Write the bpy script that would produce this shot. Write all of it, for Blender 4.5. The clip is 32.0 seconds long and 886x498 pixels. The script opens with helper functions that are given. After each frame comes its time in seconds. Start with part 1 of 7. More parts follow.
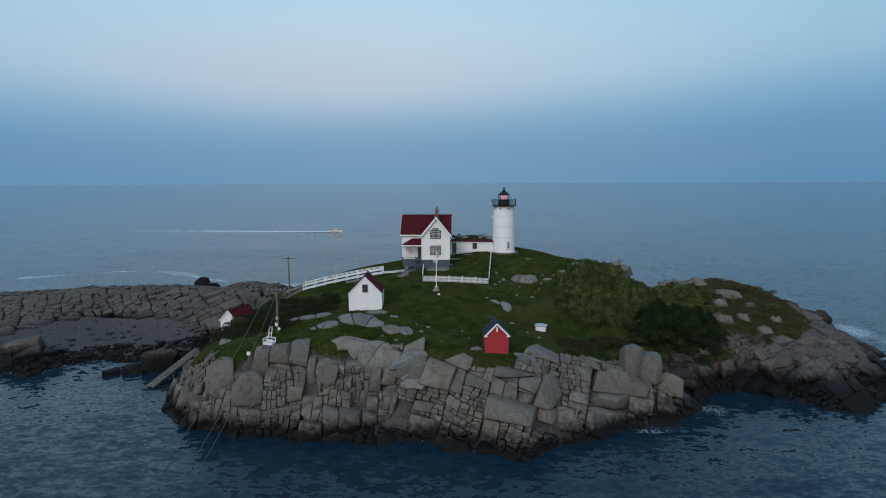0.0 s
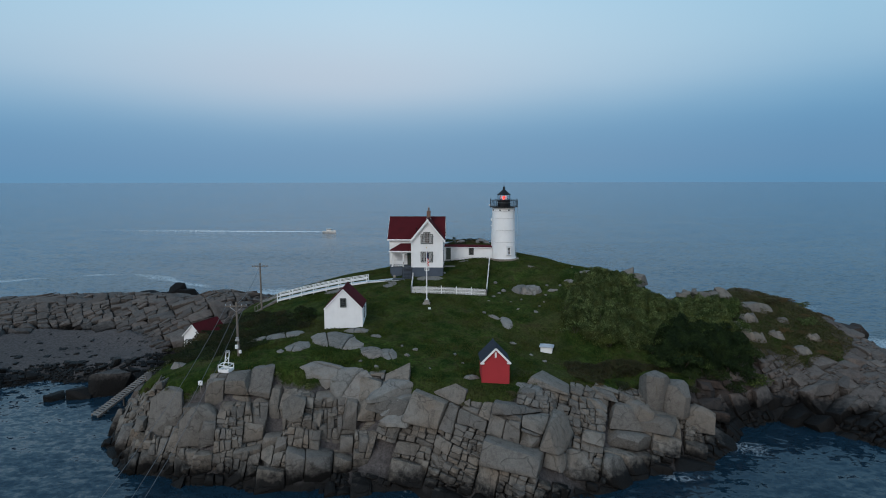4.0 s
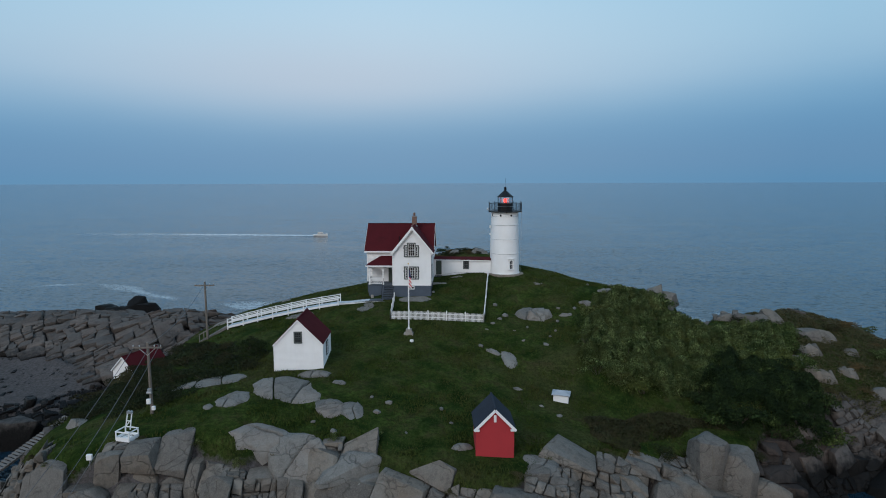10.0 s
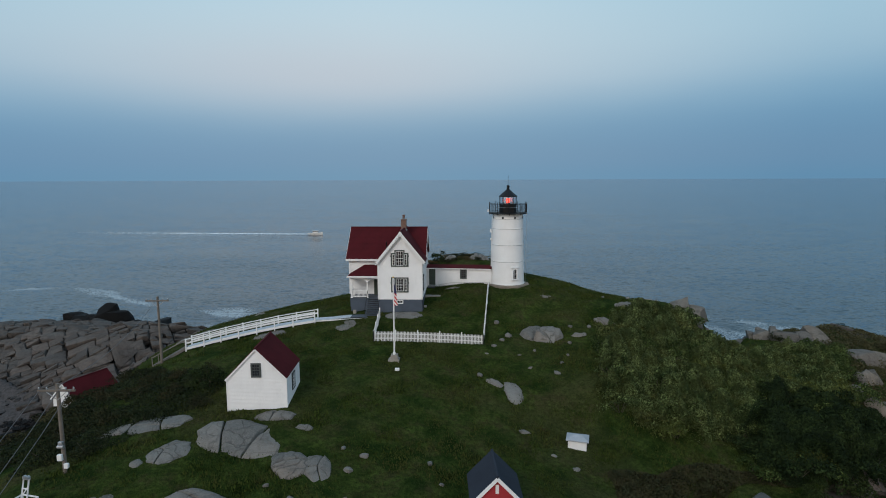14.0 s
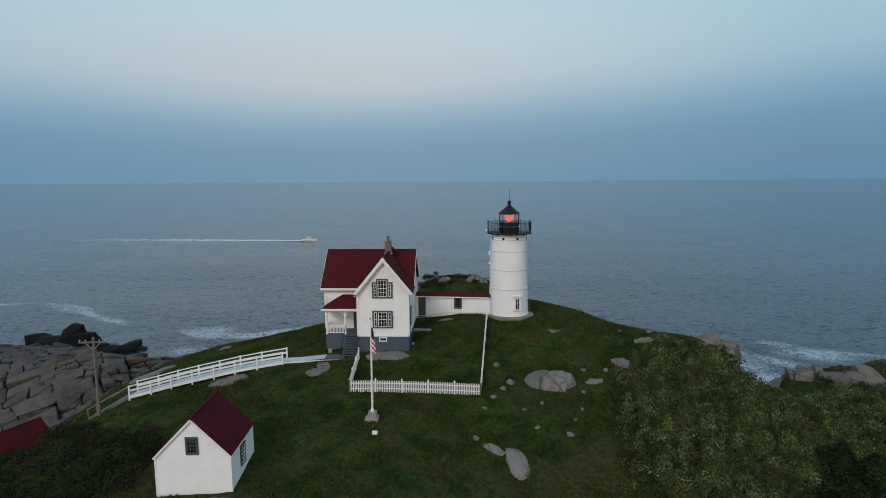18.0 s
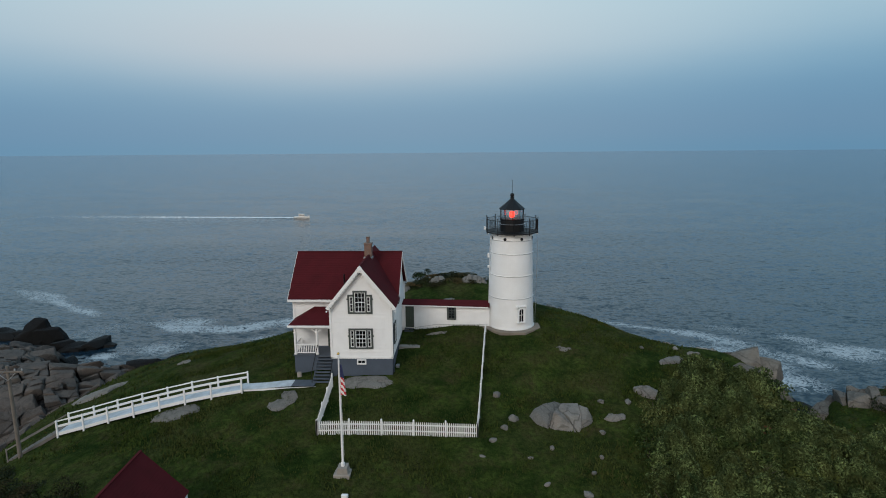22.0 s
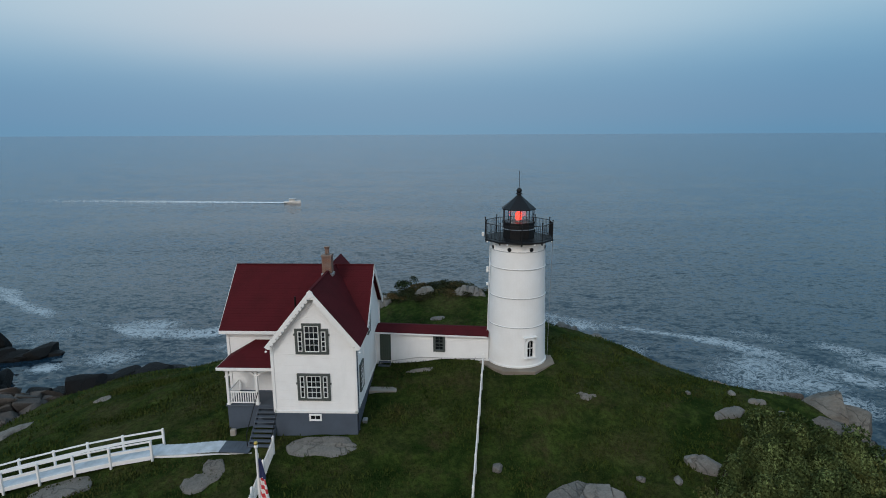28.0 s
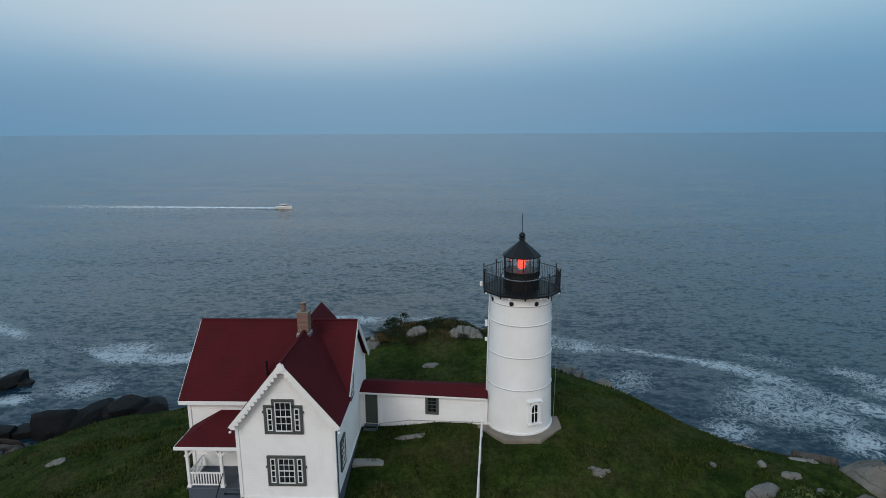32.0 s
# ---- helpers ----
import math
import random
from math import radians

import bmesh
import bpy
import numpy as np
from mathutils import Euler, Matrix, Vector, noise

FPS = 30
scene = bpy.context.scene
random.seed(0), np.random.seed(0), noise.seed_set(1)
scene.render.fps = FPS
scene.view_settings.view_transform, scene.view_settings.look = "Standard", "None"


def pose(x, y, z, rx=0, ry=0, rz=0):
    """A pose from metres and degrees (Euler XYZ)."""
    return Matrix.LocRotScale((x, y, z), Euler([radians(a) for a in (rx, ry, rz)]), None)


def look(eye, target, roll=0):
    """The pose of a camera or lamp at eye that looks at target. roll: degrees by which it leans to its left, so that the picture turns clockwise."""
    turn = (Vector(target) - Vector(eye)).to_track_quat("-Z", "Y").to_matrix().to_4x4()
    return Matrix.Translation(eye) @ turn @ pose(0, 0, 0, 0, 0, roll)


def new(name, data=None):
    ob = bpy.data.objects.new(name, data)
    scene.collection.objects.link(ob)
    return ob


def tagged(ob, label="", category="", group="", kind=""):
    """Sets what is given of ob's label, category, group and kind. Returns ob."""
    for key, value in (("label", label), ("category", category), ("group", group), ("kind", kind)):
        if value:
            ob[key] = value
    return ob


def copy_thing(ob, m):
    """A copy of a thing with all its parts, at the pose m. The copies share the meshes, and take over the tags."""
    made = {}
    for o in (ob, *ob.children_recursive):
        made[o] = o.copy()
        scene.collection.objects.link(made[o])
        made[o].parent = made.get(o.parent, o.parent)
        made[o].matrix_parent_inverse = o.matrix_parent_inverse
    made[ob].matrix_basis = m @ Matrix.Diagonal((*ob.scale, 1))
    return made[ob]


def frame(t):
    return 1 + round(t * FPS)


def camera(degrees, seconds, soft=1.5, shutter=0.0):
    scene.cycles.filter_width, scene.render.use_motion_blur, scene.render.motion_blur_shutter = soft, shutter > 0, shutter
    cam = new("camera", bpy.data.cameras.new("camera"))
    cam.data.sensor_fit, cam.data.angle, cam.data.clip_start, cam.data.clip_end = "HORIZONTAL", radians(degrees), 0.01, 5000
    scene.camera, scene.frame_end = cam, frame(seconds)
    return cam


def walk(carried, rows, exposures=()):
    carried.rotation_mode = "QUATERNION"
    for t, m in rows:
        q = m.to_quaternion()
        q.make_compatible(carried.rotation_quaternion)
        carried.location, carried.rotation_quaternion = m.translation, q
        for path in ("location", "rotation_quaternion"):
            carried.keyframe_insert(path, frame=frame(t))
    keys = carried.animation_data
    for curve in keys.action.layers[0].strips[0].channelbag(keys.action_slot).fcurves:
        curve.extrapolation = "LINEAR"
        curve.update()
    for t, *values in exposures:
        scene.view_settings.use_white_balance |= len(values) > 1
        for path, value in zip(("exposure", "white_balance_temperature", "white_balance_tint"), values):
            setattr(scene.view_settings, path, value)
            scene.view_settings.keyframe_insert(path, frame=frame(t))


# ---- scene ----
cam = camera(75.9, 32.0, soft=1.0)
# seconds, stops, kelvin, tint
EXPOSURES = [(0, 0.02, 6150, 9), (9, 0.0, 6000, 9), (13, 0.02, 6450, 10), (19, 0.0, 6850, 10), (22, 0.05, 6800, 10), (25, 0.13, 6650, 10), (28, 0.08, 6550, 10), (32, 0.07, 6550, 10)]
# seconds, eye x y z, yaw, pitch, roll
ROWS = [
    (0.0, 1.84, 0.10, 30.18, 2.03, -6.93, 0.22),
    (0.5, 1.97, 1.56, 30.15, 2.03, -6.91, 0.19),
    (1.0, 2.08, 3.03, 30.22, 2.01, -6.98, 0.20),
    (1.5, 2.20, 4.47, 30.15, 2.01, -6.97, 0.18),
    (2.0, 2.30, 5.90, 30.13, 2.00, -6.98, 0.16),
    (2.5, 2.38, 7.30, 30.12, 2.01, -7.01, 0.15),
    (3.0, 2.44, 8.69, 30.08, 2.01, -7.02, 0.15),
    (3.5, 2.50, 10.08, 30.04, 2.00, -7.03, 0.12),
    (5.5, 2.70, 15.67, 29.79, 1.89, -6.98, 0.04),
    (6.0, 2.82, 17.09, 29.73, 1.88, -6.96, 0.03),
    (6.5, 2.92, 18.47, 29.73, 1.89, -6.97, 0.04),
    (7.0, 3.01, 19.85, 29.73, 1.89, -6.96, 0.03),
    (7.5, 3.12, 21.21, 29.73, 1.90, -6.96, 0.05),
    (8.0, 3.23, 22.57, 29.70, 1.91, -6.97, 0.08),
    (8.5, 3.31, 23.89, 29.69, 1.93, -6.95, 0.08),
    (9.0, 3.36, 25.22, 29.70, 1.94, -6.96, 0.09),
    (9.5, 3.45, 26.55, 29.73, 1.94, -6.95, 0.11),
    (10.0, 3.57, 27.88, 29.72, 1.99, -6.93, 0.16),
    (10.5, 3.66, 29.21, 29.78, 2.01, -6.96, 0.16),
    (11.0, 3.73, 30.51, 29.76, 2.03, -6.92, 0.18),
    (11.5, 3.82, 31.83, 29.75, 2.05, -6.87, 0.20),
    (12.0, 3.91, 33.12, 29.77, 2.06, -6.84, 0.21),
    (12.5, 3.98, 34.40, 29.78, 2.07, -6.86, 0.21),
    (13.0, 4.04, 35.61, 29.74, 2.08, -7.20, 0.23),
    (13.5, 4.07, 36.86, 29.76, 2.08, -7.26, 0.22),
    (14.0, 4.08, 38.12, 29.80, 2.07, -7.28, 0.22),
    (14.5, 4.10, 39.37, 29.81, 2.04, -7.27, 0.21),
    (16.5, 4.44, 44.26, 30.28, 2.09, -7.00, 0.33),
    (17.0, 4.53, 45.50, 30.55, 2.06, -7.04, 0.35),
    (17.5, 4.59, 46.70, 30.81, 2.03, -7.00, 0.37),
    (18.0, 4.64, 47.90, 31.17, 2.01, -7.14, 0.38),
    (18.5, 4.65, 49.10, 31.44, 1.97, -8.25, 0.37),
    (19.0, 4.72, 50.30, 31.81, 1.95, -8.60, 0.40),
    (19.5, 4.86, 51.49, 32.14, 1.99, -8.59, 0.48),
    (20.0, 4.88, 52.72, 32.46, 1.92, -8.61, 0.48),
    (20.5, 4.96, 53.89, 32.64, 1.92, -8.50, 0.50),
    (21.0, 5.05, 55.12, 32.83, 1.94, -8.64, 0.51),
    (21.5, 5.05, 56.33, 32.76, 1.91, -9.44, 0.48),
    (22.0, 5.08, 57.52, 32.70, 1.92, -10.00, 0.46),
    (22.5, 5.13, 58.68, 32.60, 1.92, -10.52, 0.46),
    (23.0, 5.21, 59.87, 32.54, 1.94, -11.08, 0.45),
    (23.5, 5.22, 61.06, 32.50, 1.88, -11.65, 0.40),
    (24.0, 5.23, 62.27, 32.48, 1.80, -11.76, 0.36),
    (24.5, 5.24, 63.47, 32.49, 1.72, -11.85, 0.32),
    (25.0, 5.24, 64.64, 32.48, 1.63, -11.94, 0.26),
    (25.5, 5.23, 65.77, 32.48, 1.57, -12.01, 0.20),
    (27.5, 5.73, 69.29, 32.37, 1.98, -11.72, 0.33),
    (28.0, 5.68, 70.00, 32.58, 1.92, -11.76, 0.27),
    (28.5, 5.63, 70.65, 32.80, 1.83, -11.77, 0.24),
    (29.0, 5.64, 71.30, 33.04, 1.80, -11.77, 0.27),
    (29.5, 5.62, 71.95, 33.37, 1.74, -11.82, 0.25),
    (30.0, 5.61, 72.57, 33.66, 1.65, -11.82, 0.23),
    (30.5, 5.61, 73.26, 33.94, 1.57, -11.85, 0.23),
    (31.0, 5.62, 73.95, 34.27, 1.49, -11.85, 0.23),
    (31.5, 5.62, 74.62, 34.58, 1.41, -11.84, 0.22),
    (32.0, 5.61, 75.13, 34.82, 1.35, -11.87, 0.26),
]
walk(cam, [(t, pose(x, y, z, 90 + pitch, roll, yaw)) for t, x, y, z, yaw, pitch, roll in ROWS], EXPOSURES)

# ---- world ----
SKY = 1.0
world = bpy.data.worlds.new("dusk_sky")
scene.world = world
world.use_nodes = True
wt = world.node_tree
wt.nodes.clear()


def link(tree, a, b):
    tree.links.new(a, b)


def ramp(tree, fac, stops, mode="LINEAR"):
    r = tree.nodes.new("ShaderNodeValToRGB")
    r.color_ramp.interpolation = mode
    el = r.color_ramp.elements
    while len(el) > 1:
        el.remove(el[-1])
    for i, (p, c) in enumerate(stops):
        e = el[0] if i == 0 else el.new(p)
        e.position = p
        e.color = (*c, 1) if len(c) == 3 else c
    tree.links.new(fac, r.inputs[0])
    return r.outputs[0]


def maths(tree, op, a, b=0.0, c=0.0, clamp=False):
    n = tree.nodes.new("ShaderNodeMath")
    n.operation, n.use_clamp = op, clamp
    for i, v in enumerate((a, b, c)):
        if isinstance(v, (int, float)):
            n.inputs[i].default_value = v
        else:
            tree.links.new(v, n.inputs[i])
    return n.outputs[0]


def mix(tree, fac, a, b, mode="MIX"):
    n = tree.nodes.new("ShaderNodeMix")
    n.data_type, n.blend_type = "RGBA", mode
    for sock, v in ((n.inputs[0], fac), (n.inputs[6], a), (n.inputs[7], b)):
        if isinstance(v, (int, float)):
            sock.default_value = v
        elif isinstance(v, tuple):
            sock.default_value = (*v, 1) if len(v) == 3 else v
        else:
            tree.links.new(v, sock)
    return n.outputs[2]


def build_sky():
    tc = wt.nodes.new("ShaderNodeTexCoord")
    sep = wt.nodes.new("ShaderNodeSeparateXYZ")
    link(wt, tc.outputs["Generated"], sep.inputs[0])
    up = sep.outputs[2]
    # a slow cloudy veil shifts the bands a little
    mp = wt.nodes.new("ShaderNodeMapping")
    mp.inputs["Scale"].default_value = (1.6, 1.6, 7.0)
    link(wt, tc.outputs["Generated"], mp.inputs[0])
    nz = wt.nodes.new("ShaderNodeTexNoise")
    nz.inputs["Scale"].default_value = 1.4
    nz.inputs["Detail"].default_value = 3.0
    link(wt, mp.outputs[0], nz.inputs[0])
    e = maths(wt, "ADD", up, maths(wt, "MULTIPLY", maths(wt, "SUBTRACT", nz.outputs[0], 0.5), 0.026))
    e = maths(wt, "ADD", e, maths(wt, "MULTIPLY", sep.outputs[0], -0.012))
    # east: the earth's shadow under a pale belt, seen over the sea
    east = ramp(wt, e, EAST_SKY, "B_SPLINE")
    # the paleness is strongest a little north of the middle and thins out to either side
    side = maths(wt, "POWER", maths(wt, "MULTIPLY", maths(wt, "ABSOLUTE", maths(wt, "ADD", sep.outputs[0], 0.14)), 1.55, clamp=True), 1.6)
    east = mix(wt, maths(wt, "MULTIPLY", side, 0.8), east, mix(wt, 1.0, east, (0.60, 0.80, 0.90), "MULTIPLY"))
    # a faint rosy patch above the shadow
    bx = maths(wt, "POWER", maths(wt, "MULTIPLY", maths(wt, "ADD", sep.outputs[0], 0.24), 3.2), 2.0)
    bz = maths(wt, "POWER", maths(wt, "MULTIPLY", maths(wt, "SUBTRACT", up, 0.165), 17.0), 2.0)
    rosy = maths(wt, "EXPONENT", maths(wt, "MULTIPLY", maths(wt, "ADD", bx, bz), -1.0))
    east = mix(wt, maths(wt, "MULTIPLY", rosy, 0.5), east, (0.50, 0.53, 0.60))
    # west: the afterglow behind the viewer
    west = ramp(wt, up, WEST_SKY, "EASE")
    back = maths(wt, "MULTIPLY_ADD", sep.outputs[1], -0.9, 0.15, clamp=True)
    sky = mix(wt, back, east, west)
    nish = wt.nodes.new("ShaderNodeTexSky")
    nish.sky_type, nish.sun_disc = "NISHITA", False
    nish.sun_elevation, nish.sun_rotation = radians(1.5), radians(180)
    both = mix(wt, 0.02, sky, nish.outputs[0], "ADD")
    bg = wt.nodes.new("ShaderNodeBackground")
    bg.inputs[1].default_value = SKY
    out = wt.nodes.new("ShaderNodeOutputWorld")
    link(wt, both, bg.inputs[0])
    link(wt, bg.outputs[0], out.inputs[0])


EAST_SKY = [(0.0, (0.165, 0.31, 0.45)), (0.04, (0.15, 0.30, 0.46)), (0.08, (0.16, 0.32, 0.49)), (0.12, (0.25, 0.41, 0.56)), (0.16, (0.41, 0.53, 0.64)),
            (0.21, (0.48, 0.60, 0.69)), (0.28, (0.47, 0.63, 0.73)), (0.36, (0.38, 0.58, 0.73)), (0.6, (0.34, 0.53, 0.71)), (1.0, (0.31, 0.47, 0.65))]
WEST_SKY = [(0.0, (0.95, 0.83, 0.72)), (0.15, (0.98, 0.93, 0.88)), (0.4, (0.74, 0.82, 0.93)), (1.0, (0.31, 0.47, 0.65))]
build_sky()

sun = new("sun", bpy.data.lights.new("sun", "SUN"))
sun.data.energy, sun.data.angle, sun.data.color = 1.1, radians(20), (1.0, 0.93, 0.86)
sun.matrix_world = look((-30, -60, 45), (0, 0, 0))


# ---- materials ----
def material(name, colour, rough=0.7, metal=0.0, spec=0.5):
    m = bpy.data.materials.new(name)
    m.use_nodes = True
    t = m.node_tree
    b = t.nodes["Principled BSDF"]
    b.inputs["Base Color"].default_value = (*colour, 1)
    b.inputs["Roughness"].default_value = rough
    b.inputs["Metallic"].default_value = metal
    b.inputs["Specular IOR Level"].default_value = spec
    return m, t, b


def position(t, scale=(1, 1, 1)):
    g = t.nodes.new("ShaderNodeNewGeometry")
    mp = t.nodes.new("ShaderNodeMapping")
    mp.inputs["Scale"].default_value = scale
    t.links.new(g.outputs["Position"], mp.inputs[0])
    return mp.outputs[0]


def noise_tex(t, vec, scale, detail=4.0, rough=0.55, distort=0.0):
    n = t.nodes.new("ShaderNodeTexNoise")
    n.inputs["Scale"].default_value = scale
    n.inputs["Detail"].default_value = detail
    n.inputs["Roughness"].default_value = rough
    n.inputs["Distortion"].default_value = distort
    t.links.new(vec, n.inputs["Vector"])
    return n.outputs["Fac"]


def bump(t, b, height, strength=0.3, distance=0.05):
    n = t.nodes.new("ShaderNodeBump")
    n.inputs["Strength"].default_value = strength
    n.inputs["Distance"].default_value = distance
    t.links.new(height, n.inputs["Height"])
    t.links.new(n.outputs[0], b.inputs["Normal"])
    return n


def worn(name, colour, dark, rough=0.7, grain=30.0, patch=1.5, amount=0.5, relief=0.25, metal=0.0, vary=0.0, spec=0.5):
    """A surface with fine grain and larger worn or stained patches."""
    m, t, b = material(name, colour, rough, metal, spec)
    p = position(t)
    big = noise_tex(t, p, patch, 5.0, 0.6)
    fine = noise_tex(t, p, grain, 3.0)
    f = maths(t, "MULTIPLY", ramp(t, big, [(0.38, (0, 0, 0)), (0.68, (1, 1, 1))]), amount)
    col = mix(t, f, colour, dark)
    col = mix(t, maths(t, "MULTIPLY", fine, 0.25), col, dark)
    if vary:
        oi = t.nodes.new("ShaderNodeObjectInfo")
        col = mix(t, maths(t, "MULTIPLY", oi.outputs["Random"], vary), col, dark)
    t.links.new(col, b.inputs["Base Color"])
    bump(t, b, fine, relief, 0.02)
    return m


def granite_material(name, pale, warm, grey, stain, joints=0.42, tide=0.0):
    m, t, b = material(name, pale, 0.9, 0.0, 0.12)
    p = position(t)
    sep = t.nodes.new("ShaderNodeSeparateXYZ")
    t.links.new(p, sep.inputs[0])
    oi = t.nodes.new("ShaderNodeObjectInfo")
    big = noise_tex(t, p, 0.33, 5.0, 0.6, 0.4)
    mid = noise_tex(t, p, 1.7, 6.0, 0.65)
    fine = noise_tex(t, p, 9.0, 6.0, 0.75)
    streak = noise_tex(t, position(t, (1.4, 1.4, 0.16)), 1.0, 5.0, 0.6)
    crack = noise_tex(t, position(t, (0.30, 0.30, 0.5)), 1.0, 3.0, 0.45, 0.3)
    seam = ramp(t, maths(t, "ABSOLUTE", maths(t, "SUBTRACT", crack, 0.5)), [(0.0, (1, 1, 1)), (0.007, (0, 0, 0))])
    warp = t.nodes.new("ShaderNodeVectorMath")
    warp.operation = "MULTIPLY_ADD"
    nv = t.nodes.new("ShaderNodeTexNoise")
    nv.inputs["Scale"].default_value, nv.inputs["Detail"].default_value = 0.9, 4.0
    t.links.new(p, nv.inputs["Vector"])
    t.links.new(nv.outputs["Color"], warp.inputs[0])
    warp.inputs[1].default_value = (1.1, 1.1, 0.9)
    t.links.new(p, warp.inputs[2])
    vor = t.nodes.new("ShaderNodeTexVoronoi")
    vor.feature = "DISTANCE_TO_EDGE"
    vor.inputs["Scale"].default_value = joints
    t.links.new(warp.outputs[0], vor.inputs["Vector"])
    edge = ramp(t, vor.outputs["Distance"], [(0.0, (1, 1, 1)), (0.018, (0, 0, 0))])
    edge = maths(t, "MULTIPLY", edge, ramp(t, noise_tex(t, p, 0.5, 3.0), [(0.42, (0, 0, 0)), (0.56, (1, 1, 1))]))
    col = mix(t, ramp(t, big, [(0.32, (0, 0, 0)), (0.7, (1, 1, 1))]), pale, warm)
    gi = t.nodes.new("ShaderNodeNewGeometry")
    lot = maths(t, "FRACT", maths(t, "ADD", oi.outputs["Random"], gi.outputs["Random Per Island"]))
    col = mix(t, maths(t, "MULTIPLY", lot, 0.85), col, grey)
    dusk = maths(t, "FRACT", maths(t, "MULTIPLY", lot, 7.31))
    col = mix(t, maths(t, "MULTIPLY", ramp(t, dusk, [(0.55, (0, 0, 0)), (1.0, (1, 1, 1))]), 0.45), col, stain)
    col = mix(t, maths(t, "MULTIPLY", ramp(t, mid, [(0.44, (0, 0, 0)), (0.70, (1, 1, 1))]), 0.42), col, stain)
    col = mix(t, maths(t, "MULTIPLY", ramp(t, streak, [(0.54, (0, 0, 0)), (0.74, (1, 1, 1))]), 0.5), col, tuple(0.6 * c for c in stain))
    col = mix(t, maths(t, "MULTIPLY", ramp(t, fine, [(0.45, (0, 0, 0)), (0.68, (1, 1, 1))]), 0.3), col, tuple(1.4 * c for c in pale))
    col = mix(t, maths(t, "MULTIPLY", edge, 0.28), col, (0.022, 0.020, 0.018))
    col = mix(t, maths(t, "MULTIPLY", seam, 0.4), col, (0.03, 0.028, 0.025))
    # black weed and wet stone between the tides
    wet = maths(t, "MULTIPLY_ADD", maths(t, "ADD", sep.outputs[2], maths(t, "MULTIPLY", mid, -2.6)), -0.70, 0.85 + 0.7 * tide, clamp=True)
    col = mix(t, wet, col, (0.008, 0.0078, 0.0075))
    t.links.new(col, b.inputs["Base Color"])
    t.links.new(maths(t, "MULTIPLY_ADD", wet, -0.3, 0.88), b.inputs["Roughness"])
    h = maths(t, "ADD", maths(t, "MULTIPLY", mid, 0.9), maths(t, "MULTIPLY", fine, 0.5))
    h = maths(t, "SUBTRACT", h, maths(t, "ADD", maths(t, "MULTIPLY", seam, 0.4), maths(t, "MULTIPLY", edge, 0.4)))
    bump(t, b, h, 0.9, 0.16)
    return m


def turf_colour(t, p):
    """Rough grass: deep and yellowish greens, dry and trodden patches."""
    big = noise_tex(t, p, 0.10, 5.0, 0.6, 0.6)
    mid = noise_tex(t, p, 0.42, 6.0, 0.62, 0.5)
    fine = noise_tex(t, p, 3.2, 6.0, 0.75)
    green = mix(t, ramp(t, mid, [(0.36, (0, 0, 0)), (0.66, (1, 1, 1))]), (0.014, 0.031, 0.006), (0.067, 0.096, 0.021))
    blot = noise_tex(t, p, 0.9, 5.0, 0.65, 0.8)
    green = mix(t, maths(t, "MULTIPLY", ramp(t, blot, [(0.50, (0, 0, 0)), (0.66, (1, 1, 1))]), 0.6), green, (0.009, 0.020, 0.004))
    dry = maths(t, "MULTIPLY", ramp(t, big, [(0.48, (0, 0, 0)), (0.62, (1, 1, 1))]), 0.6)
    green = mix(t, dry, green, (0.074, 0.072, 0.028))
    brown = maths(t, "MULTIPLY", ramp(t, noise_tex(t, p, 0.42, 7.0, 0.74), [(0.50, (0, 0, 0)), (0.66, (1, 1, 1))]), 0.8)
    green = mix(t, brown, green, (0.062, 0.048, 0.024))
    green = mix(t, maths(t, "MULTIPLY", ramp(t, fine, [(0.42, (0, 0, 0)), (0.60, (1, 1, 1))]), 0.6), green, (0.009, 0.017, 0.004))
    return green, mid, fine


def ground_material():
    m, t, b = material("turf_and_stone", (0.05, 0.08, 0.03), 1.0, 0.0, 0.03)
    p = position(t)
    at = t.nodes.new("ShaderNodeAttribute")
    at.attribute_name = "turf"
    green, mid, fine = turf_colour(t, p)
    stone = mix(t, ramp(t, noise_tex(t, p, 2.6, 5.0, 0.8), [(0.35, (0, 0, 0)), (0.7, (1, 1, 1))]), (0.055, 0.050, 0.049), (0.135, 0.123, 0.118))
    sep = t.nodes.new("ShaderNodeSeparateXYZ")
    t.links.new(p, sep.inputs[0])
    wet = maths(t, "MULTIPLY_ADD", maths(t, "ADD", sep.outputs[2], maths(t, "MULTIPLY", mid, -2.6)), -0.9, 0.10, clamp=True)
    stone = mix(t, wet, stone, (0.018, 0.017, 0.016))
    edge = maths(t, "ADD", at.outputs["Fac"], maths(t, "MULTIPLY_ADD", fine, 0.5, -0.25))
    f = ramp(t, edge, [(0.42, (0, 0, 0)), (0.58, (1, 1, 1))])
    t.links.new(mix(t, f, stone, green), b.inputs["Base Color"])
    bump(t, b, maths(t, "ADD", maths(t, "MULTIPLY", fine, 0.9), mid), 1.0, 0.3)
    return m


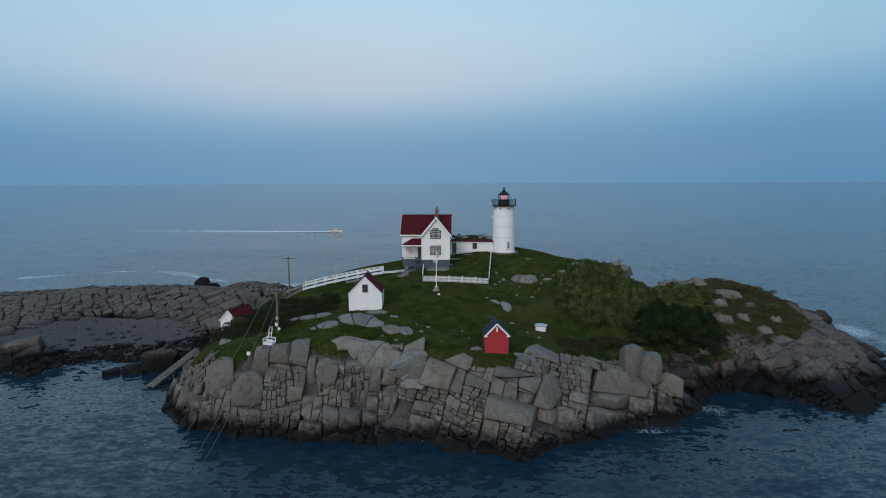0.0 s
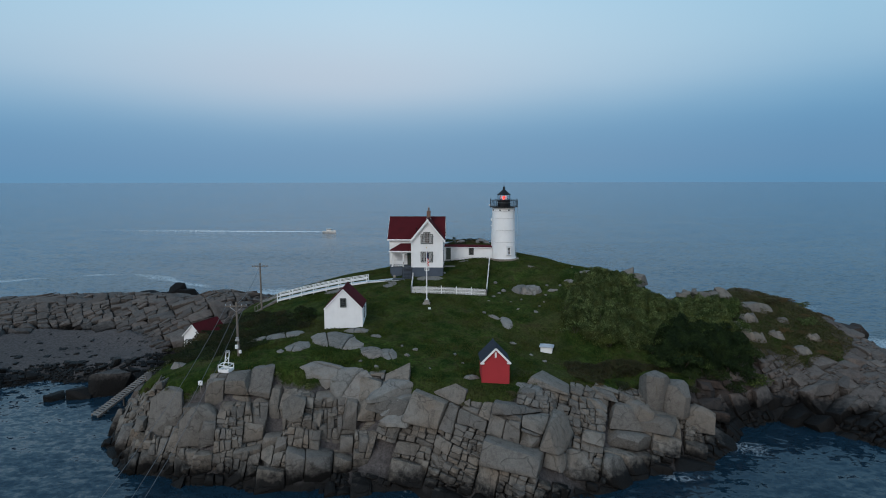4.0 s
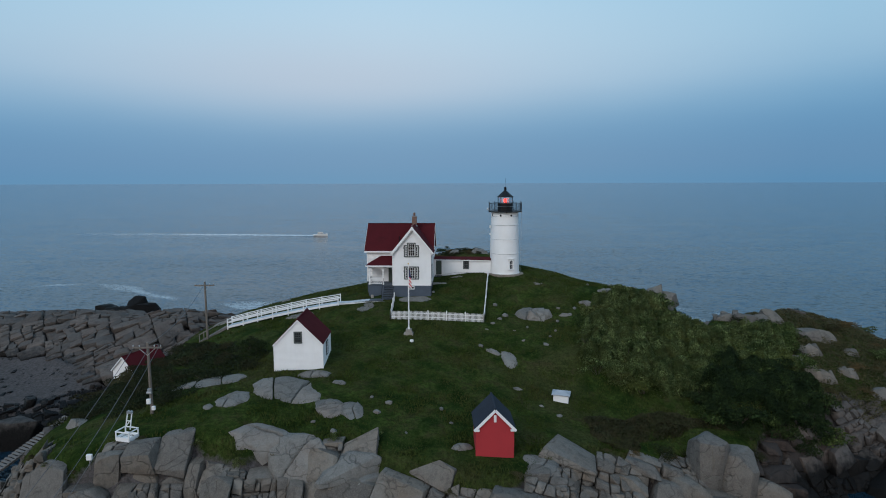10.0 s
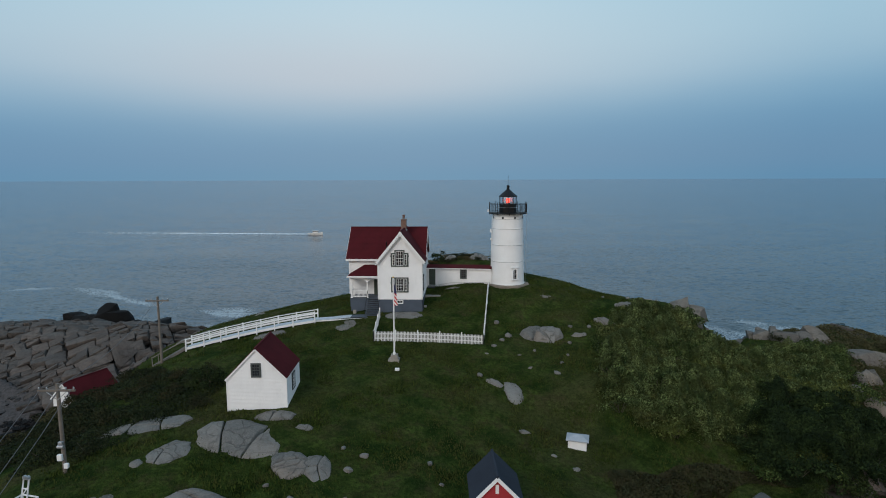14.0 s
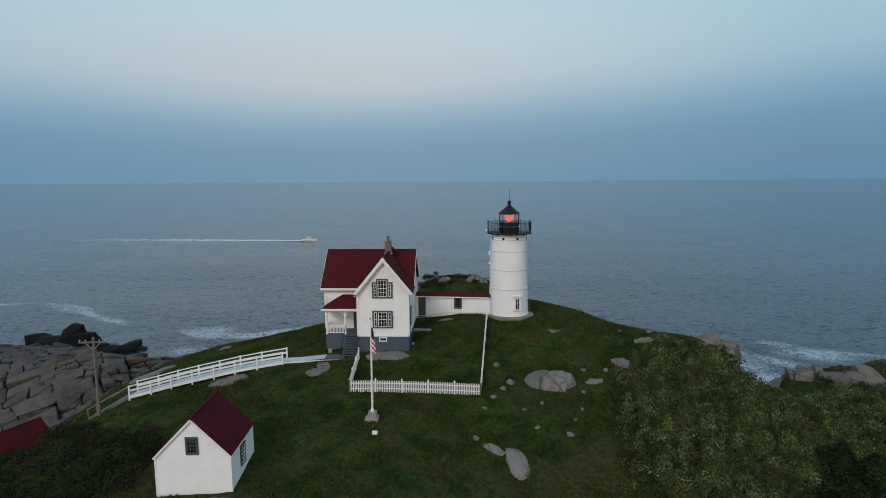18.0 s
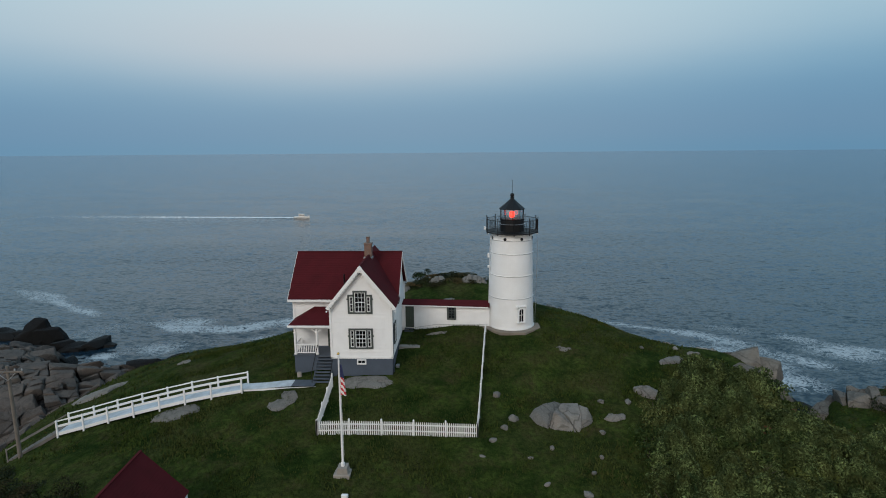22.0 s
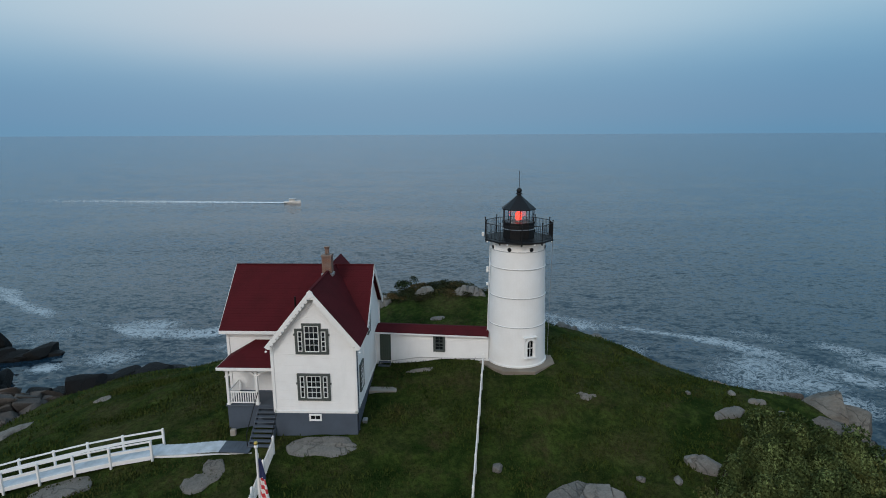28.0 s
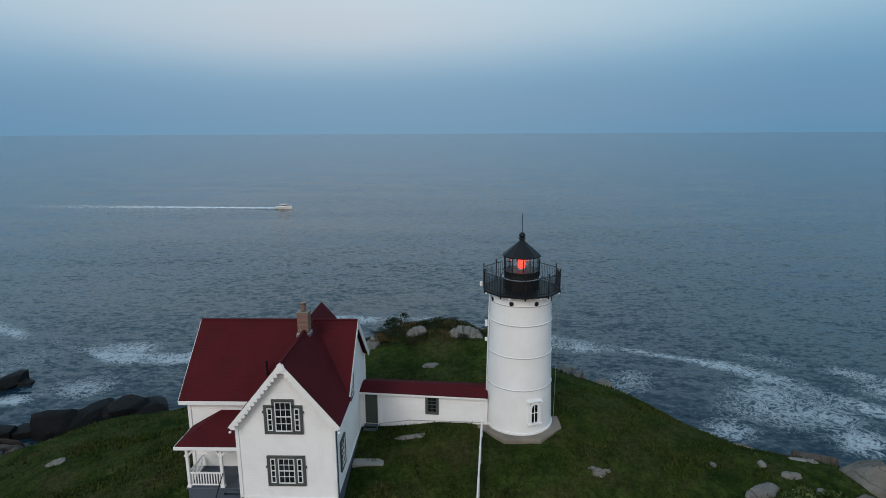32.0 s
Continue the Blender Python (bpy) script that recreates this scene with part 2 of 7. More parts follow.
def sea_material():
    m, t, b = material("sea_water", (0.007, 0.021, 0.035), 0.10, 0.0, 0.42)
    b.inputs["IOR"].default_value = 1.333
    p = position(t)
    at = t.nodes.new("ShaderNodeAttribute")
    at.attribute_name = "foam"
    calm = noise_tex(t, position(t, (0.006, 0.03, 1)), 1.0, 4.0, 0.55)
    sp = t.nodes.new("ShaderNodeSeparateXYZ")
    t.links.new(p, sp.inputs[0])
    out = maths(t, "SQRT", maths(t, "ADD", maths(t, "POWER", sp.outputs[0], 2.0), maths(t, "POWER", maths(t, "SUBTRACT", sp.outputs[1], 90.0), 2.0)))
    # the open sea lies a little calmer than the water round the rocks, in long slicks
    lee = maths(t, "ADD", 0.55, maths(t, "DIVIDE", 0.45, maths(t, "ADD", maths(t, "POWER", maths(t, "DIVIDE", out, 260.0), 2.0), 1.0)))
    lee = maths(t, "MULTIPLY", lee, maths(t, "MULTIPLY_ADD", calm, 1.9, 0.05))
    # slopes of the swell, the chop and the ripples
    total = None
    for scale, rough, slope in (((0.05, 0.11, 1), 0.5, 0.22), ((0.45, 0.85, 1), 0.6, 0.62), ((1.2, 1.9, 1), 0.6, 0.62)):
        nz = t.nodes.new("ShaderNodeTexNoise")
        nz.inputs["Scale"].default_value, nz.inputs["Detail"].default_value = 1.0, 3.0
        nz.inputs["Roughness"].default_value, nz.inputs["Distortion"].default_value = rough, 0.4
        t.links.new(position(t, scale), nz.inputs["Vector"])
        sc = t.nodes.new("ShaderNodeVectorMath")
        sc.operation = "MULTIPLY_ADD"
        t.links.new(nz.outputs["Color"], sc.inputs[0])
        sc.inputs[1].default_value = (0.7 * slope, slope, 0)
        sc.inputs[2].default_value = (-0.35 * slope, -0.5 * slope, 0)
        if total is None:
            total = sc.outputs[0]
        else:
            ad = t.nodes.new("ShaderNodeVectorMath")
            t.links.new(total, ad.inputs[0])
            t.links.new(sc.outputs[0], ad.inputs[1])
            total = ad.outputs[0]
    tilt = t.nodes.new("ShaderNodeVectorMath")
    tilt.operation = "SCALE"
    t.links.new(total, tilt.inputs[0])
    t.links.new(lee, tilt.inputs["Scale"])
    up = t.nodes.new("ShaderNodeVectorMath")
    t.links.new(tilt.outputs[0], up.inputs[0])
    up.inputs[1].default_value = (0, 0, 1)
    nn = t.nodes.new("ShaderNodeVectorMath")
    nn.operation = "NORMALIZE"
    t.links.new(up.outputs[0], nn.inputs[0])
    t.links.new(nn.outputs[0], b.inputs["Normal"])
    gloss = 0.10
    lace = noise_tex(t, p, 0.8, 8.0, 0.75, 2.6)
    web = maths(t, "ABSOLUTE", maths(t, "SUBTRACT", noise_tex(t, p, 0.38, 6.0, 0.62, 2.4), 0.5))
    pat = maths(t, "SUBTRACT", maths(t, "ADD", lace, 0.08), maths(t, "MULTIPLY", web, 2.8))
    cover = maths(t, "SUBTRACT", maths(t, "ADD", pat, at.outputs["Fac"]), 1.0)
    f = maths(t, "MULTIPLY", maths(t, "MULTIPLY", cover, 2.4, clamp=True), 0.60)
    t.links.new(mix(t, f, (0.007, 0.021, 0.035), (0.60, 0.68, 0.72)), b.inputs["Base Color"])
    t.links.new(maths(t, "ADD", maths(t, "MULTIPLY", f, 0.6), gloss), b.inputs["Roughness"])
    return m


def boards_material(name, colour, dark, step=0.11, axis=2, relief=0.6, rough=0.6, amount=0.25, spec=0.3):
    """Painted boards or shingles: courses one above the other."""
    m, t, b = material(name, colour, rough, 0.0, spec)
    p = position(t)
    sep = t.nodes.new("ShaderNodeSeparateXYZ")
    t.links.new(p, sep.inputs[0])
    course = maths(t, "FRACT", maths(t, "DIVIDE", sep.outputs[axis], step))
    big = noise_tex(t, p, 0.8, 5.0, 0.6)
    run = noise_tex(t, position(t, (3, 3, 0.35)), 1.0, 4.0, 0.6)
    fine = noise_tex(t, p, 18.0, 3.0)
    f = maths(t, "MULTIPLY", ramp(t, big, [(0.42, (0, 0, 0)), (0.72, (1, 1, 1))]), amount)
    f = maths(t, "ADD", f, maths(t, "MULTIPLY", ramp(t, run, [(0.55, (0, 0, 0)), (0.8, (1, 1, 1))]), amount * 0.7))
    col = mix(t, f, colour, dark)
    col = mix(t, maths(t, "MULTIPLY", fine, 0.18), col, dark)
    t.links.new(col, b.inputs["Base Color"])
    bump(t, b, maths(t, "ADD", maths(t, "MULTIPLY", course, -1.0), maths(t, "MULTIPLY", fine, 0.2)), relief, 0.02)
    return m


def leaf_material(name, a, c, dry, amount=0.3):
    m, t, b = material(name, a, 0.8, 0.0, 0.10)
    g = t.nodes.new("ShaderNodeNewGeometry")
    oi = t.nodes.new("ShaderNodeObjectInfo")
    # besides leaf tone, this paints sunlit leaves pale and shaded gaps between clumps dark
    clump_light = ramp(t, noise_tex(t, position(t), 0.75, 4.0, 0.6), [(0.38, (0, 0, 0)), (0.62, (1, 1, 1))])
    sunlit_share = maths(t, "MULTIPLY", maths(t, "POWER", g.outputs["Random Per Island"], 1.6), maths(t, "MULTIPLY_ADD", clump_light, 1.0, 0.15))
    col = mix(t, sunlit_share, a, c)
    lot = maths(t, "ADD", maths(t, "MULTIPLY", oi.outputs["Random"], 0.6), maths(t, "MULTIPLY", noise_tex(t, position(t), 0.9, 4.0), 0.8))
    col = mix(t, maths(t, "MULTIPLY", ramp(t, lot, [(0.6, (0, 0, 0)), (1.0, (1, 1, 1))]), amount), col, dry)
    t.links.new(col, b.inputs["Base Color"])
    return m


def blade_material():
    m, t, b = material("grass_blade", (0.03, 0.06, 0.01), 1.0, 0.0, 0.03)
    green, mid, fine = turf_colour(t, position(t, (1, 1, 0)))
    g = t.nodes.new("ShaderNodeNewGeometry")
    t.links.new(mix(t, maths(t, "MULTIPLY", g.outputs["Random Per Island"], 0.4), green, (0.066, 0.082, 0.018)), b.inputs["Base Color"])
    return m


def brick_material():
    m, t, b = material("chimney_brick", (0.3, 0.12, 0.08), 0.85)
    p = position(t)
    sep = t.nodes.new("ShaderNodeSeparateXYZ")
    t.links.new(p, sep.inputs[0])
    cb = t.nodes.new("ShaderNodeCombineXYZ")
    t.links.new(maths(t, "ADD", sep.outputs[0], sep.outputs[1]), cb.inputs[0])
    t.links.new(sep.outputs[2], cb.inputs[1])
    br = t.nodes.new("ShaderNodeTexBrick")
    br.inputs["Color1"].default_value = (0.17, 0.066, 0.040, 1)
    br.inputs["Color2"].default_value = (0.10, 0.044, 0.030, 1)
    br.inputs["Mortar"].default_value = (0.20, 0.17, 0.145, 1)
    br.inputs["Scale"].default_value = 1.0
    br.inputs["Mortar Size"].default_value = 0.012
    br.inputs["Brick Width"].default_value = 0.21
    br.inputs["Row Height"].default_value = 0.075
    t.links.new(cb.outputs[0], br.inputs["Vector"])
    t.links.new(br.outputs["Color"], b.inputs["Base Color"])
    bump(t, b, br.outputs["Fac"], -0.5, 0.01)
    return m


def glass_material(name="window_glass", colour=(0.012, 0.015, 0.018)):
    m, t, b = material(name, colour, 0.06, 0.0, 0.6)
    n = noise_tex(t, position(t), 2.0, 2.0)
    bump(t, b, n, 0.05, 0.02)
    return m


def clear_glass():
    m = bpy.data.materials.new("lantern_glass")
    m.use_nodes = True
    t = m.node_tree
    t.nodes.clear()
    o = t.nodes.new("ShaderNodeOutputMaterial")
    a = t.nodes.new("ShaderNodeBsdfTransparent")
    g = t.nodes.new("ShaderNodeBsdfGlossy")
    g.inputs["Roughness"].default_value = 0.03
    x = t.nodes.new("ShaderNodeMixShader")
    x.inputs[0].default_value = 0.10
    t.links.new(a.outputs[0], x.inputs[1])
    t.links.new(g.outputs[0], x.inputs[2])
    t.links.new(x.outputs[0], o.inputs[0])
    return m


def glow_material(name, colour, strength):
    m, t, b = material(name, colour, 0.4)
    b.inputs["Emission Color"].default_value = (*colour, 1)
    b.inputs["Emission Strength"].default_value = strength
    return m


def flag_material():
    m, t, b = material("flag_cloth", (0.7, 0.7, 0.7), 0.8)
    sep = t.nodes.new("ShaderNodeSeparateXYZ")
    t.links.new(position(t), sep.inputs[0])
    s = maths(t, "ADD", maths(t, "MULTIPLY", sep.outputs[0], 3.4), maths(t, "MULTIPLY", sep.outputs[2], 2.6))
    stripe = maths(t, "GREATER_THAN", maths(t, "FRACT", s), 0.5)
    t.links.new(mix(t, stripe, (0.55, 0.04, 0.05), (0.75, 0.74, 0.72)), b.inputs["Base Color"])
    return m


GRANITE = granite_material("tan_granite", (0.190, 0.178, 0.156), (0.165, 0.132, 0.100), (0.112, 0.107, 0.100), (0.046, 0.042, 0.037))
GREYSTONE = granite_material("grey_granite", (0.225, 0.220, 0.200), (0.19, 0.158, 0.132), (0.150, 0.150, 0.140), (0.085, 0.082, 0.076))
BROWNSTONE = granite_material("brown_rock", (0.135, 0.120, 0.106), (0.108, 0.080, 0.066), (0.078, 0.074, 0.070), (0.034, 0.030, 0.027), 0.62, 1.2)
COVESTONE = granite_material("red_brown_rock", (0.062, 0.048, 0.040), (0.060, 0.040, 0.031), (0.042, 0.038, 0.036), (0.020, 0.018, 0.016), 0.6, 1.2)
WEEDROCK = granite_material("weed_black_rock", (0.011, 0.010, 0.010), (0.011, 0.009, 0.008), (0.009, 0.009, 0.009), (0.006, 0.006, 0.006))
TURF = ground_material()
SEA = sea_material()
CLAP = boards_material("white_clapboard", (0.80, 0.80, 0.79), (0.55, 0.55, 0.54), 0.115)
WHITE = worn("white_paint", (0.80, 0.80, 0.79), (0.55, 0.54, 0.52), 0.55, 25, 1.2, 0.25, 0.1)
IRON_WHITE = worn("white_painted_iron", (0.82, 0.83, 0.83), (0.55, 0.53, 0.49), 0.45, 12, 0.6, 0.25, 0.1)
ROOF = boards_material("dark_red_shingle", (0.074, 0.010, 0.013), (0.042, 0.008, 0.009), 0.13, 2, 0.8, 0.85, 0.5, 0.08)
TRIM = worn("grey_green_trim", (0.060, 0.072, 0.066), (0.04, 0.045, 0.042), 0.6, 25, 2.0, 0.3, 0.1)
FOOT = worn("blue_grey_foundation", (0.062, 0.082, 0.112), (0.038, 0.048, 0.064), 0.75, 14, 0.9, 0.5, 0.3)
DOORGREEN = worn("dark_green_door", (0.045, 0.062, 0.045), (0.03, 0.04, 0.03), 0.6, 20, 1.5, 0.3, 0.1)
GLASS = glass_material()
CLEAR = clear_glass()
BRICK = brick_material()
BLACK = worn("black_iron", (0.006, 0.0065, 0.008), (0.013, 0.012, 0.011), 0.5, 20, 1.5, 0.4, 0.2, spec=0.25)
PADSTONE = worn("stained_concrete", (0.21, 0.178, 0.14), (0.12, 0.10, 0.08), 0.9, 12, 1.0, 0.6, 0.4)
CONCRETE = worn("old_concrete", (0.30, 0.275, 0.24), (0.17, 0.155, 0.135), 0.9, 12, 1.0, 0.6, 0.4)
WOOD = worn("weathered_wood", (0.20, 0.18, 0.16), (0.10, 0.088, 0.078), 0.85, 18, 1.3, 0.6, 0.4, vary=0.4)
POLEWOOD = worn("pole_wood", (0.17, 0.145, 0.12), (0.08, 0.07, 0.06), 0.9, 16, 1.1, 0.6, 0.5)
REDSHED = boards_material("red_boards", (0.36, 0.036, 0.042), (0.24, 0.028, 0.032), 0.14, 2, 0.35, 0.7, 0.35, 0.15)
SLATE = boards_material("dark_slate_roof", (0.026, 0.032, 0.044), (0.015, 0.018, 0.024), 0.14, 2, 0.8, 0.8, 0.5, 0.15)
DECKPAINT = worn("worn_pale_deck_paint", (0.55, 0.60, 0.64), (0.25, 0.28, 0.30), 0.7, 14, 1.4, 0.6, 0.2)
STEPPAINT = worn("blue_grey_steps", (0.075, 0.092, 0.115), (0.045, 0.055, 0.07), 0.7, 14, 1.4, 0.5, 0.2)
LID = worn("pale_grey_lid", (0.36, 0.39, 0.42), (0.22, 0.24, 0.26), 0.6, 14, 1.4, 0.5, 0.2)
METAL = worn("galvanised_metal", (0.42, 0.43, 0.44), (0.25, 0.25, 0.25), 0.4, 20, 1.5, 0.4, 0.1, metal=0.7)
CABLE = worn("cable", (0.10, 0.10, 0.105), (0.06, 0.06, 0.06), 0.5, 20, 1.5, 0.3, 0.1)
GOLD = worn("gilded_ball", (0.65, 0.45, 0.12), (0.4, 0.28, 0.08), 0.35, 20, 2, 0.3, 0.05, metal=0.8)
FLAG = flag_material()
BLUE = worn("flag_blue", (0.025, 0.035, 0.11), (0.02, 0.025, 0.07), 0.8, 20, 3, 0.3, 0.1)
LAMPRED = glow_material("red_beacon", (1.0, 0.045, 0.025), 2.2)
# wide dark-to-pale spread: leaf greens plus painted sunlit tips and shaded gaps
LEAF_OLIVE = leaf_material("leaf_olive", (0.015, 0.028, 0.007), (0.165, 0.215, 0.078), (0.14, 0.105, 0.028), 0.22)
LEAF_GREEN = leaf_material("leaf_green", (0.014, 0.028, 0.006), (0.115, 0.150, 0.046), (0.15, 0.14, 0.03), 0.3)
LEAF_DARK = leaf_material("leaf_dark", (0.006, 0.013, 0.004), (0.034, 0.055, 0.016), (0.04, 0.05, 0.012), 0.3)
LEAF_SCRUB = leaf_material("leaf_scrub", (0.012, 0.018, 0.007), (0.034, 0.042, 0.016), (0.055, 0.040, 0.02), 0.5)
LEAF_BROWN = leaf_material("leaf_brown", (0.045, 0.045, 0.020), (0.080, 0.070, 0.032), (0.12, 0.07, 0.03), 0.5)
LEAF_RED = leaf_material("leaf_reddish", (0.085, 0.050, 0.028), (0.11, 0.075, 0.035), (0.16, 0.06, 0.03), 0.6)
BLADE = blade_material()
STEM = worn("shrub_stem", (0.07, 0.055, 0.04), (0.04, 0.03, 0.025), 0.9, 20, 2, 0.5, 0.3)
FOAM = worn("sea_foam", (0.66, 0.72, 0.76), (0.40, 0.50, 0.56), 0.7, 2.0, 0.8, 0.6, 0.3)
BOATWHITE = worn("boat_white", (0.78, 0.76, 0.72), (0.5, 0.48, 0.45), 0.35, 8, 1.0, 0.3, 0.05)


# ---- mesh helpers ----
class Mesh:
    """Collects vertices and faces of one part."""

    def __init__(self):
        self.v, self.f = [], []

    def add(self, verts, faces):
        n = len(self.v)
        self.v += [tuple(p) for p in verts]
        self.f += [tuple(i + n for i in f) for f in faces]
        return self

    def box(self, x0, x1, y0, y1, z0, z1, c=0.01):
        """A box with chamfered edges."""
        c = min(c, 0.3 * (x1 - x0), 0.3 * (y1 - y0), 0.3 * (z1 - z0))
        rings = [(z0, c), (z0 + c, 0), (z1 - c, 0), (z1, c)]
        v = []
        for z, i in rings:
            v += [(x0 + c + i, y0 + i, z), (x1 - c - i, y0 + i, z), (x1 - i, y0 + c + i, z), (x1 - i, y1 - c - i, z),
                  (x1 - c - i, y1 - i, z), (x0 + c + i, y1 - i, z), (x0 + i, y1 - c - i, z), (x0 + i, y0 + c + i, z)]
        f = [tuple(range(7, -1, -1)), tuple(range(24, 32))]
        for r in range(3):
            for k in range(8):
                a, b = r * 8 + k, r * 8 + (k + 1) % 8
                f.append((a, b, b + 8, a + 8))
        return self.add(v, f)

    def prism(self, poly, axis, a, b):
        """A polygon of (u, v) pushed along an axis from a to b: 'y' takes (x, z), 'x' takes (y, z), 'z' takes (x, y)."""
        put = {"y": lambda u, w, s: (u, s, w), "x": lambda u, w, s: (s, u, w), "z": lambda u, w, s: (u, w, s)}[axis]
        n = len(poly)
        v = [put(u, w, a) for u, w in poly] + [put(u, w, b) for u, w in poly]
        f = [tuple(range(n - 1, -1, -1)), tuple(range(n, 2 * n))]
        f += [(k, (k + 1) % n, (k + 1) % n + n, k + n) for k in range(n)]
        return self.add(v, f)

    def lathe(self, profile, n=24, cx=0.0, cy=0.0, turn=0.0):
        """A profile of (radius, z) turned round the upright axis."""
        v, f = [], []
        for r, z in profile:
            for k in range(n):
                a = 2 * math.pi * k / n + turn
                v.append((cx + r * math.cos(a), cy + r * math.sin(a), z))
        for i in range(len(profile) - 1):
            for k in range(n):
                a, b = i * n + k, i * n + (k + 1) % n
                f.append((a, b, b + n, a + n))
        f.append(tuple(range(n - 1, -1, -1)))
        f.append(tuple(range((len(profile) - 1) * n, len(profile) * n)))
        return self.add(v, f)

    def rod(self, p, q, r, n=8, r2=None):
        """A round bar from p to q."""
        p, q = Vector(p), Vector(q)
        z = (q - p).normalized()
        x = z.orthogonal().normalized()
        y = z.cross(x)
        v = []
        for c, rad in ((p, r), (q, r if r2 is None else r2)):
            v += [c + rad * (math.cos(2 * math.pi * k / n) * x + math.sin(2 * math.pi * k / n) * y) for k in range(n)]
        f = [tuple(range(n - 1, -1, -1)), tuple(range(n, 2 * n))] + [(k, (k + 1) % n, (k + 1) % n + n, k + n) for k in range(n)]
        return self.add(v, f)

    def beam(self, p, q, w, h):
        """A squared timber from p to q, w wide and h high."""
        p, q = Vector(p), Vector(q)
        d = (q - p).normalized()
        s = d.cross(Vector((0, 0, 1)))
        s = s.normalized() if s.length > 1e-4 else Vector((1, 0, 0))
        u = s.cross(d)
        v = [c + a * w / 2 * s + b * h / 2 * u for c in (p, q) for a, b in ((-1, -1), (1, -1), (1, 1), (-1, 1))]
        return self.add(v, [(3, 2, 1, 0), (4, 5, 6, 7), (0, 1, 5, 4), (1, 2, 6, 5), (2, 3, 7, 6), (3, 0, 4, 7)])

    def ball(self, c, r, n=12, squash=1.0):
        prof = [(max(1e-3, r * math.sin(math.pi * i / 8)), c[2] - r * squash * math.cos(math.pi * i / 8)) for i in range(9)]
        return self.lathe(prof, n, c[0], c[1])

    def data(self, name, shift=(0, 0, 0), m=None, smooth=False):
        me = bpy.data.meshes.new(name)
        pts = [m @ Vector(p) for p in self.v] if m is not None else self.v
        me.from_pydata([(p[0] - shift[0], p[1] - shift[1], p[2] - shift[2]) for p in pts], [], self.f)
        bm = bmesh.new()
        bm.from_mesh(me)
        bmesh.ops.recalc_face_normals(bm, faces=bm.faces)
        bm.to_mesh(me)
        bm.free()
        if smooth:
            me.shade_smooth()
        return me


def thing(name, at, label, category, group="", kind="", turn=0.0):
    """An empty at a thing's base that parents its parts."""
    ob = new(name)
    ob.matrix_basis = pose(*at, 0, 0, turn)
    ob.empty_display_size = 0.2
    return tagged(ob, label, category, group, kind)


def part(name, mesh, mat, parent, label="", m=None, smooth=False, world_coords=False):
    """One mesh object under a thing or a part."""
    top = parent
    while top.parent:
        top = top.parent
    shift = tuple(top.matrix_basis.translation) if world_coords else (0, 0, 0)
    ob = new(name, mesh.data(name, shift, m, smooth) if isinstance(mesh, Mesh) else mesh)
    if not ob.data.materials:
        ob.data.materials.append(mat)
    ob.parent = parent
    if label:
        ob["label"] = label
    return ob


def solo(name, mesh, mat, label, category, group="", kind="", smooth=False):
    ob = new(name, mesh.data(name, smooth=smooth) if isinstance(mesh, Mesh) else mesh)
    if not ob.data.materials:
        ob.data.materials.append(mat)
    return tagged(ob, label, category, group, kind)


# ---- the lie of the land ----
ISLAND = [(-40.4, 77), (-37.8, 71.2), (-31.5, 65.8), (-25, 64), (-15.5, 63.2), (-7.5, 62.8), (-2, 62), (3, 61), (8.4, 59), (12, 61.4), (17, 64.5), (23.6, 66.6),
          (30, 70.3), (33.2, 74), (36, 78), (42, 80.5), (46.5, 77), (50.5, 73.6), (56, 74.5), (64, 79), (70, 89), (71, 100), (73, 108), (71, 115), (63, 117), (54, 119), (49, 119),
          (45, 116), (39.5, 114.5), (34, 119.5), (27, 128.5), (19, 139), (8, 145), (-4, 144), (-14, 139), (-24, 133), (-34, 128), (-40, 120), (-43, 108), (-44, 97), (-41.6, 85)]
WEST = [(-43, 98), (-46, 92), (-50, 91), (-56, 91), (-62, 91), (-66, 85), (-72, 85.5), (-85, 89), (-102, 96), (-124, 110), (-132, 128), (-118, 140),
        (-102, 135), (-90, 140), (-77, 144), (-63, 144), (-55, 138), (-49, 131), (-43, 128), (-36, 127), (-30, 124), (-32, 110)]
# spot heights of the knoll, the eastern point and the western ledges
KNOLL = [(9.5, 109, 16.6), (-0.6, 101.2, 14.5), (-5.5, 101.2, 14.4), (-8.8, 102, 14.3), (0, 108.6, 15.9), (6, 108.6, 16.6), (6.1, 94.4, 12.8), (-5, 93.6, 13.3),
         (-2.5, 90.2, 12.55), (8.4, 88, 11.0), (12.3, 98.5, 13.3), (-14.8, 80.9, 11.15), (-10.1, 82, 11.35), (-12.5, 86.5, 11.6), (-26, 97, 10.9), (-12.4, 100, 13.6),
         (-28.2, 95.8, 10.1), (-23, 73.6, 10.0), (-14, 77, 11.0), (-12.4, 70.5, 9.6), (6, 69, 8.55), (6, 72.6, 8.7), (13, 82, 8.4), (4, 117, 16.6), (13, 105, 15.9), (-5, 117, 15), (1, 122.5, 17.6), (7, 122.5, 17.9)]
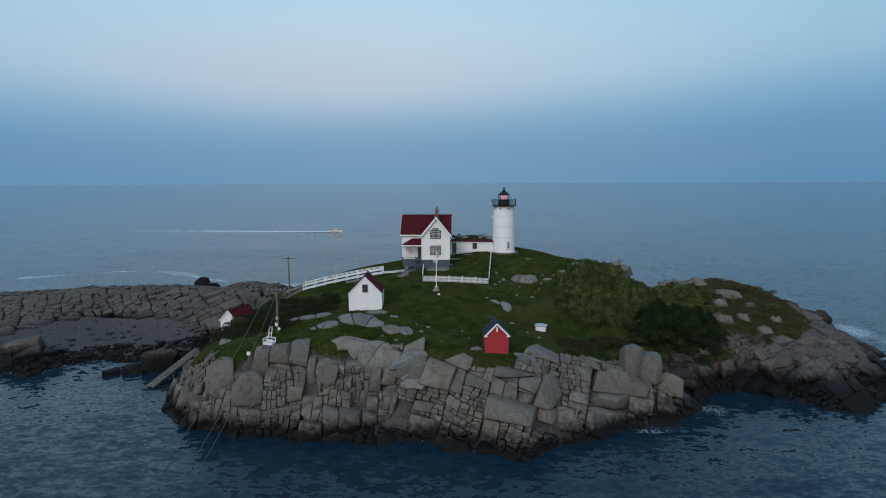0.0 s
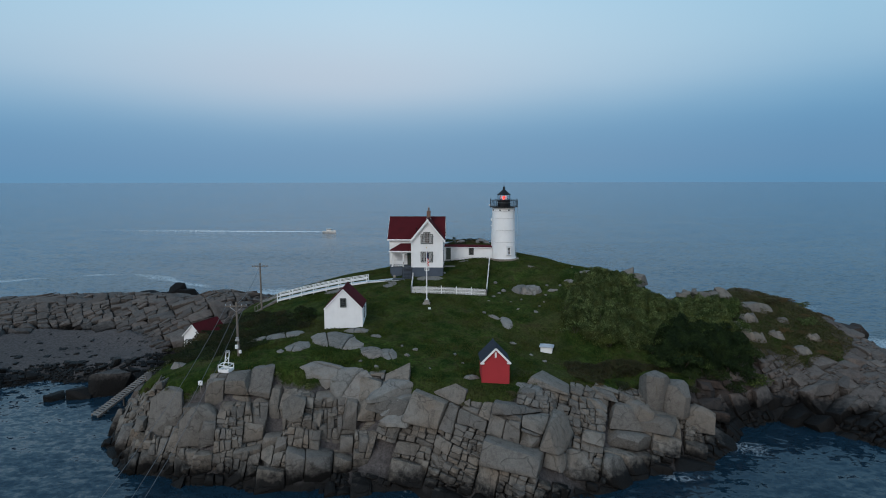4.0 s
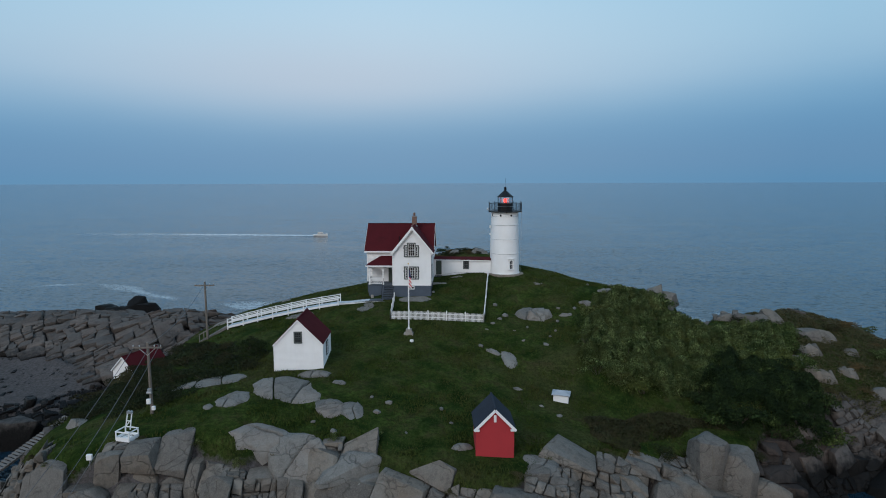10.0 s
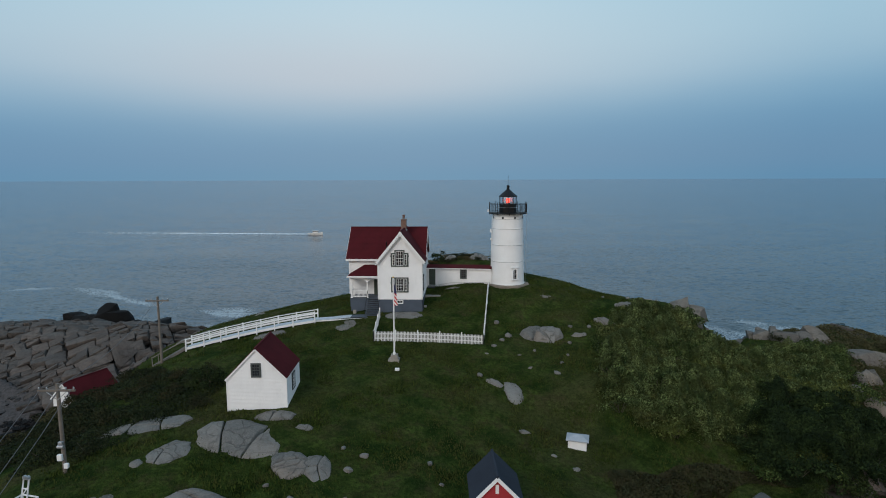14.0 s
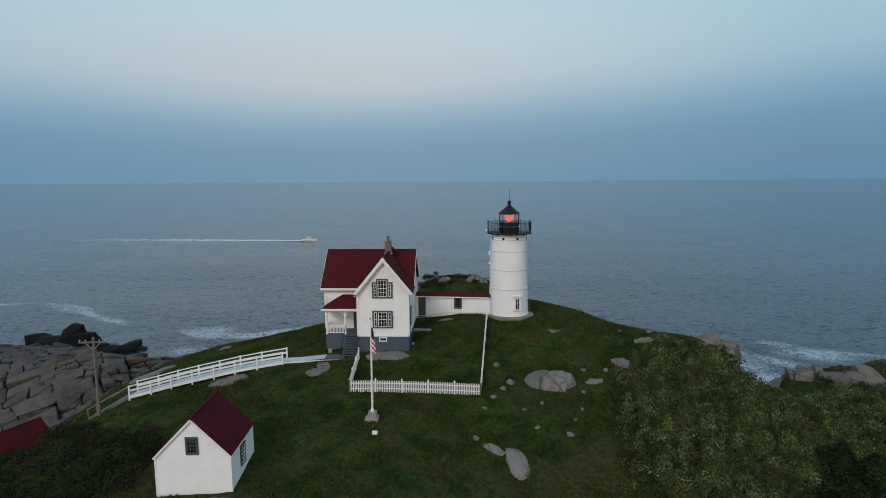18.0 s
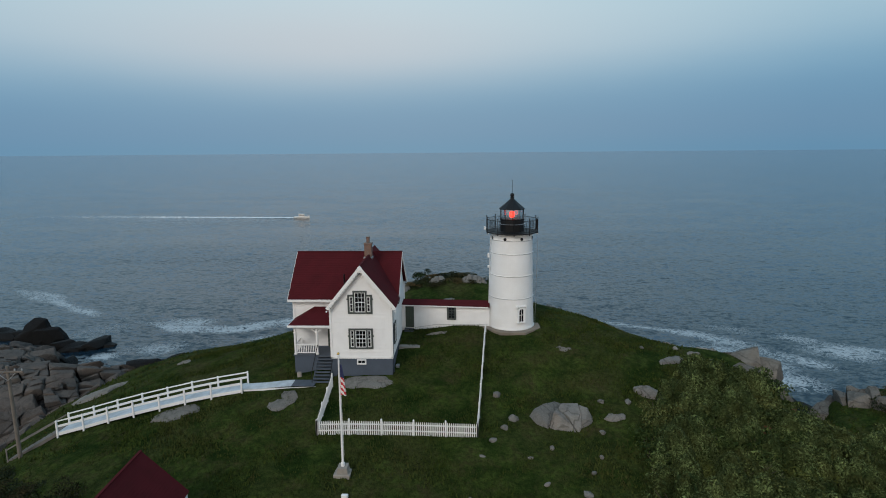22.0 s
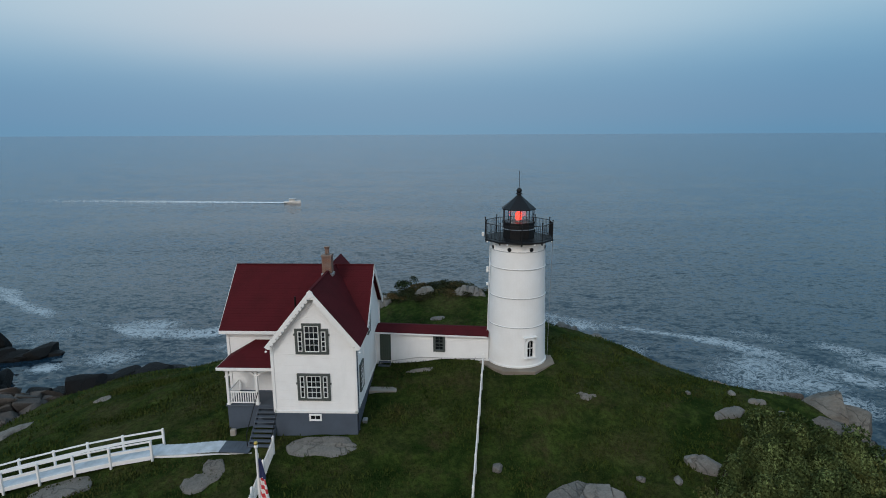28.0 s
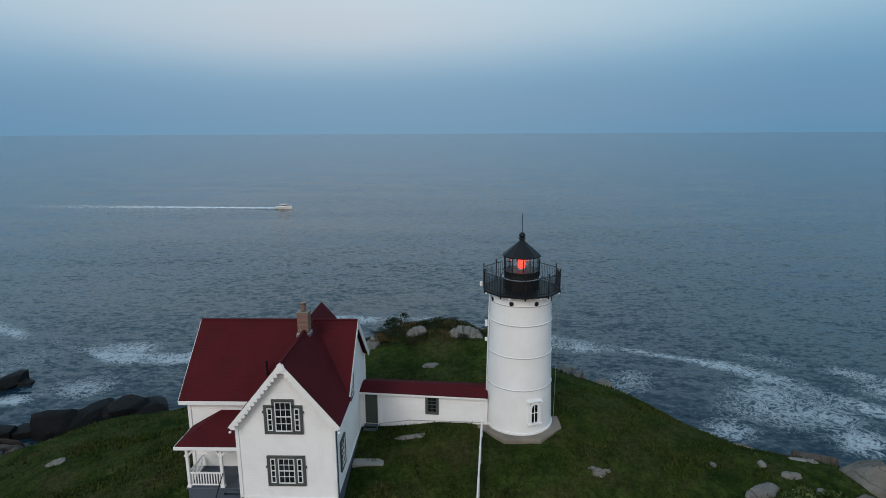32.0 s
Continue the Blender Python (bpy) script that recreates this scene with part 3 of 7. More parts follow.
EAST = [(25, 79.5, 7.2), (18, 87, 11.0), (29.5, 105.5, 14.5), (33, 100, 10.9), (42.5, 108, 11.2), (48, 110, 11.2), (45, 86, 5.6), (55, 104, 10.2), (48, 96, 9.4), (34, 95, 10.4),
        (19, 116, 14.8), (24, 108, 14.9), (26, 112.5, 12.3), (31, 111, 12.1), (24, 120, 9.5), (14, 128, 11), (60, 85, 4.0), (44, 92, 9.0), (69, 110, 4.6), (34, 80.5, 6.0), (20, 74, 6.5), (12, 66, 8.2), (16, 69, 7.8), (26, 70, 5.0), (63, 100, 6.5),
        (37.5, 107, 10.8), (31, 115.5, 9.0), (58, 94, 7.0)]
WESTERN = [(-20, 124, 9.2), (-27, 121, 9.2), (-33, 112, 8.4), (-38, 97, 5.2), (-36, 84, 7.0), (-33, 73, 7.2), (-37, 77, 6.6), (-25, 68.2, 9.0), (-22.8, 69.6, 9.5), (-79, 117, 6.8), (-69, 121, 6.8), (-58, 121, 7.0), (-45, 116, 8.8), (-41, 119.5, 8.0),
           (-72, 111, 2.6), (-62, 110, 2.4), (-51, 102.6, 2.2), (-76, 92, 2.4), (-98, 110, 5.2), (-112, 124, 4.0), (-66, 137, 3.6), (-52, 128, 4.8), (-60, 97, 1.6), (-40, 110, 7.8), (-90, 130, 4.6),
           (-18, 111, 13.0), (-25, 114.5, 10.8), (-40, 125, 4.6), (-88, 136, 3.0), (-78, 138, 3.0)]
SPOTS = np.array(KNOLL + EAST + WESTERN, float)


def kernel(a, b):
    return np.sqrt(((a[:, None, :2] - b[None, :, :2]) ** 2).sum(2) + 4.0)


WEIGHTS = np.linalg.solve(kernel(SPOTS, SPOTS) - 0.35 * np.eye(len(SPOTS)), SPOTS[:, 2] - 7.0)


def shore_distance(p, poly):
    """Metres inland of an outline; below zero outside it."""
    q = np.array(poly, float)
    best, inside = np.full(len(p), 1e9), np.zeros(len(p), bool)
    for a, b in zip(q, np.roll(q, -1, 0)):
        d = b - a
        s = np.clip(((p - a) @ d) / (d @ d), 0, 1)
        best = np.minimum(best, np.hypot(*(p - a - s[:, None] * d).T))
        cross = (a[1] > p[:, 1]) != (b[1] > p[:, 1])
        inside ^= cross & (p[:, 0] < (b[0] - a[0]) * (p[:, 1] - a[1]) / (b[1] - a[1] + 1e-12) + a[0])
    return np.where(inside, best, -best)


def waves(p, scale, seed):
    """Smooth noise from -1 to 1."""
    r = np.random.RandomState(seed)
    out = np.zeros(len(p))
    for k in range(9):
        a, f, ph = r.uniform(0, 6.28), scale * r.uniform(0.6, 1.9), r.uniform(0, 6.28)
        out += np.sin(p[:, 0] * f * math.cos(a) + p[:, 1] * f * math.sin(a) + ph + 0.8 * np.sin(f * 0.7 * p[:, k % 2] + ph))
    return out / 4.5


def bell(p, x, y, rx, ry):
    return np.exp(-((p[:, 0] - x) / rx) ** 2 - ((p[:, 1] - y) / ry) ** 2)


def smooth(x, a, b):
    t = np.clip((x - a) / (b - a), 0, 1)
    return t * t * (3 - 2 * t)


def land(p):
    """Height of the ground, share of turf, and distance inland."""
    p = np.asarray(p, float)
    p2 = p + 0.9 * np.stack([waves(p, 0.5, 3), waves(p, 0.5, 4)], 1)
    di, dw = shore_distance(p2, ISLAND), shore_distance(p2, WEST)
    top = kernel(p, SPOTS) @ WEIGHTS + 7.0
    wide = 7.2 + 2.8 * smooth(p[:, 1], 84, 105) - 3.0 * bell(p, 36, 80, 10, 5) - 2.8 * bell(p, -28, 69, 9, 8)
    hi = top * (1 - (1 - np.clip(di / wide, 0, 1)) ** (1.5 + 0.5 * smooth(p[:, 1], 84, 105)))
    # a narrow gully parts the knoll from the eastern point
    gully = np.exp(-((p[:, 0] - 34.6 - 0.4 * (p[:, 1] - 104)) / 1.7) ** 2) * smooth(p[:, 1], 100, 105)
    hi = hi - 5.0 * gully * np.clip(hi / 8, 0, 1)
    hw = top * (1 - (1 - np.clip(dw / 7.0, 0, 1)) ** 2)
    h = np.maximum(hi, hw)
    d = np.maximum(di, dw)
    h = np.where(d < 0, np.maximum(d * 0.9, -3.5), h)
    band = (7.6 - 3.4 * bell(p, -28, 71, 9, 9) - 1.4 * bell(p, 4, 65, 4.5, 7) + 2.2 * bell(p, 14, 66, 5, 7) - 4.0 * bell(p, 32, 81, 12, 5) + 4 * smooth(p[:, 0], 44, 52)
            - 1.5 * smooth(p[:, 1], 108, 118) - 1.6 * bell(p, -13, 69, 8, 7) - 2.0 * smooth(p[:, 0], -30, -36) * (p[:, 1] < 95))
    band = band + 1.3 * waves(p, 0.55, 8)
    turf = smooth(di - band, -0.9, 0.9) * (1 - 0.9 * smooth(gully, 0.3, 0.7))
    return h, turf, d


def height(x, y):
    return float(land(np.array([[x, y]]))[0][0])


def settle(x, y):
    """Height of the ground, or just under the water where there is none."""
    return max(height(x, y), -0.25)


def grid_mesh(name, xs, ys, zs):
    nx, ny = len(xs), len(ys)
    gx, gy = np.meshgrid(xs, ys)
    v = np.stack([gx.ravel(), gy.ravel(), zs.ravel()], 1)
    i = (np.arange(ny - 1)[:, None] * nx + np.arange(nx - 1)[None, :]).ravel()
    f = np.stack([i, i + 1, i + nx + 1, i + nx], 1)
    me = bpy.data.meshes.new(name)
    me.vertices.add(len(v))
    me.vertices.foreach_set("co", v.ravel())
    me.loops.add(f.size)
    me.loops.foreach_set("vertex_index", f.ravel())
    me.polygons.add(len(f))
    me.polygons.foreach_set("loop_start", np.arange(0, f.size, 4))
    me.polygons.foreach_set("loop_total", np.full(len(f), 4))
    me.update(calc_edges=True)
    me.validate()
    me.shade_smooth()
    return me


def tag_vertices(me, name, values):
    a = me.attributes.new(name, "FLOAT", "POINT")
    a.data.foreach_set("value", np.asarray(values, np.float32))


def soup(name, verts, faces, n):
    """A mesh of many loose faces with n corners each."""
    me = bpy.data.meshes.new(name)
    me.vertices.add(len(verts))
    me.vertices.foreach_set("co", np.asarray(verts, np.float32).ravel())
    me.loops.add(faces.size)
    me.loops.foreach_set("vertex_index", faces.astype(np.int32).ravel())
    me.polygons.add(len(faces))
    me.polygons.foreach_set("loop_start", np.arange(0, faces.size, n, dtype=np.int32))
    me.polygons.foreach_set("loop_total", np.full(len(faces), n, np.int32))
    me.update(calc_edges=True)
    return me


def build_ground():
    xs, ys = np.arange(-136, 78, 0.5), np.arange(54, 160, 0.5)
    gx, gy = np.meshgrid(xs, ys)
    p = np.stack([gx.ravel(), gy.ravel()], 1)
    h, turf, d = land(p)
    h = h + 0.10 * waves(p, 0.9, 11) * turf + 0.05 * waves(p, 2.4, 12) * turf
    # under the blocks of rock the soil lies deeper; the shingle beach keeps its level
    beach = smooth(p[:, 0], -84, -80) * (1 - smooth(p[:, 0], -46, -43)) * smooth(p[:, 1], 88, 91) * (1 - smooth(p[:, 1], 110, 114)) * (h < 3.2)
    h = h - smooth(1 - turf, 0.25, 0.9) * np.clip(h * 0.5, 0, 1.5) * (1 - beach)
    me = grid_mesh("island_ground", xs, ys, h)
    tag_vertices(me, "turf", turf)
    return solo("ground", me, TURF, "island ground of rough dark green turf between granite rocks", "ground", kind="structure")


ground = build_ground()


def build_sea():
    near_x, near_y = np.arange(-150, 121, 1.0), np.arange(-20, 231, 1.0)

    def grow(start, sign, step=1.3):
        out, s, x = [], step, start
        while abs(x) < 4900:
            x += sign * s
            s *= 1.16
            out.append(x)
        return out

    xs = np.array(sorted(grow(-150, -1) + list(near_x) + grow(120, 1)))
    ys = np.array(sorted(grow(-20, -1) + list(near_y) + grow(230, 1)))
    gx, gy = np.meshgrid(xs, ys)
    p = np.stack([gx.ravel(), gy.ravel()], 1)
    d = np.maximum(shore_distance(p, ISLAND), shore_distance(p, WEST))
    fade = np.exp(-(np.maximum(0, np.hypot(p[:, 0], p[:, 1] - 100) - 120) / 60.0))
    z = (0.10 * waves(p * [0.6, 1.3], 0.35, 21) + 0.05 * waves(p * [0.6, 1.3], 0.9, 22)) * fade
    foam = 0.74 * np.exp(-np.maximum(0, -d) / 2.0) * (0.6 + 0.42 * waves(p, 0.12, 5))
    # broken water behind the island and off the points, and long lines of foam
    for x, y, rx, ry, a in SURF:
        foam = np.maximum(foam, a * bell(p, x, y, rx, ry) * (0.9 + 0.3 * waves(p, 0.3, 6)))
    for wide, a, line in STREAKS:
        dist = np.full(len(p), 1e9)
        for q, r in zip(line, line[1:]):
            q, r = np.array(q, float), np.array(r, float)
            s = np.clip(((p - q) @ (r - q)) / ((r - q) @ (r - q)), 0, 1)
            dist = np.minimum(dist, np.hypot(*(p - q - s[:, None] * (r - q)).T))
        dist = dist + 1.5 * waves(p, 0.18, 7)
        foam = np.maximum(foam, a * np.exp(-(dist / wide) ** 2) * (0.9 + 0.25 * waves(p, 0.4, 9)))
    me = grid_mesh("sea", xs, ys, z)
    tag_vertices(me, "foam", np.clip(foam, 0, 1.2))
    return solo("sea", me, SEA, "dark blue evening sea with small waves and surf", "sea", kind="structure")


SURF = [(47, 143, 14, 11, 0.86), (38, 137, 5, 4, 0.95), (52, 134, 6, 5, 0.95), (66, 146, 10, 7, 0.80), (28, 150, 8, 6, 0.84), (-30, 152, 7, 4, 0.9), (-50, 162, 10, 4, 0.82), (70, 134, 8, 6, 0.84), (-38, 158, 8, 3.5, 1.0), (-46, 148, 8, 6, 0.8),
        (-53, 143, 4, 2.5, 0.9), (-62, 156, 8, 7, 0.8), (-66, 78, 6, 2.5, 0.85), (-57, 68, 4, 1.5, 0.7), (57.5, 80, 4, 2.5, 0.95), (80, 114, 5, 9, 0.9), (88, 146, 9, 5, 0.7),
        (-72, 60, 6, 2, 0.9), (-62, 55, 5, 1.6, 0.8), (34, 73, 4, 3, 0.85), (24, 66.3, 4, 1.2, 0.8), (82, 104, 5, 6, 0.8)]
STREAKS = [(3.4, 0.84, [(-20, 176), (0, 177), (12, 173), (24, 164), (33, 162), (41, 158), (48, 153), (54, 148), (60, 141)]), (3.4, 0.80, [(52, 160), (60, 154), (72, 147), (84, 143)]),
           (2.6, 0.95, [(-62, 164), (-49, 158), (-38, 158), (-28, 162)]), (2.6, 0.9, [(-108, 190), (-92, 181), (-81, 174), (-69, 166)]), (3.0, 0.9, [(-136, 172), (-119, 183), (-103, 188), (-87, 178)]),
           (1.6, 0.82, [(36, 150), (44, 146), (50, 138)])]
sea = build_sea()


# ---- rocks ----
def clip_cell(poly, m, n):
    """The part of a polygon on the near side of the line through m with normal n."""
    out = []
    for a, b in zip(poly, poly[1:] + poly[:1]):
        da, db = (a[0] - m[0]) * n[0] + (a[1] - m[1]) * n[1], (b[0] - m[0]) * n[0] + (b[1] - m[1]) * n[1]
        if da <= 0:
            out.append(a)
        if da * db < 0:
            s = da / (da - db)
            out.append((a[0] + s * (b[0] - a[0]), a[1] + s * (b[1] - a[1])))
    return out


def scatter(box, radius, keep, tries, seed):
    """Points no nearer to one another than radius(x, y), where keep(points) holds."""
    r = np.random.RandomState(seed)
    cand = np.stack([r.uniform(box[0], box[1], tries), r.uniform(box[2], box[3], tries)], 1)
    cand = cand[keep(cand)]
    got, cells = [], {}
    for x, y in cand:
        q = radius(x, y)
        i, j = int(x // 2), int(y // 2)
        w = int(q // 2) + 2
        if all((x - a) ** 2 + (y - b) ** 2 > (0.5 * (q + s)) ** 2
               for u in range(i - w, i + w + 1) for v in range(j - w, j + w + 1) for a, b, s in cells.get((u, v), ())):
            got.append((x, y))
            cells.setdefault((i, j), []).append((x, y, q))
    return got


def clip_solid(faces, p, n):
    """The part of a convex solid behind the plane through p with normal n, closed again; None when nothing is left."""
    k = n.dot(p)
    out, rim = [], []
    for f in faces:
        d = [n.dot(v) - k for v in f]
        if max(d) <= 0:
            out.append(f)
            continue
        g = []
        for i, a in enumerate(f):
            b, da, db = f[i - 1], d[i], d[i - 1]
            if (da > 0) != (db > 0):
                x = b.lerp(a, db / (db - da))
                g.append(x)
                rim.append(x)
            if da <= 0:
                g.append(a)
        if len(g) > 2:
            out.append(g)
    if not out:
        return None
    if len(rim) > 2:
        c = sum(rim, Vector()) / len(rim)
        u = n.orthogonal().normalized()
        w = n.cross(u)
        rim.sort(key=lambda v: math.atan2((v - c).dot(w), (v - c).dot(u)))
        out.append(rim)
    return out


def worn_solid(faces, size, rnd, soft=0.1, uneven=0.05):
    """Vertices and faces of a convex block with worn arrises and slightly bulging, uneven faces."""
    bm = bmesh.new()
    made = {}
    for f in faces:
        vs = []
        for p in f:
            key = (round(p.x, 2), round(p.y, 2), round(p.z, 2))
            if key not in made:
                made[key] = bm.verts.new(p)
            if made[key] not in vs:
                vs.append(made[key])
        if len(vs) > 2:
            try:
                bm.faces.new(vs)
            except ValueError:
                pass
    bmesh.ops.remove_doubles(bm, verts=bm.verts[:], dist=0.10 * size)
    bmesh.ops.recalc_face_normals(bm, faces=bm.faces[:])
    if size > 0.6:
        bmesh.ops.subdivide_edges(bm, edges=[e for e in bm.edges if e.calc_length() > 0.8 * size], cuts=1)
    bmesh.ops.bevel(bm, geom=[e for e in bm.edges if e.is_manifold and e.calc_face_angle(0) > 0.25], offset=soft * size, segments=2 if size > 0.6 else 1, profile=0.55, affect="EDGES", clamp_overlap=True)
    if size > 0.5:
        big = [f for f in bm.faces if f.calc_area() > 0.25 * size * size]
        mid = bmesh.ops.poke(bm, faces=big)["verts"]
        for v in mid:
            v.co += v.normal * size * rnd.uniform(0.0, 0.09)
    off = Vector((rnd.uniform(0, 99), rnd.uniform(0, 99), rnd.uniform(0, 99)))
    for v in bm.verts:
        v.co += noise.noise_vector(v.co * (0.9 / size) + off) * uneven * size + noise.noise_vector(v.co * 2.3 + off) * 0.05
    bm.verts.index_update()
    out = [v.co.copy() for v in bm.verts], [tuple(v.index for v in f.verts) for f in bm.faces]
    bm.free()
    return out


class Relief:
    """The land's height and share of turf, read off a fine grid."""

    def __init__(self, box, step=0.4):
        self.x0, self.y0, self.step = box[0], box[2], step
        xs, ys = np.arange(box[0], box[1] + step, step), np.arange(box[2], box[3] + step, step)
        gx, gy = np.meshgrid(xs, ys)
        h, turf, d = land(np.stack([gx.ravel(), gy.ravel()], 1))
        self.h, self.turf, self.d = (a.reshape(gx.shape) for a in (h, turf, d))
        self.gy, self.gx = np.gradient(self.h, step)

    def at(self, x, y):
        i, j = int((y - self.y0) / self.step + 0.5), int((x - self.x0) / self.step + 0.5)
        i, j = max(0, min(self.h.shape[0] - 1, i)), max(0, min(self.h.shape[1] - 1, j))
        return float(self.h[i, j]), float(self.turf[i, j]), float(self.d[i, j]), float(self.gx[i, j]), float(self.gy[i, j])


BOX_FACES = ((0, 1, 3, 2), (4, 6, 7, 5), (0, 4, 5, 1), (2, 3, 7, 6), (0, 2, 6, 4), (1, 5, 7, 3))


def crag(box, keep, seed, turn=(0, 0, 0), ratio=(1, 1, 1), small=0.8, large=4.0, out=(0.0, 0.45), soft=0.09, gap=0.03, thick=2.2, wander=0.2):
    """Jointed rock over the land: joints of three leaning sets part the mass again and again into blocks of many sizes; those of the outer shell are kept."""
    rnd = random.Random(seed)
    relief = Relief((box[0] - 2, box[1] + 2, box[2] - 2, box[3] + 2))
    sets = [Vector(c) for c in Euler([math.radians(a) for a in turn]).to_matrix().transposed()]
    p = [Vector((x, y, z)) for x in box[:2] for y in box[2:] for z in (-3.0, 16.0)]
    todo, made = [[[p[m] for m in f] for f in BOX_FACES]], []
    while todo:
        faces = todo.pop()
        pts = [v for f in faces for v in f]
        span = [[a.dot(v) for v in pts] for a in sets]
        wide = [max(e) - min(e) for e in span]
        size = [wide[k] / ratio[k] for k in range(3)]
        big = max(size)
        c = sum(pts, Vector()) / len(pts)
        half = max((v - c).length for v in pts)
        if half < 9:
            h, turf, d, gx, gy = relief.at(c.x, c.y)
            deep = (h - c.z) / math.sqrt(1 + gx * gx + gy * gy)
            # nothing of it reaches the surface
            if deep < -half * 1.05 - (0.8 if half > 3 else 0) or deep > half + thick or c.z < -1.8 - half:
                continue
        # massive stretches and shattered ones
        whole = noise.noise(c * 0.17 + Vector((seed, 0, 0)))
        stop = 0.5 if whole > 0.05 else 0.12 if whole > -0.25 else 0.03
        if big > large or (big > small and rnd.random() > stop):
            k = size.index(big)
            n = sets[k] + Vector((rnd.uniform(-1, 1), rnd.uniform(-1, 1), rnd.uniform(-1, 1))) * (wander if half < 9 else 0.05)
            n.normalize()
            e = min(span[k]) + wide[k] * rnd.uniform(0.3, 0.7)
            m = c + sets[k] * (e - sets[k].dot(c))
            for half_space in (clip_solid(faces, m, n), clip_solid(faces, m, -n)):
                if half_space:
                    todo.append(half_space)
            continue
        if half > 9 or deep < -0.3 * big or deep > 0.9 * big + 0.3 or not keep(c.x, c.y, h, turf, d):
            continue
        s = 0.5 * (wide[0] * wide[1] * wide[2]) ** (1 / 3)
        shrink = min(gap * rnd.uniform(0.5, 2.0) / max(0.15, 0.5 * min(wide)), 0.12)
        faces = [[v.lerp(c, shrink) for v in f] for f in faces]
        n = Vector((-gx, -gy, 1.0)).normalized()
        tilt = Vector((rnd.uniform(-1, 1), rnd.uniform(-1, 1), rnd.uniform(-0.5, 0.5)))
        rise = rnd.uniform(*out) * s * 2 * max(0.0, 1 - 5 * turf) * (0.45 if d > 5 else 1.0)
        if d > 4.5:
            rise = min(rise, 0.25)
        faces = clip_solid(faces, Vector((c.x, c.y, h)) + n * rise, (n + 0.2 * tilt).normalized())
        for _ in range(rnd.choice((1, 2, 3, 4))):
            m = (n + Vector((rnd.uniform(-1, 1), rnd.uniform(-1, 1), rnd.uniform(-0.7, 0.7))) * 1.3).normalized()
            faces = clip_solid(faces, c + m * s * rnd.uniform(0.8, 1.2), m) if faces else None
        if faces and len(faces) > 3:
            v, f = worn_solid(faces, s, rnd, soft * rnd.uniform(0.6, 2.2))
            if len(v) > 5:
                made.append((s, c, v, f))
    return made


def pieces(made):
    return [(v, f) for _, _, v, f in made]


def crisp(me):
    """Smooth faces, sharp arrises."""
    me.shade_smooth()
    me.set_sharp_from_angle(angle=math.radians(32))


def rock_parts(owner, rocks, mat, name="rock"):
    for v, f in rocks:
        me = bpy.data.meshes.new(name)
        o = owner.matrix_basis.translation
        me.from_pydata([p - o for p in v], [], f)
        crisp(me)
        part(name, me, mat, owner)


def rock_stuff(name, rocks, mat, label):
    m = Mesh()
    for v, f in rocks:
        m.add(v, f)
    me = bpy.data.meshes.new(name)
    me.from_pydata(m.v, [], m.f)
    crisp(me)
    solo(name, me, mat, label, "rocks", kind="stuff")


# ---- the keeper's house ----
HX, HY, HZ = -5.0, 106.0, 14.4
house = thing("house", (HX, HY, HZ), "white clapboard keeper's house with dark red roofs on a blue-grey foundation", "house")
X0, X1, Y0, Y1 = -9.4, -0.62, 104.2, 110.8      # main block
BX0, BX1, BY = -5.58, -0.64, 101.3               # front bay
SILL, EAVE, TOP = 15.97, 20.05, 23.5
RY, RX = 107.5, -3.02                            # ridges


def house_part(name, mesh, mat, parent=None, label="", smooth=False, m=None):
    return part(name, mesh, mat, parent or house, label, m=m, smooth=smooth, world_coords=True)


house_part("foundation", Mesh().box(X0 - 0.03, X1 + 0.03, Y0 - 0.03, Y1 + 0.03, 13.6, SILL, 0.02).box(BX0 - 0.03, BX1 + 0.03, BY - 0.03, Y0 + 0.2, 13.4, SILL, 0.02), FOOT, label="blue-grey painted foundation")
walls = Mesh()
walls.prism([(Y0, SILL), (Y1, SILL), (Y1, EAVE), (RY, TOP - 0.18), (Y0, EAVE)], "x", X0, X1)
walls.prism([(BX0, SILL), (BX1, SILL), (BX1, EAVE + 0.25), (RX, TOP - 0.18), (BX0, EAVE + 0.25)], "y", BY, Y0 + 0.4)
house_part("wall", walls, CLAP)
house_part("skirt_board", Mesh().box(BX0 - 0.05, BX1 + 0.05, BY - 0.05, BY + 0.02, SILL - 0.04, SILL + 0.12, 0.01)
           .box(X1, X1 + 0.05, BY - 0.05, Y1 + 0.05, SILL - 0.04, SILL + 0.12, 0.01), WHITE)
for x, y in ((BX0, BY), (BX1, BY), (X0, Y0), (X1, Y1)):
    house_part("corner_board", Mesh().box(x - 0.09, x + 0.09, y - 0.05, y + 0.09, SILL, EAVE + 0.1, 0.01), WHITE)


def slope_slab(a, b, c, d, t=0.14):
    """A roof slope of four corners, t thick."""
    q = [Vector(p) for p in (a, b, c, d)]
    n = (q[1] - q[0]).cross(q[3] - q[0]).normalized()
    if n.z < 0:
        n = -n
    v = [p + n * 0.02 for p in q] + [p - n * t for p in q]
    return v, [(0, 1, 2, 3), (7, 6, 5, 4), (0, 4, 5, 1), (1, 5, 6, 2), (2, 6, 7, 3), (3, 7, 4, 0)]


OX0, OX1, OY0, OY1, EV = -9.78, -0.32, 103.78, 111.2, 20.18
house_part("main_roof_front", Mesh().add(*slope_slab((OX0, OY0, EV), (OX1, OY0, EV), (OX1, RY, 23.65), (OX0, RY, 23.65))), ROOF)
house_part("main_roof_back", Mesh().add(*slope_slab((OX1, OY1, EV), (OX0, OY1, EV), (OX0, RY, 23.65), (OX1, RY, 23.65))), ROOF)
BF, BB, RB = 100.92, 111.3, -3.4
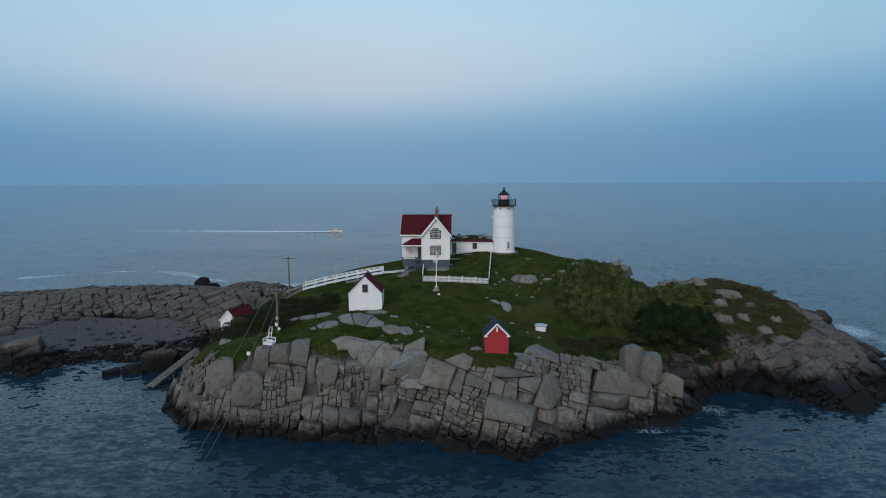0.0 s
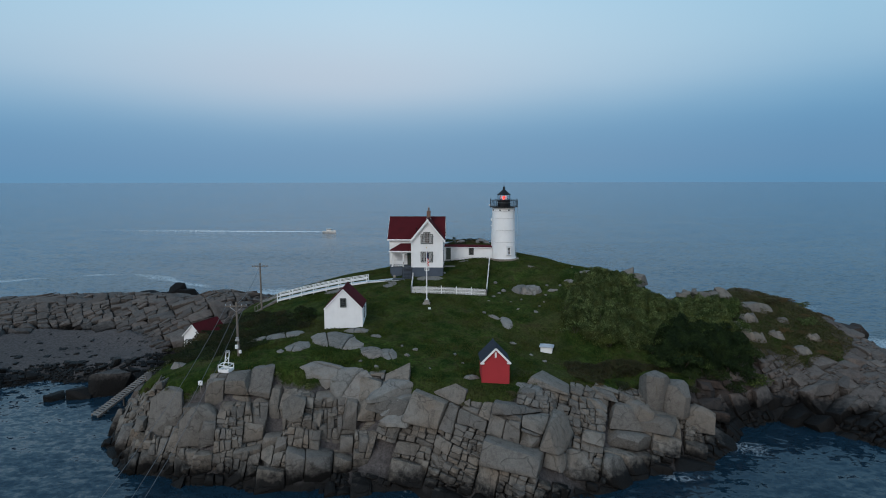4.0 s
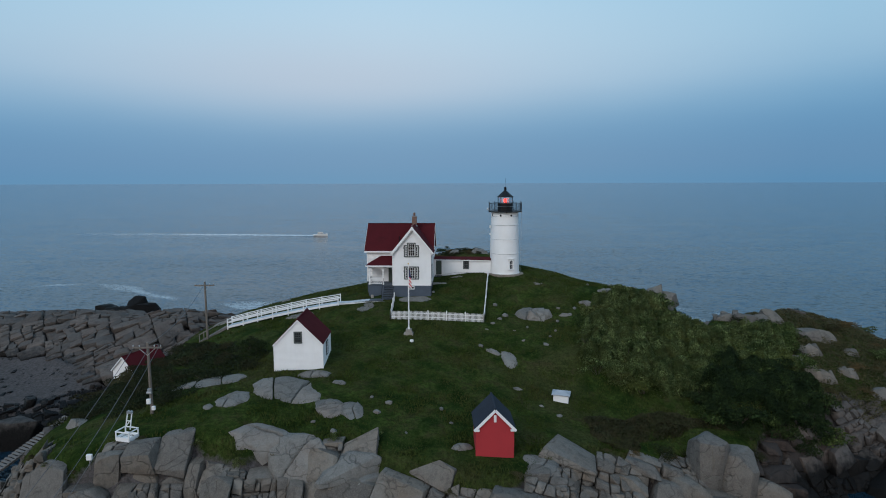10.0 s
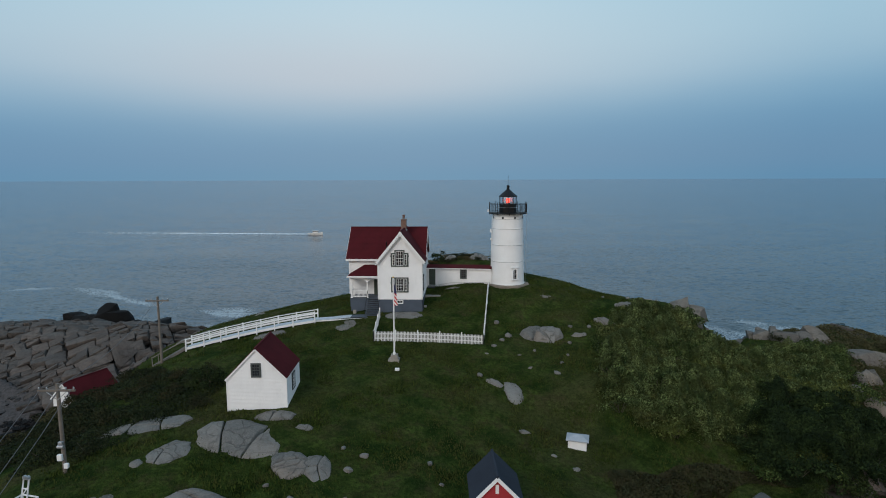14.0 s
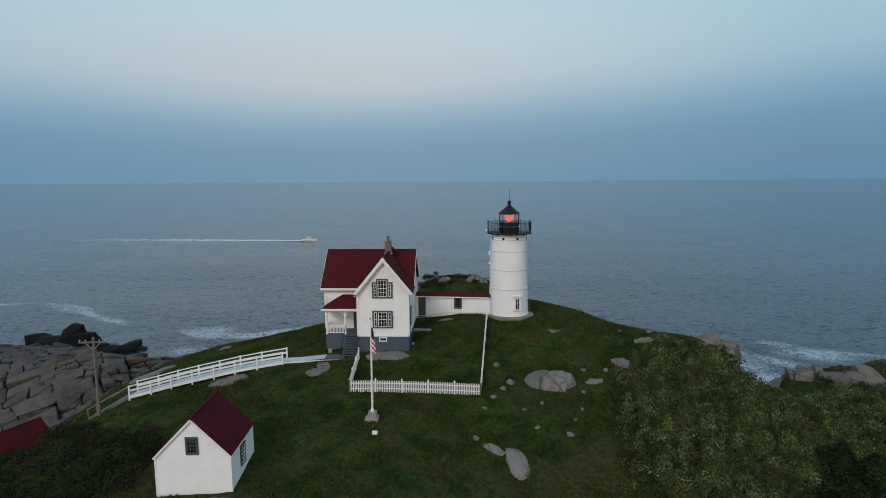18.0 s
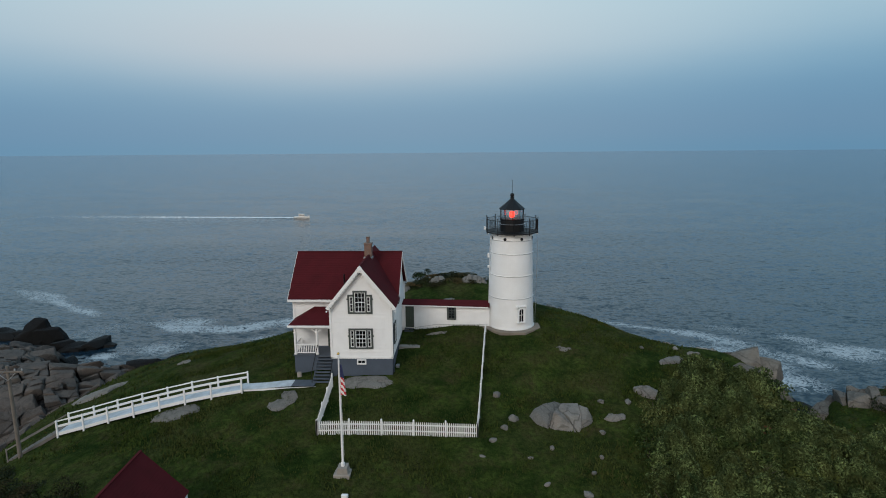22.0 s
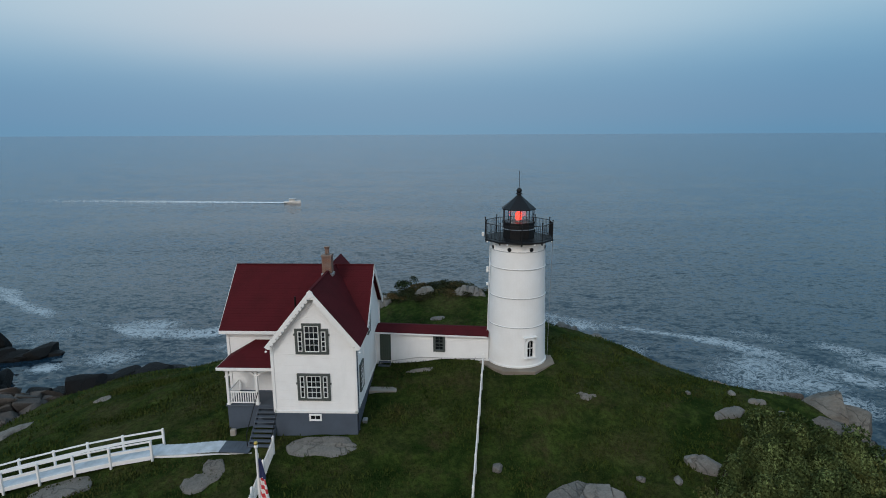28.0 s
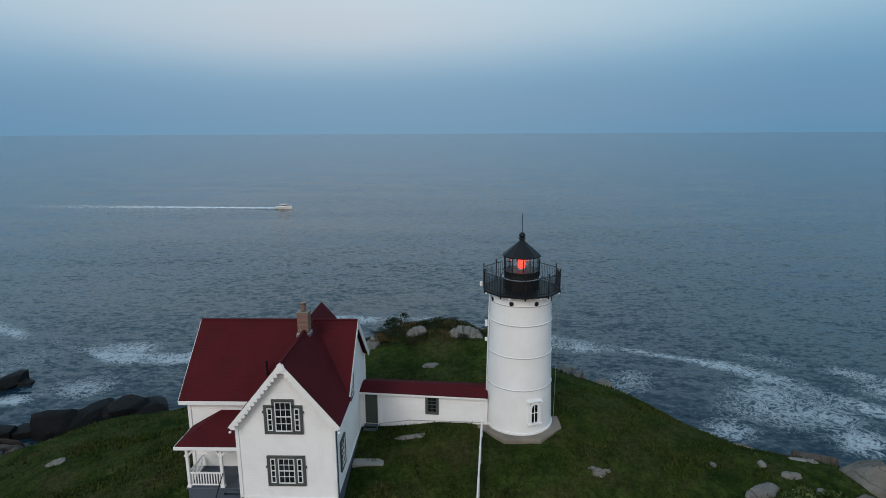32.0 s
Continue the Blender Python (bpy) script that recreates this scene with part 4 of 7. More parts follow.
house_part("gable_roof_west", Mesh().add(*slope_slab((-5.82, BF, 20.28), (-5.82, 104.0, 20.28), (RX, RY, 23.69), (RX, BF, 23.69))), ROOF)
house_part("gable_roof_east", Mesh().add(*slope_slab((-0.22, 104.0, 20.28), (-0.22, BF, 20.28), (RX, BF, 23.69), (RX, RY, 23.69))), ROOF)
house_part("back_roof_west", Mesh().add(*slope_slab((-6.2, BB, 20.3), (-6.2, 111.0, 20.3), (RB, RY, 23.6), (RB, BB, 23.6))), ROOF)
house_part("back_roof_east", Mesh().add(*slope_slab((-0.6, 111.0, 20.3), (-0.6, BB, 20.3), (RB, BB, 23.6), (RB, RY, 23.6))), ROOF)
house_part("ridge_cap", Mesh().beam((OX0, RY, 23.69), (OX1, RY, 23.69), 0.16, 0.05).beam((RX, BF, 23.73), (RX, RY, 23.73), 0.16, 0.05), ROOF)
house_part("back_gable", Mesh().prism([(BX0, EAVE), (BX1, EAVE), (RB, TOP - 0.15)], "y", Y1 - 0.1, Y1 + 0.35), CLAP)
house_part("eave_board", Mesh().box(OX0, -5.8, OY0 - 0.03, OY0 + 0.06, EV - 0.2, EV + 0.02, 0.01).box(OX0 + 0.1, -5.6, OY0 + 0.06, Y0, EV - 0.2, EV - 0.14, 0.01), WHITE)
# scalloped bargeboards of the front gable and the east end


def bargeboard(p, q, out, m):
    """A board under a verge from foot p to peak q with a row of scallops."""
    p, q, out = Vector(p), Vector(q), Vector(out)
    d = (q - p).normalized()
    down = (out.cross(d)).normalized()
    if down.z > 0:
        down = -down
    w = 0.22
    a = [p, q, q + down * w, p + down * w]
    v = [s + out * 0.03 for s in a] + [s - out * 0.04 for s in a]
    m.add(v, [(0, 1, 2, 3), (7, 6, 5, 4), (0, 4, 5, 1), (1, 5, 6, 2), (2, 6, 7, 3), (3, 7, 4, 0)])
    n = int((q - p).length / 0.27)
    for i in range(n):
        c = p.lerp(q, (i + 0.5) / n) + down * w
        ring = [c + 0.115 * (math.cos(t) * d + math.sin(t) * down) for t in (0, 0.52, 1.05, 1.57, 2.09, 2.62, 3.14)]
        k = len(ring)
        v = [s + out * 0.025 for s in ring] + [s - out * 0.03 for s in ring]
        m.add(v, [tuple(range(k)), tuple(range(2 * k - 1, k - 1, -1))] + [(j, (j + 1) % k, (j + 1) % k + k, j + k) for j in range(k)])


barge = Mesh()
bargeboard((-5.86, BF, 20.25), (RX, BF, 23.72), (0, -1, 0), barge)
bargeboard((-0.18, BF, 20.25), (RX, BF, 23.72), (0, -1, 0), barge)
barge.prism([(RX - 0.26, 23.36), (RX, 23.26), (RX + 0.26, 23.36), (RX, 23.74)], "y", BF - 0.075, BF + 0.05)
for x in (-5.78, -0.26):
    barge.ball((x, BF, 19.98), 0.07)
house_part("bargeboard", barge, WHITE, label="white scalloped bargeboard")
east = Mesh()
bargeboard((OX1, OY1, EV), (OX1, RY, 23.66), (1, 0, 0), east)
bargeboard((OX1, OY0, EV), (OX1, RY, 23.66), (1, 0, 0), east)
house_part("bargeboard", east, WHITE)
westb = Mesh()
bargeboard((OX0, OY1, EV), (OX0, RY, 23.66), (-1, 0, 0), westb)
bargeboard((OX0, OY0, EV), (OX0, RY, 23.66), (-1, 0, 0), westb)
house_part("bargeboard", westb, WHITE)
chim = house_part("chimney", Mesh().box(-3.40, -2.78, 105.5, 106.1, 22.4, 24.7, 0.01).box(-3.43, -2.75, 105.47, 106.13, 24.62, 24.76, 0.01), BRICK, label="red brick chimney")
house_part("flue", Mesh().lathe([(0.15, 24.8), (0.15, 25.15), (0.18, 25.2), (0.18, 25.28)], 12, -3.09, 105.8), BRICK, chim)
house_part("flashing", Mesh().box(-3.47, -2.71, 105.42, 106.17, 22.6, 23.55, 0.03), METAL, chim, "grey lead flashing")
house_part("vent_pipe", Mesh().lathe([(0.06, 21.2), (0.06, 22.15)], 8, -5.1, 104.9), BLACK)


def window_at(owner, m, w, h, cols, rows, trim=0.12, side=0.0, trim_mat=None, crown=False, mid=True, sash_mat=None, world_coords=True):
    """A window facing -y round its centre, moved by m: casing, sash with glazing bars, and panes; side: narrow side lights."""
    tm, sm = trim_mat or TRIM, sash_mat or WHITE
    P = lambda name, mesh, mat, parent, label="": part(name, mesh, mat, parent, label, m=m, world_coords=world_coords)
    case = []
    piece = lambda *a: case.append(Mesh().box(*a))
    tw = w / 2 + (side + 0.16 if side else 0)
    piece(-tw - trim, tw + trim, -0.05, 0.04, -h / 2 - trim, -h / 2, 0.008)
    top = h * 0.30 if crown else h / 2
    for s in (-1, 1):
        a, b = sorted((s * tw, s * (tw + trim)))
        piece(a, b, -0.05, 0.04, -h / 2, top, 0.008)
        if side:
            a, b = sorted((s * (w / 2), s * (w / 2 + 0.13)))
            piece(a, b, -0.05, 0.04, -h / 2, h / 2, 0.008)
            a, b = sorted((s * (w / 2 + 0.0), s * (tw + trim)))
            piece(a, b, -0.05, 0.04, top, top + trim, 0.008)
            a, b = sorted((s * (tw + trim), s * (tw + trim + 0.07)))
            piece(a, b, -0.05, 0.02, h * 0.12, h * 0.2, 0.008)
    if not side or not crown:
        piece(-tw - trim, tw + trim, -0.06, 0.04, h / 2, h / 2 + trim, 0.008)
    else:
        piece(-w / 2 - trim, w / 2 + trim, -0.06, 0.04, h / 2, h / 2 + trim, 0.008)
    win = P("window", case[0], tm, owner)
    for c in case[1:]:
        P("casing", c, tm, win)
    for cx, ww, cc, hh0, hh1 in [(0.0, w, cols, -h / 2, h / 2)] + ([(s * (w / 2 + 0.13 + side / 2), side, 1, -h / 2 + 0.03, (top if crown else h / 2) - 0.03) for s in (-1, 1)] if side else []):
        bar = Mesh()
        f = 0.05 if cc > 1 else 0.045
        x0, x1 = cx - ww / 2, cx + ww / 2
        bar.box(x0, x0 + f, -0.03, 0.03, hh0, hh1, 0.005).box(x1 - f, x1, -0.03, 0.03, hh0, hh1, 0.005)
        bar.box(x0 + f, x1 - f, -0.03, 0.03, hh0, hh0 + f, 0.005).box(x0 + f, x1 - f, -0.03, 0.03, hh1 - f, hh1, 0.005)
        for i in range(1, cc):
            x = x0 + f + (x1 - x0 - 2 * f) * i / cc
            bar.box(x - 0.012, x + 0.012, -0.02, 0.02, hh0 + f, hh1 - f, 0.003)
        for j in range(1, rows):
            z = hh0 + f + (hh1 - hh0 - 2 * f) * j / rows
            g = 0.028 if j * 2 == rows else 0.012
            bar.box(x0 + f, x1 - f, -0.02, 0.02, z - g, z + g, 0.003)
        P("sash", bar, sm, win)
        P("pane", Mesh().box(x0 + 0.02, x1 - 0.02, 0.0, 0.012, hh0 + 0.02, hh1 - 0.02, 0.002), GLASS, win)
    return win


window_at(house, pose(-3.14, BY - 0.03, 20.66), 0.86, 1.62, 3, 4, 0.14, 0.26, crown=True)
window_at(house, pose(-3.15, BY - 0.03, 17.62), 0.86, 1.44, 3, 4, 0.14, 0.26)
window_at(house, pose(X1 + 0.03, 103.1, 17.6, 0, 0, 90), 0.85, 1.5, 2, 4, 0.14, crown=False)
window_at(house, pose(X1 + 0.03, 106.2, 20.0, 0, 0, 90), 0.75, 1.2, 2, 4, 0.13)
window_at(house, pose(-3.15, BY - 0.045, 15.66), 0.66, 0.34, 2, 1, 0.05, trim_mat=WHITE)
house_part("downpipe", Mesh().rod((X1 + 0.06, 101.55, 14.7), (X1 + 0.06, 101.55, 20.4), 0.045), FOOT)

# porch with hipped red roof, posts, balusters and steps
DECK = 15.86
PY = 102.35
house_part("porch_base", Mesh().box(-8.98, BX0 - 0.04, PY, Y0 - 0.05, 13.6, DECK - 0.075, 0.02), FOOT)
house_part("porch_deck", Mesh().box(-9.05, BX0 - 0.04, PY - 0.08, Y0 - 0.05, DECK - 0.075, DECK, 0.01), STEPPAINT)
roof_p = Mesh().add([(-9.3, 102.0, 18.5), (-5.62, 102.0, 18.5), (-5.62, 104.15, 19.5), (-7.6, 104.15, 19.5), (-9.3, 104.15, 18.5),
                     (-9.3, 102.0, 18.4), (-5.62, 102.0, 18.4), (-5.62, 104.15, 18.4), (-9.3, 104.15, 18.4)],
                    [(0, 1, 2, 3), (0, 3, 4), (0, 5, 6, 1), (1, 6, 7, 2), (4, 8, 5, 0), (2, 7, 8, 4, 3), (5, 8, 7, 6)])
house_part("porch_roof", roof_p, ROOF)
house_part("porch_fascia", Mesh().box(-9.35, -5.62, 101.95, 102.05, 18.3, 18.48, 0.01).box(-9.35, -9.25, 102.05, 104.15, 18.3, 18.48, 0.01)
           .box(-9.05, -5.64, PY - 0.02, PY + 0.14, 18.1, 18.3, 0.01), WHITE)
for x in (-8.88, -7.05):
    post = Mesh().box(x - 0.08, x + 0.08, PY - 0.02, PY + 0.14, DECK, 18.15, 0.02).box(x - 0.12, x + 0.12, PY - 0.06, PY + 0.18, DECK, DECK + 0.12, 0.02).box(x - 0.12, x + 0.12, PY - 0.06, PY + 0.18, 17.7, 17.8, 0.02)
    for s in (-1, 1):
        if -8.95 < x + s * 0.5 < -5.8:
            post.prism([(x + s * 0.08, 17.72), (x + s * 0.55, 18.15), (x + s * 0.40, 18.15), (x + s * 0.08, 17.86)], "y", PY + 0.02, PY + 0.1)
    house_part("porch_post", post, WHITE)
house_part("porch_rail", Mesh().box(-8.8, -7.13, PY + 0.03, PY + 0.1, DECK + 0.8, DECK + 0.88, 0.01).box(-8.8, -7.13, PY + 0.03, PY + 0.1, DECK + 0.1, DECK + 0.17, 0.01), WHITE)
house_part("porch_rail", Mesh().box(-8.92, -8.85, PY + 0.14, 104.1, DECK + 0.8, DECK + 0.88, 0.01).box(-8.92, -8.85, PY + 0.14, 104.1, DECK + 0.1, DECK + 0.17, 0.01), WHITE)
for i in range(11):
    x = -8.7 + i * 0.148
    house_part("baluster", Mesh().box(x - 0.03, x + 0.03, PY + 0.045, PY + 0.085, DECK + 0.16, DECK + 0.81, 0.006), WHITE)
for i in range(10):
    y = PY + 0.3 + i * 0.15
    house_part("baluster", Mesh().box(-8.905, -8.865, y - 0.025, y + 0.025, DECK + 0.16, DECK + 0.81, 0.006), WHITE)
fd = house_part("front_door", Mesh().box(-6.55, -5.7, Y0 - 0.06, Y0 - 0.0, DECK, DECK + 2.1, 0.02), DOORGREEN, label="dark green panelled front door")
house_part("door_panel", Mesh().box(-6.4, -5.85, Y0 - 0.085, Y0 - 0.055, DECK + 1.0, DECK + 1.95, 0.015).box(-6.4, -5.85, Y0 - 0.085, Y0 - 0.055, DECK + 0.15, DECK + 0.85, 0.015), DOORGREEN, fd)
for i in range(9):
    z, y = DECK - 0.02 - i * 0.178, PY - 0.1 - i * 0.25
    house_part("step", Mesh().box(-6.95, BX0 - 0.06, y - 0.25, y + 0.03, z - 0.06, z, 0.012).box(-6.9, BX0 - 0.1, y - 0.01, y + 0.02, z - 0.18, z - 0.06, 0.005), STEPPAINT)
for x in (-6.98, BX0 - 0.06):
    house_part("step_string", Mesh().beam((x, PY, DECK - 0.25), (x, PY - 2.3, DECK - 1.85), 0.06, 0.3), STEPPAINT)
house_part("stair_rail", Mesh().rod((-7.0, PY, DECK + 0.85), (-7.0, PY - 2.2, DECK - 0.7), 0.03).rod((-7.0, PY - 2.2, DECK - 0.7), (-7.0, PY - 2.2, DECK - 1.7), 0.03), BLACK)
house_part("stair_rail", Mesh().rod((-5.5, PY - 1.1, DECK + 0.05), (-5.5, PY - 2.2, DECK - 0.7), 0.025).rod((-5.5, PY - 2.2, DECK - 0.7), (-5.5, PY - 2.2, DECK - 1.7), 0.025), BLACK)
solo("concrete_block", Mesh().box(-8.6, -8.25, 101.5, 101.75, 13.9, 14.6, 0.03), CONCRETE, "small pale concrete block beside the porch", "block")
solo("utility_box", Mesh().box(-0.5, -0.2, 102.2, 102.6, 14.3, 15.0, 0.03), METAL, "small grey utility box beside the house wall", "box")

# ---- the covered way ----
way = thing("covered_way", (-0.6, 108.95, 15.9), "low white passage with a dark red roof between house and tower", "passage", turn=-5.6)
W = lambda name, mesh, mat, parent=None, label="", smooth=False: part(name, mesh, mat, parent or way, label, smooth=smooth)
WL = 8.2
W("wall", Mesh().prism([(0.0, -1.0), (1.7, -1.0), (1.7, 2.5), (0.85, 2.64), (0.0, 2.5)], "x", -0.02, WL), CLAP)
W("roof_front", Mesh().add(*slope_slab((-0.02, -0.2, 2.46), (WL, -0.2, 2.52), (WL, 0.85, 2.82), (-0.02, 0.85, 2.76), 0.1)), ROOF)
W("roof_back", Mesh().add(*slope_slab((WL, 1.9, 2.5), (-0.02, 1.9, 2.46), (-0.02, 0.85, 2.76), (WL, 0.85, 2.82), 0.1)), ROOF)
W("fascia", Mesh().box(0.0, WL - 0.1, -0.24, -0.19, 2.36, 2.47, 0.01), WHITE)
gd = W("door", Mesh().box(0.32, 1.12, -0.06, 0.02, 0.28, 2.32, 0.01), DOORGREEN, label="dark green plank door")
for i in range(5):
    W("plank", Mesh().box(0.34 + i * 0.154, 0.484 + i * 0.154, -0.085, -0.058, 0.31, 2.29, 0.004), DOORGREEN, gd)
window_at(way, pose(4.67, -0.03, 1.78), 0.62, 1.08, 2, 4, 0.12, sash_mat=TRIM, world_coords=False)
W("cable_run", Mesh().beam((1.2, -0.03, 0.25), (3.2, -0.03, 0.62), 0.03, 0.03).beam((3.2, -0.03, 0.62), (8.0, -0.03, 0.75), 0.03, 0.03), METAL)
doorstep = thing("door_steps", (0.1, 108.9, 15.9), "small dark grey wooden steps before the green door", "steps", turn=-5.6)
for i in range(3):
    part("tread", Mesh().box(-0.45, 0.42, -0.1 - 0.24 * (i + 1), -0.05 - 0.24 * i, 0.17 - 0.18 * i, 0.22 - 0.18 * i, 0.01), STEPPAINT, doorstep)
for x in (-0.45, 0.42):
    part("string", Mesh().beam((x, -0.05, 0.07), (x, -0.8, -0.45), 0.05, 0.22), STEPPAINT, doorstep)

# ---- the lighthouse ----
TX, TY, TZ = 9.57, 109.0, 16.35
tower = thing("lighthouse", (TX, TY, TZ), "white cast-iron lighthouse tower with a black lantern and gallery", "lighthouse")
T = lambda name, mesh, mat, parent=None, label="", smooth=False, m=None: part(name, mesh, mat, parent or tower, label, m=m, smooth=smooth)


def radius_at(z):
    return 2.12 - 0.25 * z / 8.8


T("plinth", Mesh().lathe([(2.85, -1.0), (2.85, 0.1), (2.78, 0.15)], 8, turn=math.pi / 8), PADSTONE, label="octagonal stained concrete plinth")
rings = [0.0, 3.0, 5.05, 7.05, 8.25]
prof = []
for i in range(len(rings)):
    z = rings[i]
    if i == 0:
        prof += [(radius_at(0) + 0.05, 0.12), (radius_at(0) + 0.05, 0.27), (radius_at(0.3), 0.29)]
    else:
        prof += [(radius_at(z), z - 0.05), (radius_at(z) + 0.03, z - 0.03), (radius_at(z) + 0.03, z + 0.03), (radius_at(z), z + 0.05)]
prof += [(radius_at(8.7), 8.7), (radius_at(8.7) + 0.12, 8.86)]
T("tower_shell", Mesh().lathe(prof, 64), IRON_WHITE)
for z in rings[1:]:
    T("plate_joint", Mesh().lathe([(radius_at(z) + 0.028, z - 0.02), (radius_at(z) + 0.037, z - 0.012), (radius_at(z) + 0.037, z + 0.012), (radius_at(z) + 0.028, z + 0.02)], 64), METAL, label="thin grey plate joint")
for k in range(8):
    a = math.radians(-90 + 22.5 + 45 * k)
    p = Vector((math.cos(a), math.sin(a), 0))
    c = p * (radius_at(8.3) - 0.02) + Vector((0, 0, 8.42))
    T("porthole", Mesh().rod(c, c + p * 0.07, 0.14, 14), BLACK, label="small round vent")
    T("porthole_rim", Mesh().rod(c, c + p * 0.05, 0.18, 14), IRON_WHITE)
    q = p * 2.36 + Vector((0, 0, 8.82))
    T("bracket_lamp", Mesh().ball(q, 0.06, 8), WHITE, label="small white knob under the gallery")
D = 8.98
deck = T("gallery_deck", Mesh().lathe([(1.9, D - 0.16), (2.36, D - 0.13), (2.44, D - 0.1), (2.44, D - 0.02), (2.4, D)], 10, turn=math.pi / 10), BLACK)
for k in range(10):
    a, b = math.pi / 10 + 2 * math.pi * k / 10, math.pi / 10 + 2 * math.pi * (k + 1) / 10
    p, q = Vector((2.37 * math.cos(a), 2.37 * math.sin(a), D)), Vector((2.37 * math.cos(b), 2.37 * math.sin(b), D))
    up = Vector((0, 0, 1))
    T("gallery_post", Mesh().rod(p, p + up * 1.2, 0.034).ball(p + up * 1.26, 0.055, 8).rod(p - up * 0.22, p, 0.05), BLACK)
    T("gallery_rail", Mesh().rod(p + up * 1.08, q + up * 1.08, 0.022, 6), BLACK)
    T("gallery_rail", Mesh().rod(p + up * 0.1, q + up * 0.1, 0.018, 6), BLACK)
    for i in range(1, 10):
        s = p.lerp(q, i / 10)
        T("gallery_bar", Mesh().rod(s + up * 0.05, s + up * 1.08, 0.012, 5), BLACK)
lantern = T("lantern_base", Mesh().lathe([(1.1, D), (1.1, D + 0.98), (1.14, D + 1.02), (1.14, D + 1.1)], 10, turn=math.pi / 10), BLACK)
T("handrail", Mesh().lathe([(1.16, D + 0.62), (1.185, D + 0.64), (1.16, D + 0.66)], 20), METAL, lantern)
G0, G1 = D + 1.08, 10.94
for k in range(10):
    a, b = math.pi / 10 + 2 * math.pi * k / 10, math.pi / 10 + 2 * math.pi * (k + 1) / 10
    p, q = Vector((1.06 * math.cos(a), 1.06 * math.sin(a), 0)), Vector((1.06 * math.cos(b), 1.06 * math.sin(b), 0))
    T("lantern_bar", Mesh().rod(p + Vector((0, 0, G0 - 0.02)), p + Vector((0, 0, G1 + 0.05)), 0.03, 6), BLACK)
    up, lo = Vector((0, 0, G1)), Vector((0, 0, G0))
    pane = T("lantern_pane", Mesh().add([p * 0.99 + lo, q * 0.99 + lo, q * 0.99 + up, p * 0.99 + up, p * 0.98 + lo, q * 0.98 + lo, q * 0.98 + up, p * 0.98 + up],
                                       [(0, 1, 2, 3), (7, 6, 5, 4), (0, 4, 5, 1), (1, 5, 6, 2), (2, 6, 7, 3), (3, 7, 4, 0)]), CLEAR)
    pane.visible_shadow = False
lroof = T("lantern_roof", Mesh().lathe([(1.06, G1 - 0.02), (1.19, G1), (1.19, G1 + 0.06), (0.6, G1 + 0.55), (0.24, G1 + 0.86), (0.16, G1 + 0.94), (0.14, G1 + 1.06)], 10, turn=math.pi / 10), BLACK)
T("vent_ball", Mesh().ball((0, 0, 12.2), 0.19), BLACK, lroof, smooth=True)
T("vent_collar", Mesh().lathe([(0.19, 11.96), (0.23, 12.0), (0.19, 12.05)], 12), BLACK, lroof)
T("lightning_rod", Mesh().rod((0, 0, 12.3), (0, 0, 13.55), 0.018, 6), BLACK, lroof)
T("beacon_floor", Mesh().lathe([(1.02, G0 - 0.04), (1.02, G0 + 0.01)], 10, turn=math.pi / 10), METAL, lantern)
T("beacon_pedestal", Mesh().lathe([(0.22, G0), (0.16, G0 + 0.08), (0.26, G0 + 0.12)], 12), METAL, lantern)
T("beacon_lens", Mesh().lathe([(0.16, G0 + 0.12), (0.22, G0 + 0.2), (0.24, G0 + 0.38), (0.22, G0 + 0.6), (0.16, G0 + 0.68)], 16), LAMPRED, lantern, "glowing red beacon lens", smooth=True)
# arched window in the base
tw = pose(0.77, -1.93, 1.54, -1.7, 0, 22)
frame_w = Mesh()
arch = [(0.40 * math.cos(t), 0.35 + 0.40 * math.sin(t)) for t in [math.pi * i / 10 for i in range(11)]]
inner = [(0.24 * math.cos(t), 0.35 + 0.24 * math.sin(t)) for t in [math.pi * i / 10 for i in range(11)]]
for i in range(10):
    frame_w.prism([arch[i], arch[i + 1], inner[i + 1], inner[i]], "y", -0.14, 0.12)
frame_w.box(-0.40, -0.24, -0.14, 0.12, -0.6, 0.36, 0.01).box(0.24, 0.40, -0.14, 0.12, -0.6, 0.36, 0.01).box(-0.46, 0.46, -0.18, 0.12, -0.72, -0.6, 0.02)
frame_w.box(-0.50, 0.50, -0.2, 0.1, 0.76, 0.84, 0.02).box(-0.50, -0.40, -0.18, 0.1, 0.62, 0.76, 0.02).box(0.40, 0.50, -0.18, 0.1, 0.62, 0.76, 0.02)
towin = T("window", frame_w, IRON_WHITE, m=tw, label="arched white iron window surround")
T("pane", Mesh().box(-0.26, 0.26, -0.02, 0.03, -0.6, 0.59, 0.005), GLASS, towin, m=tw)
T("glazing_bar", Mesh().box(-0.018, 0.018, -0.05, -0.02, -0.6, 0.58, 0.004).box(-0.25, 0.25, -0.05, -0.02, 0.0, 0.036, 0.004).box(-0.25, -0.21, -0.05, -0.02, -0.6, 0.4, 0.004).box(0.21, 0.25, -0.05, -0.02, -0.6, 0.4, 0.004), WHITE, towin, m=tw)
T("conduit", Mesh().rod((-2.12, -0.35, 0.2), (-1.95, -0.4, 8.7), 0.03, 6), WHITE)
T("cable_box", Mesh().box(-2.2, -2.05, -0.45, -0.25, 6.55, 6.95, 0.02).box(-2.2, -2.05, -0.45, -0.25, 5.6, 5.8, 0.02), WHITE)
T("grounding_wire", Mesh().rod((2.22, -0.3, 0.1), (2.3, -0.6, 8.85), 0.014, 5), METAL)
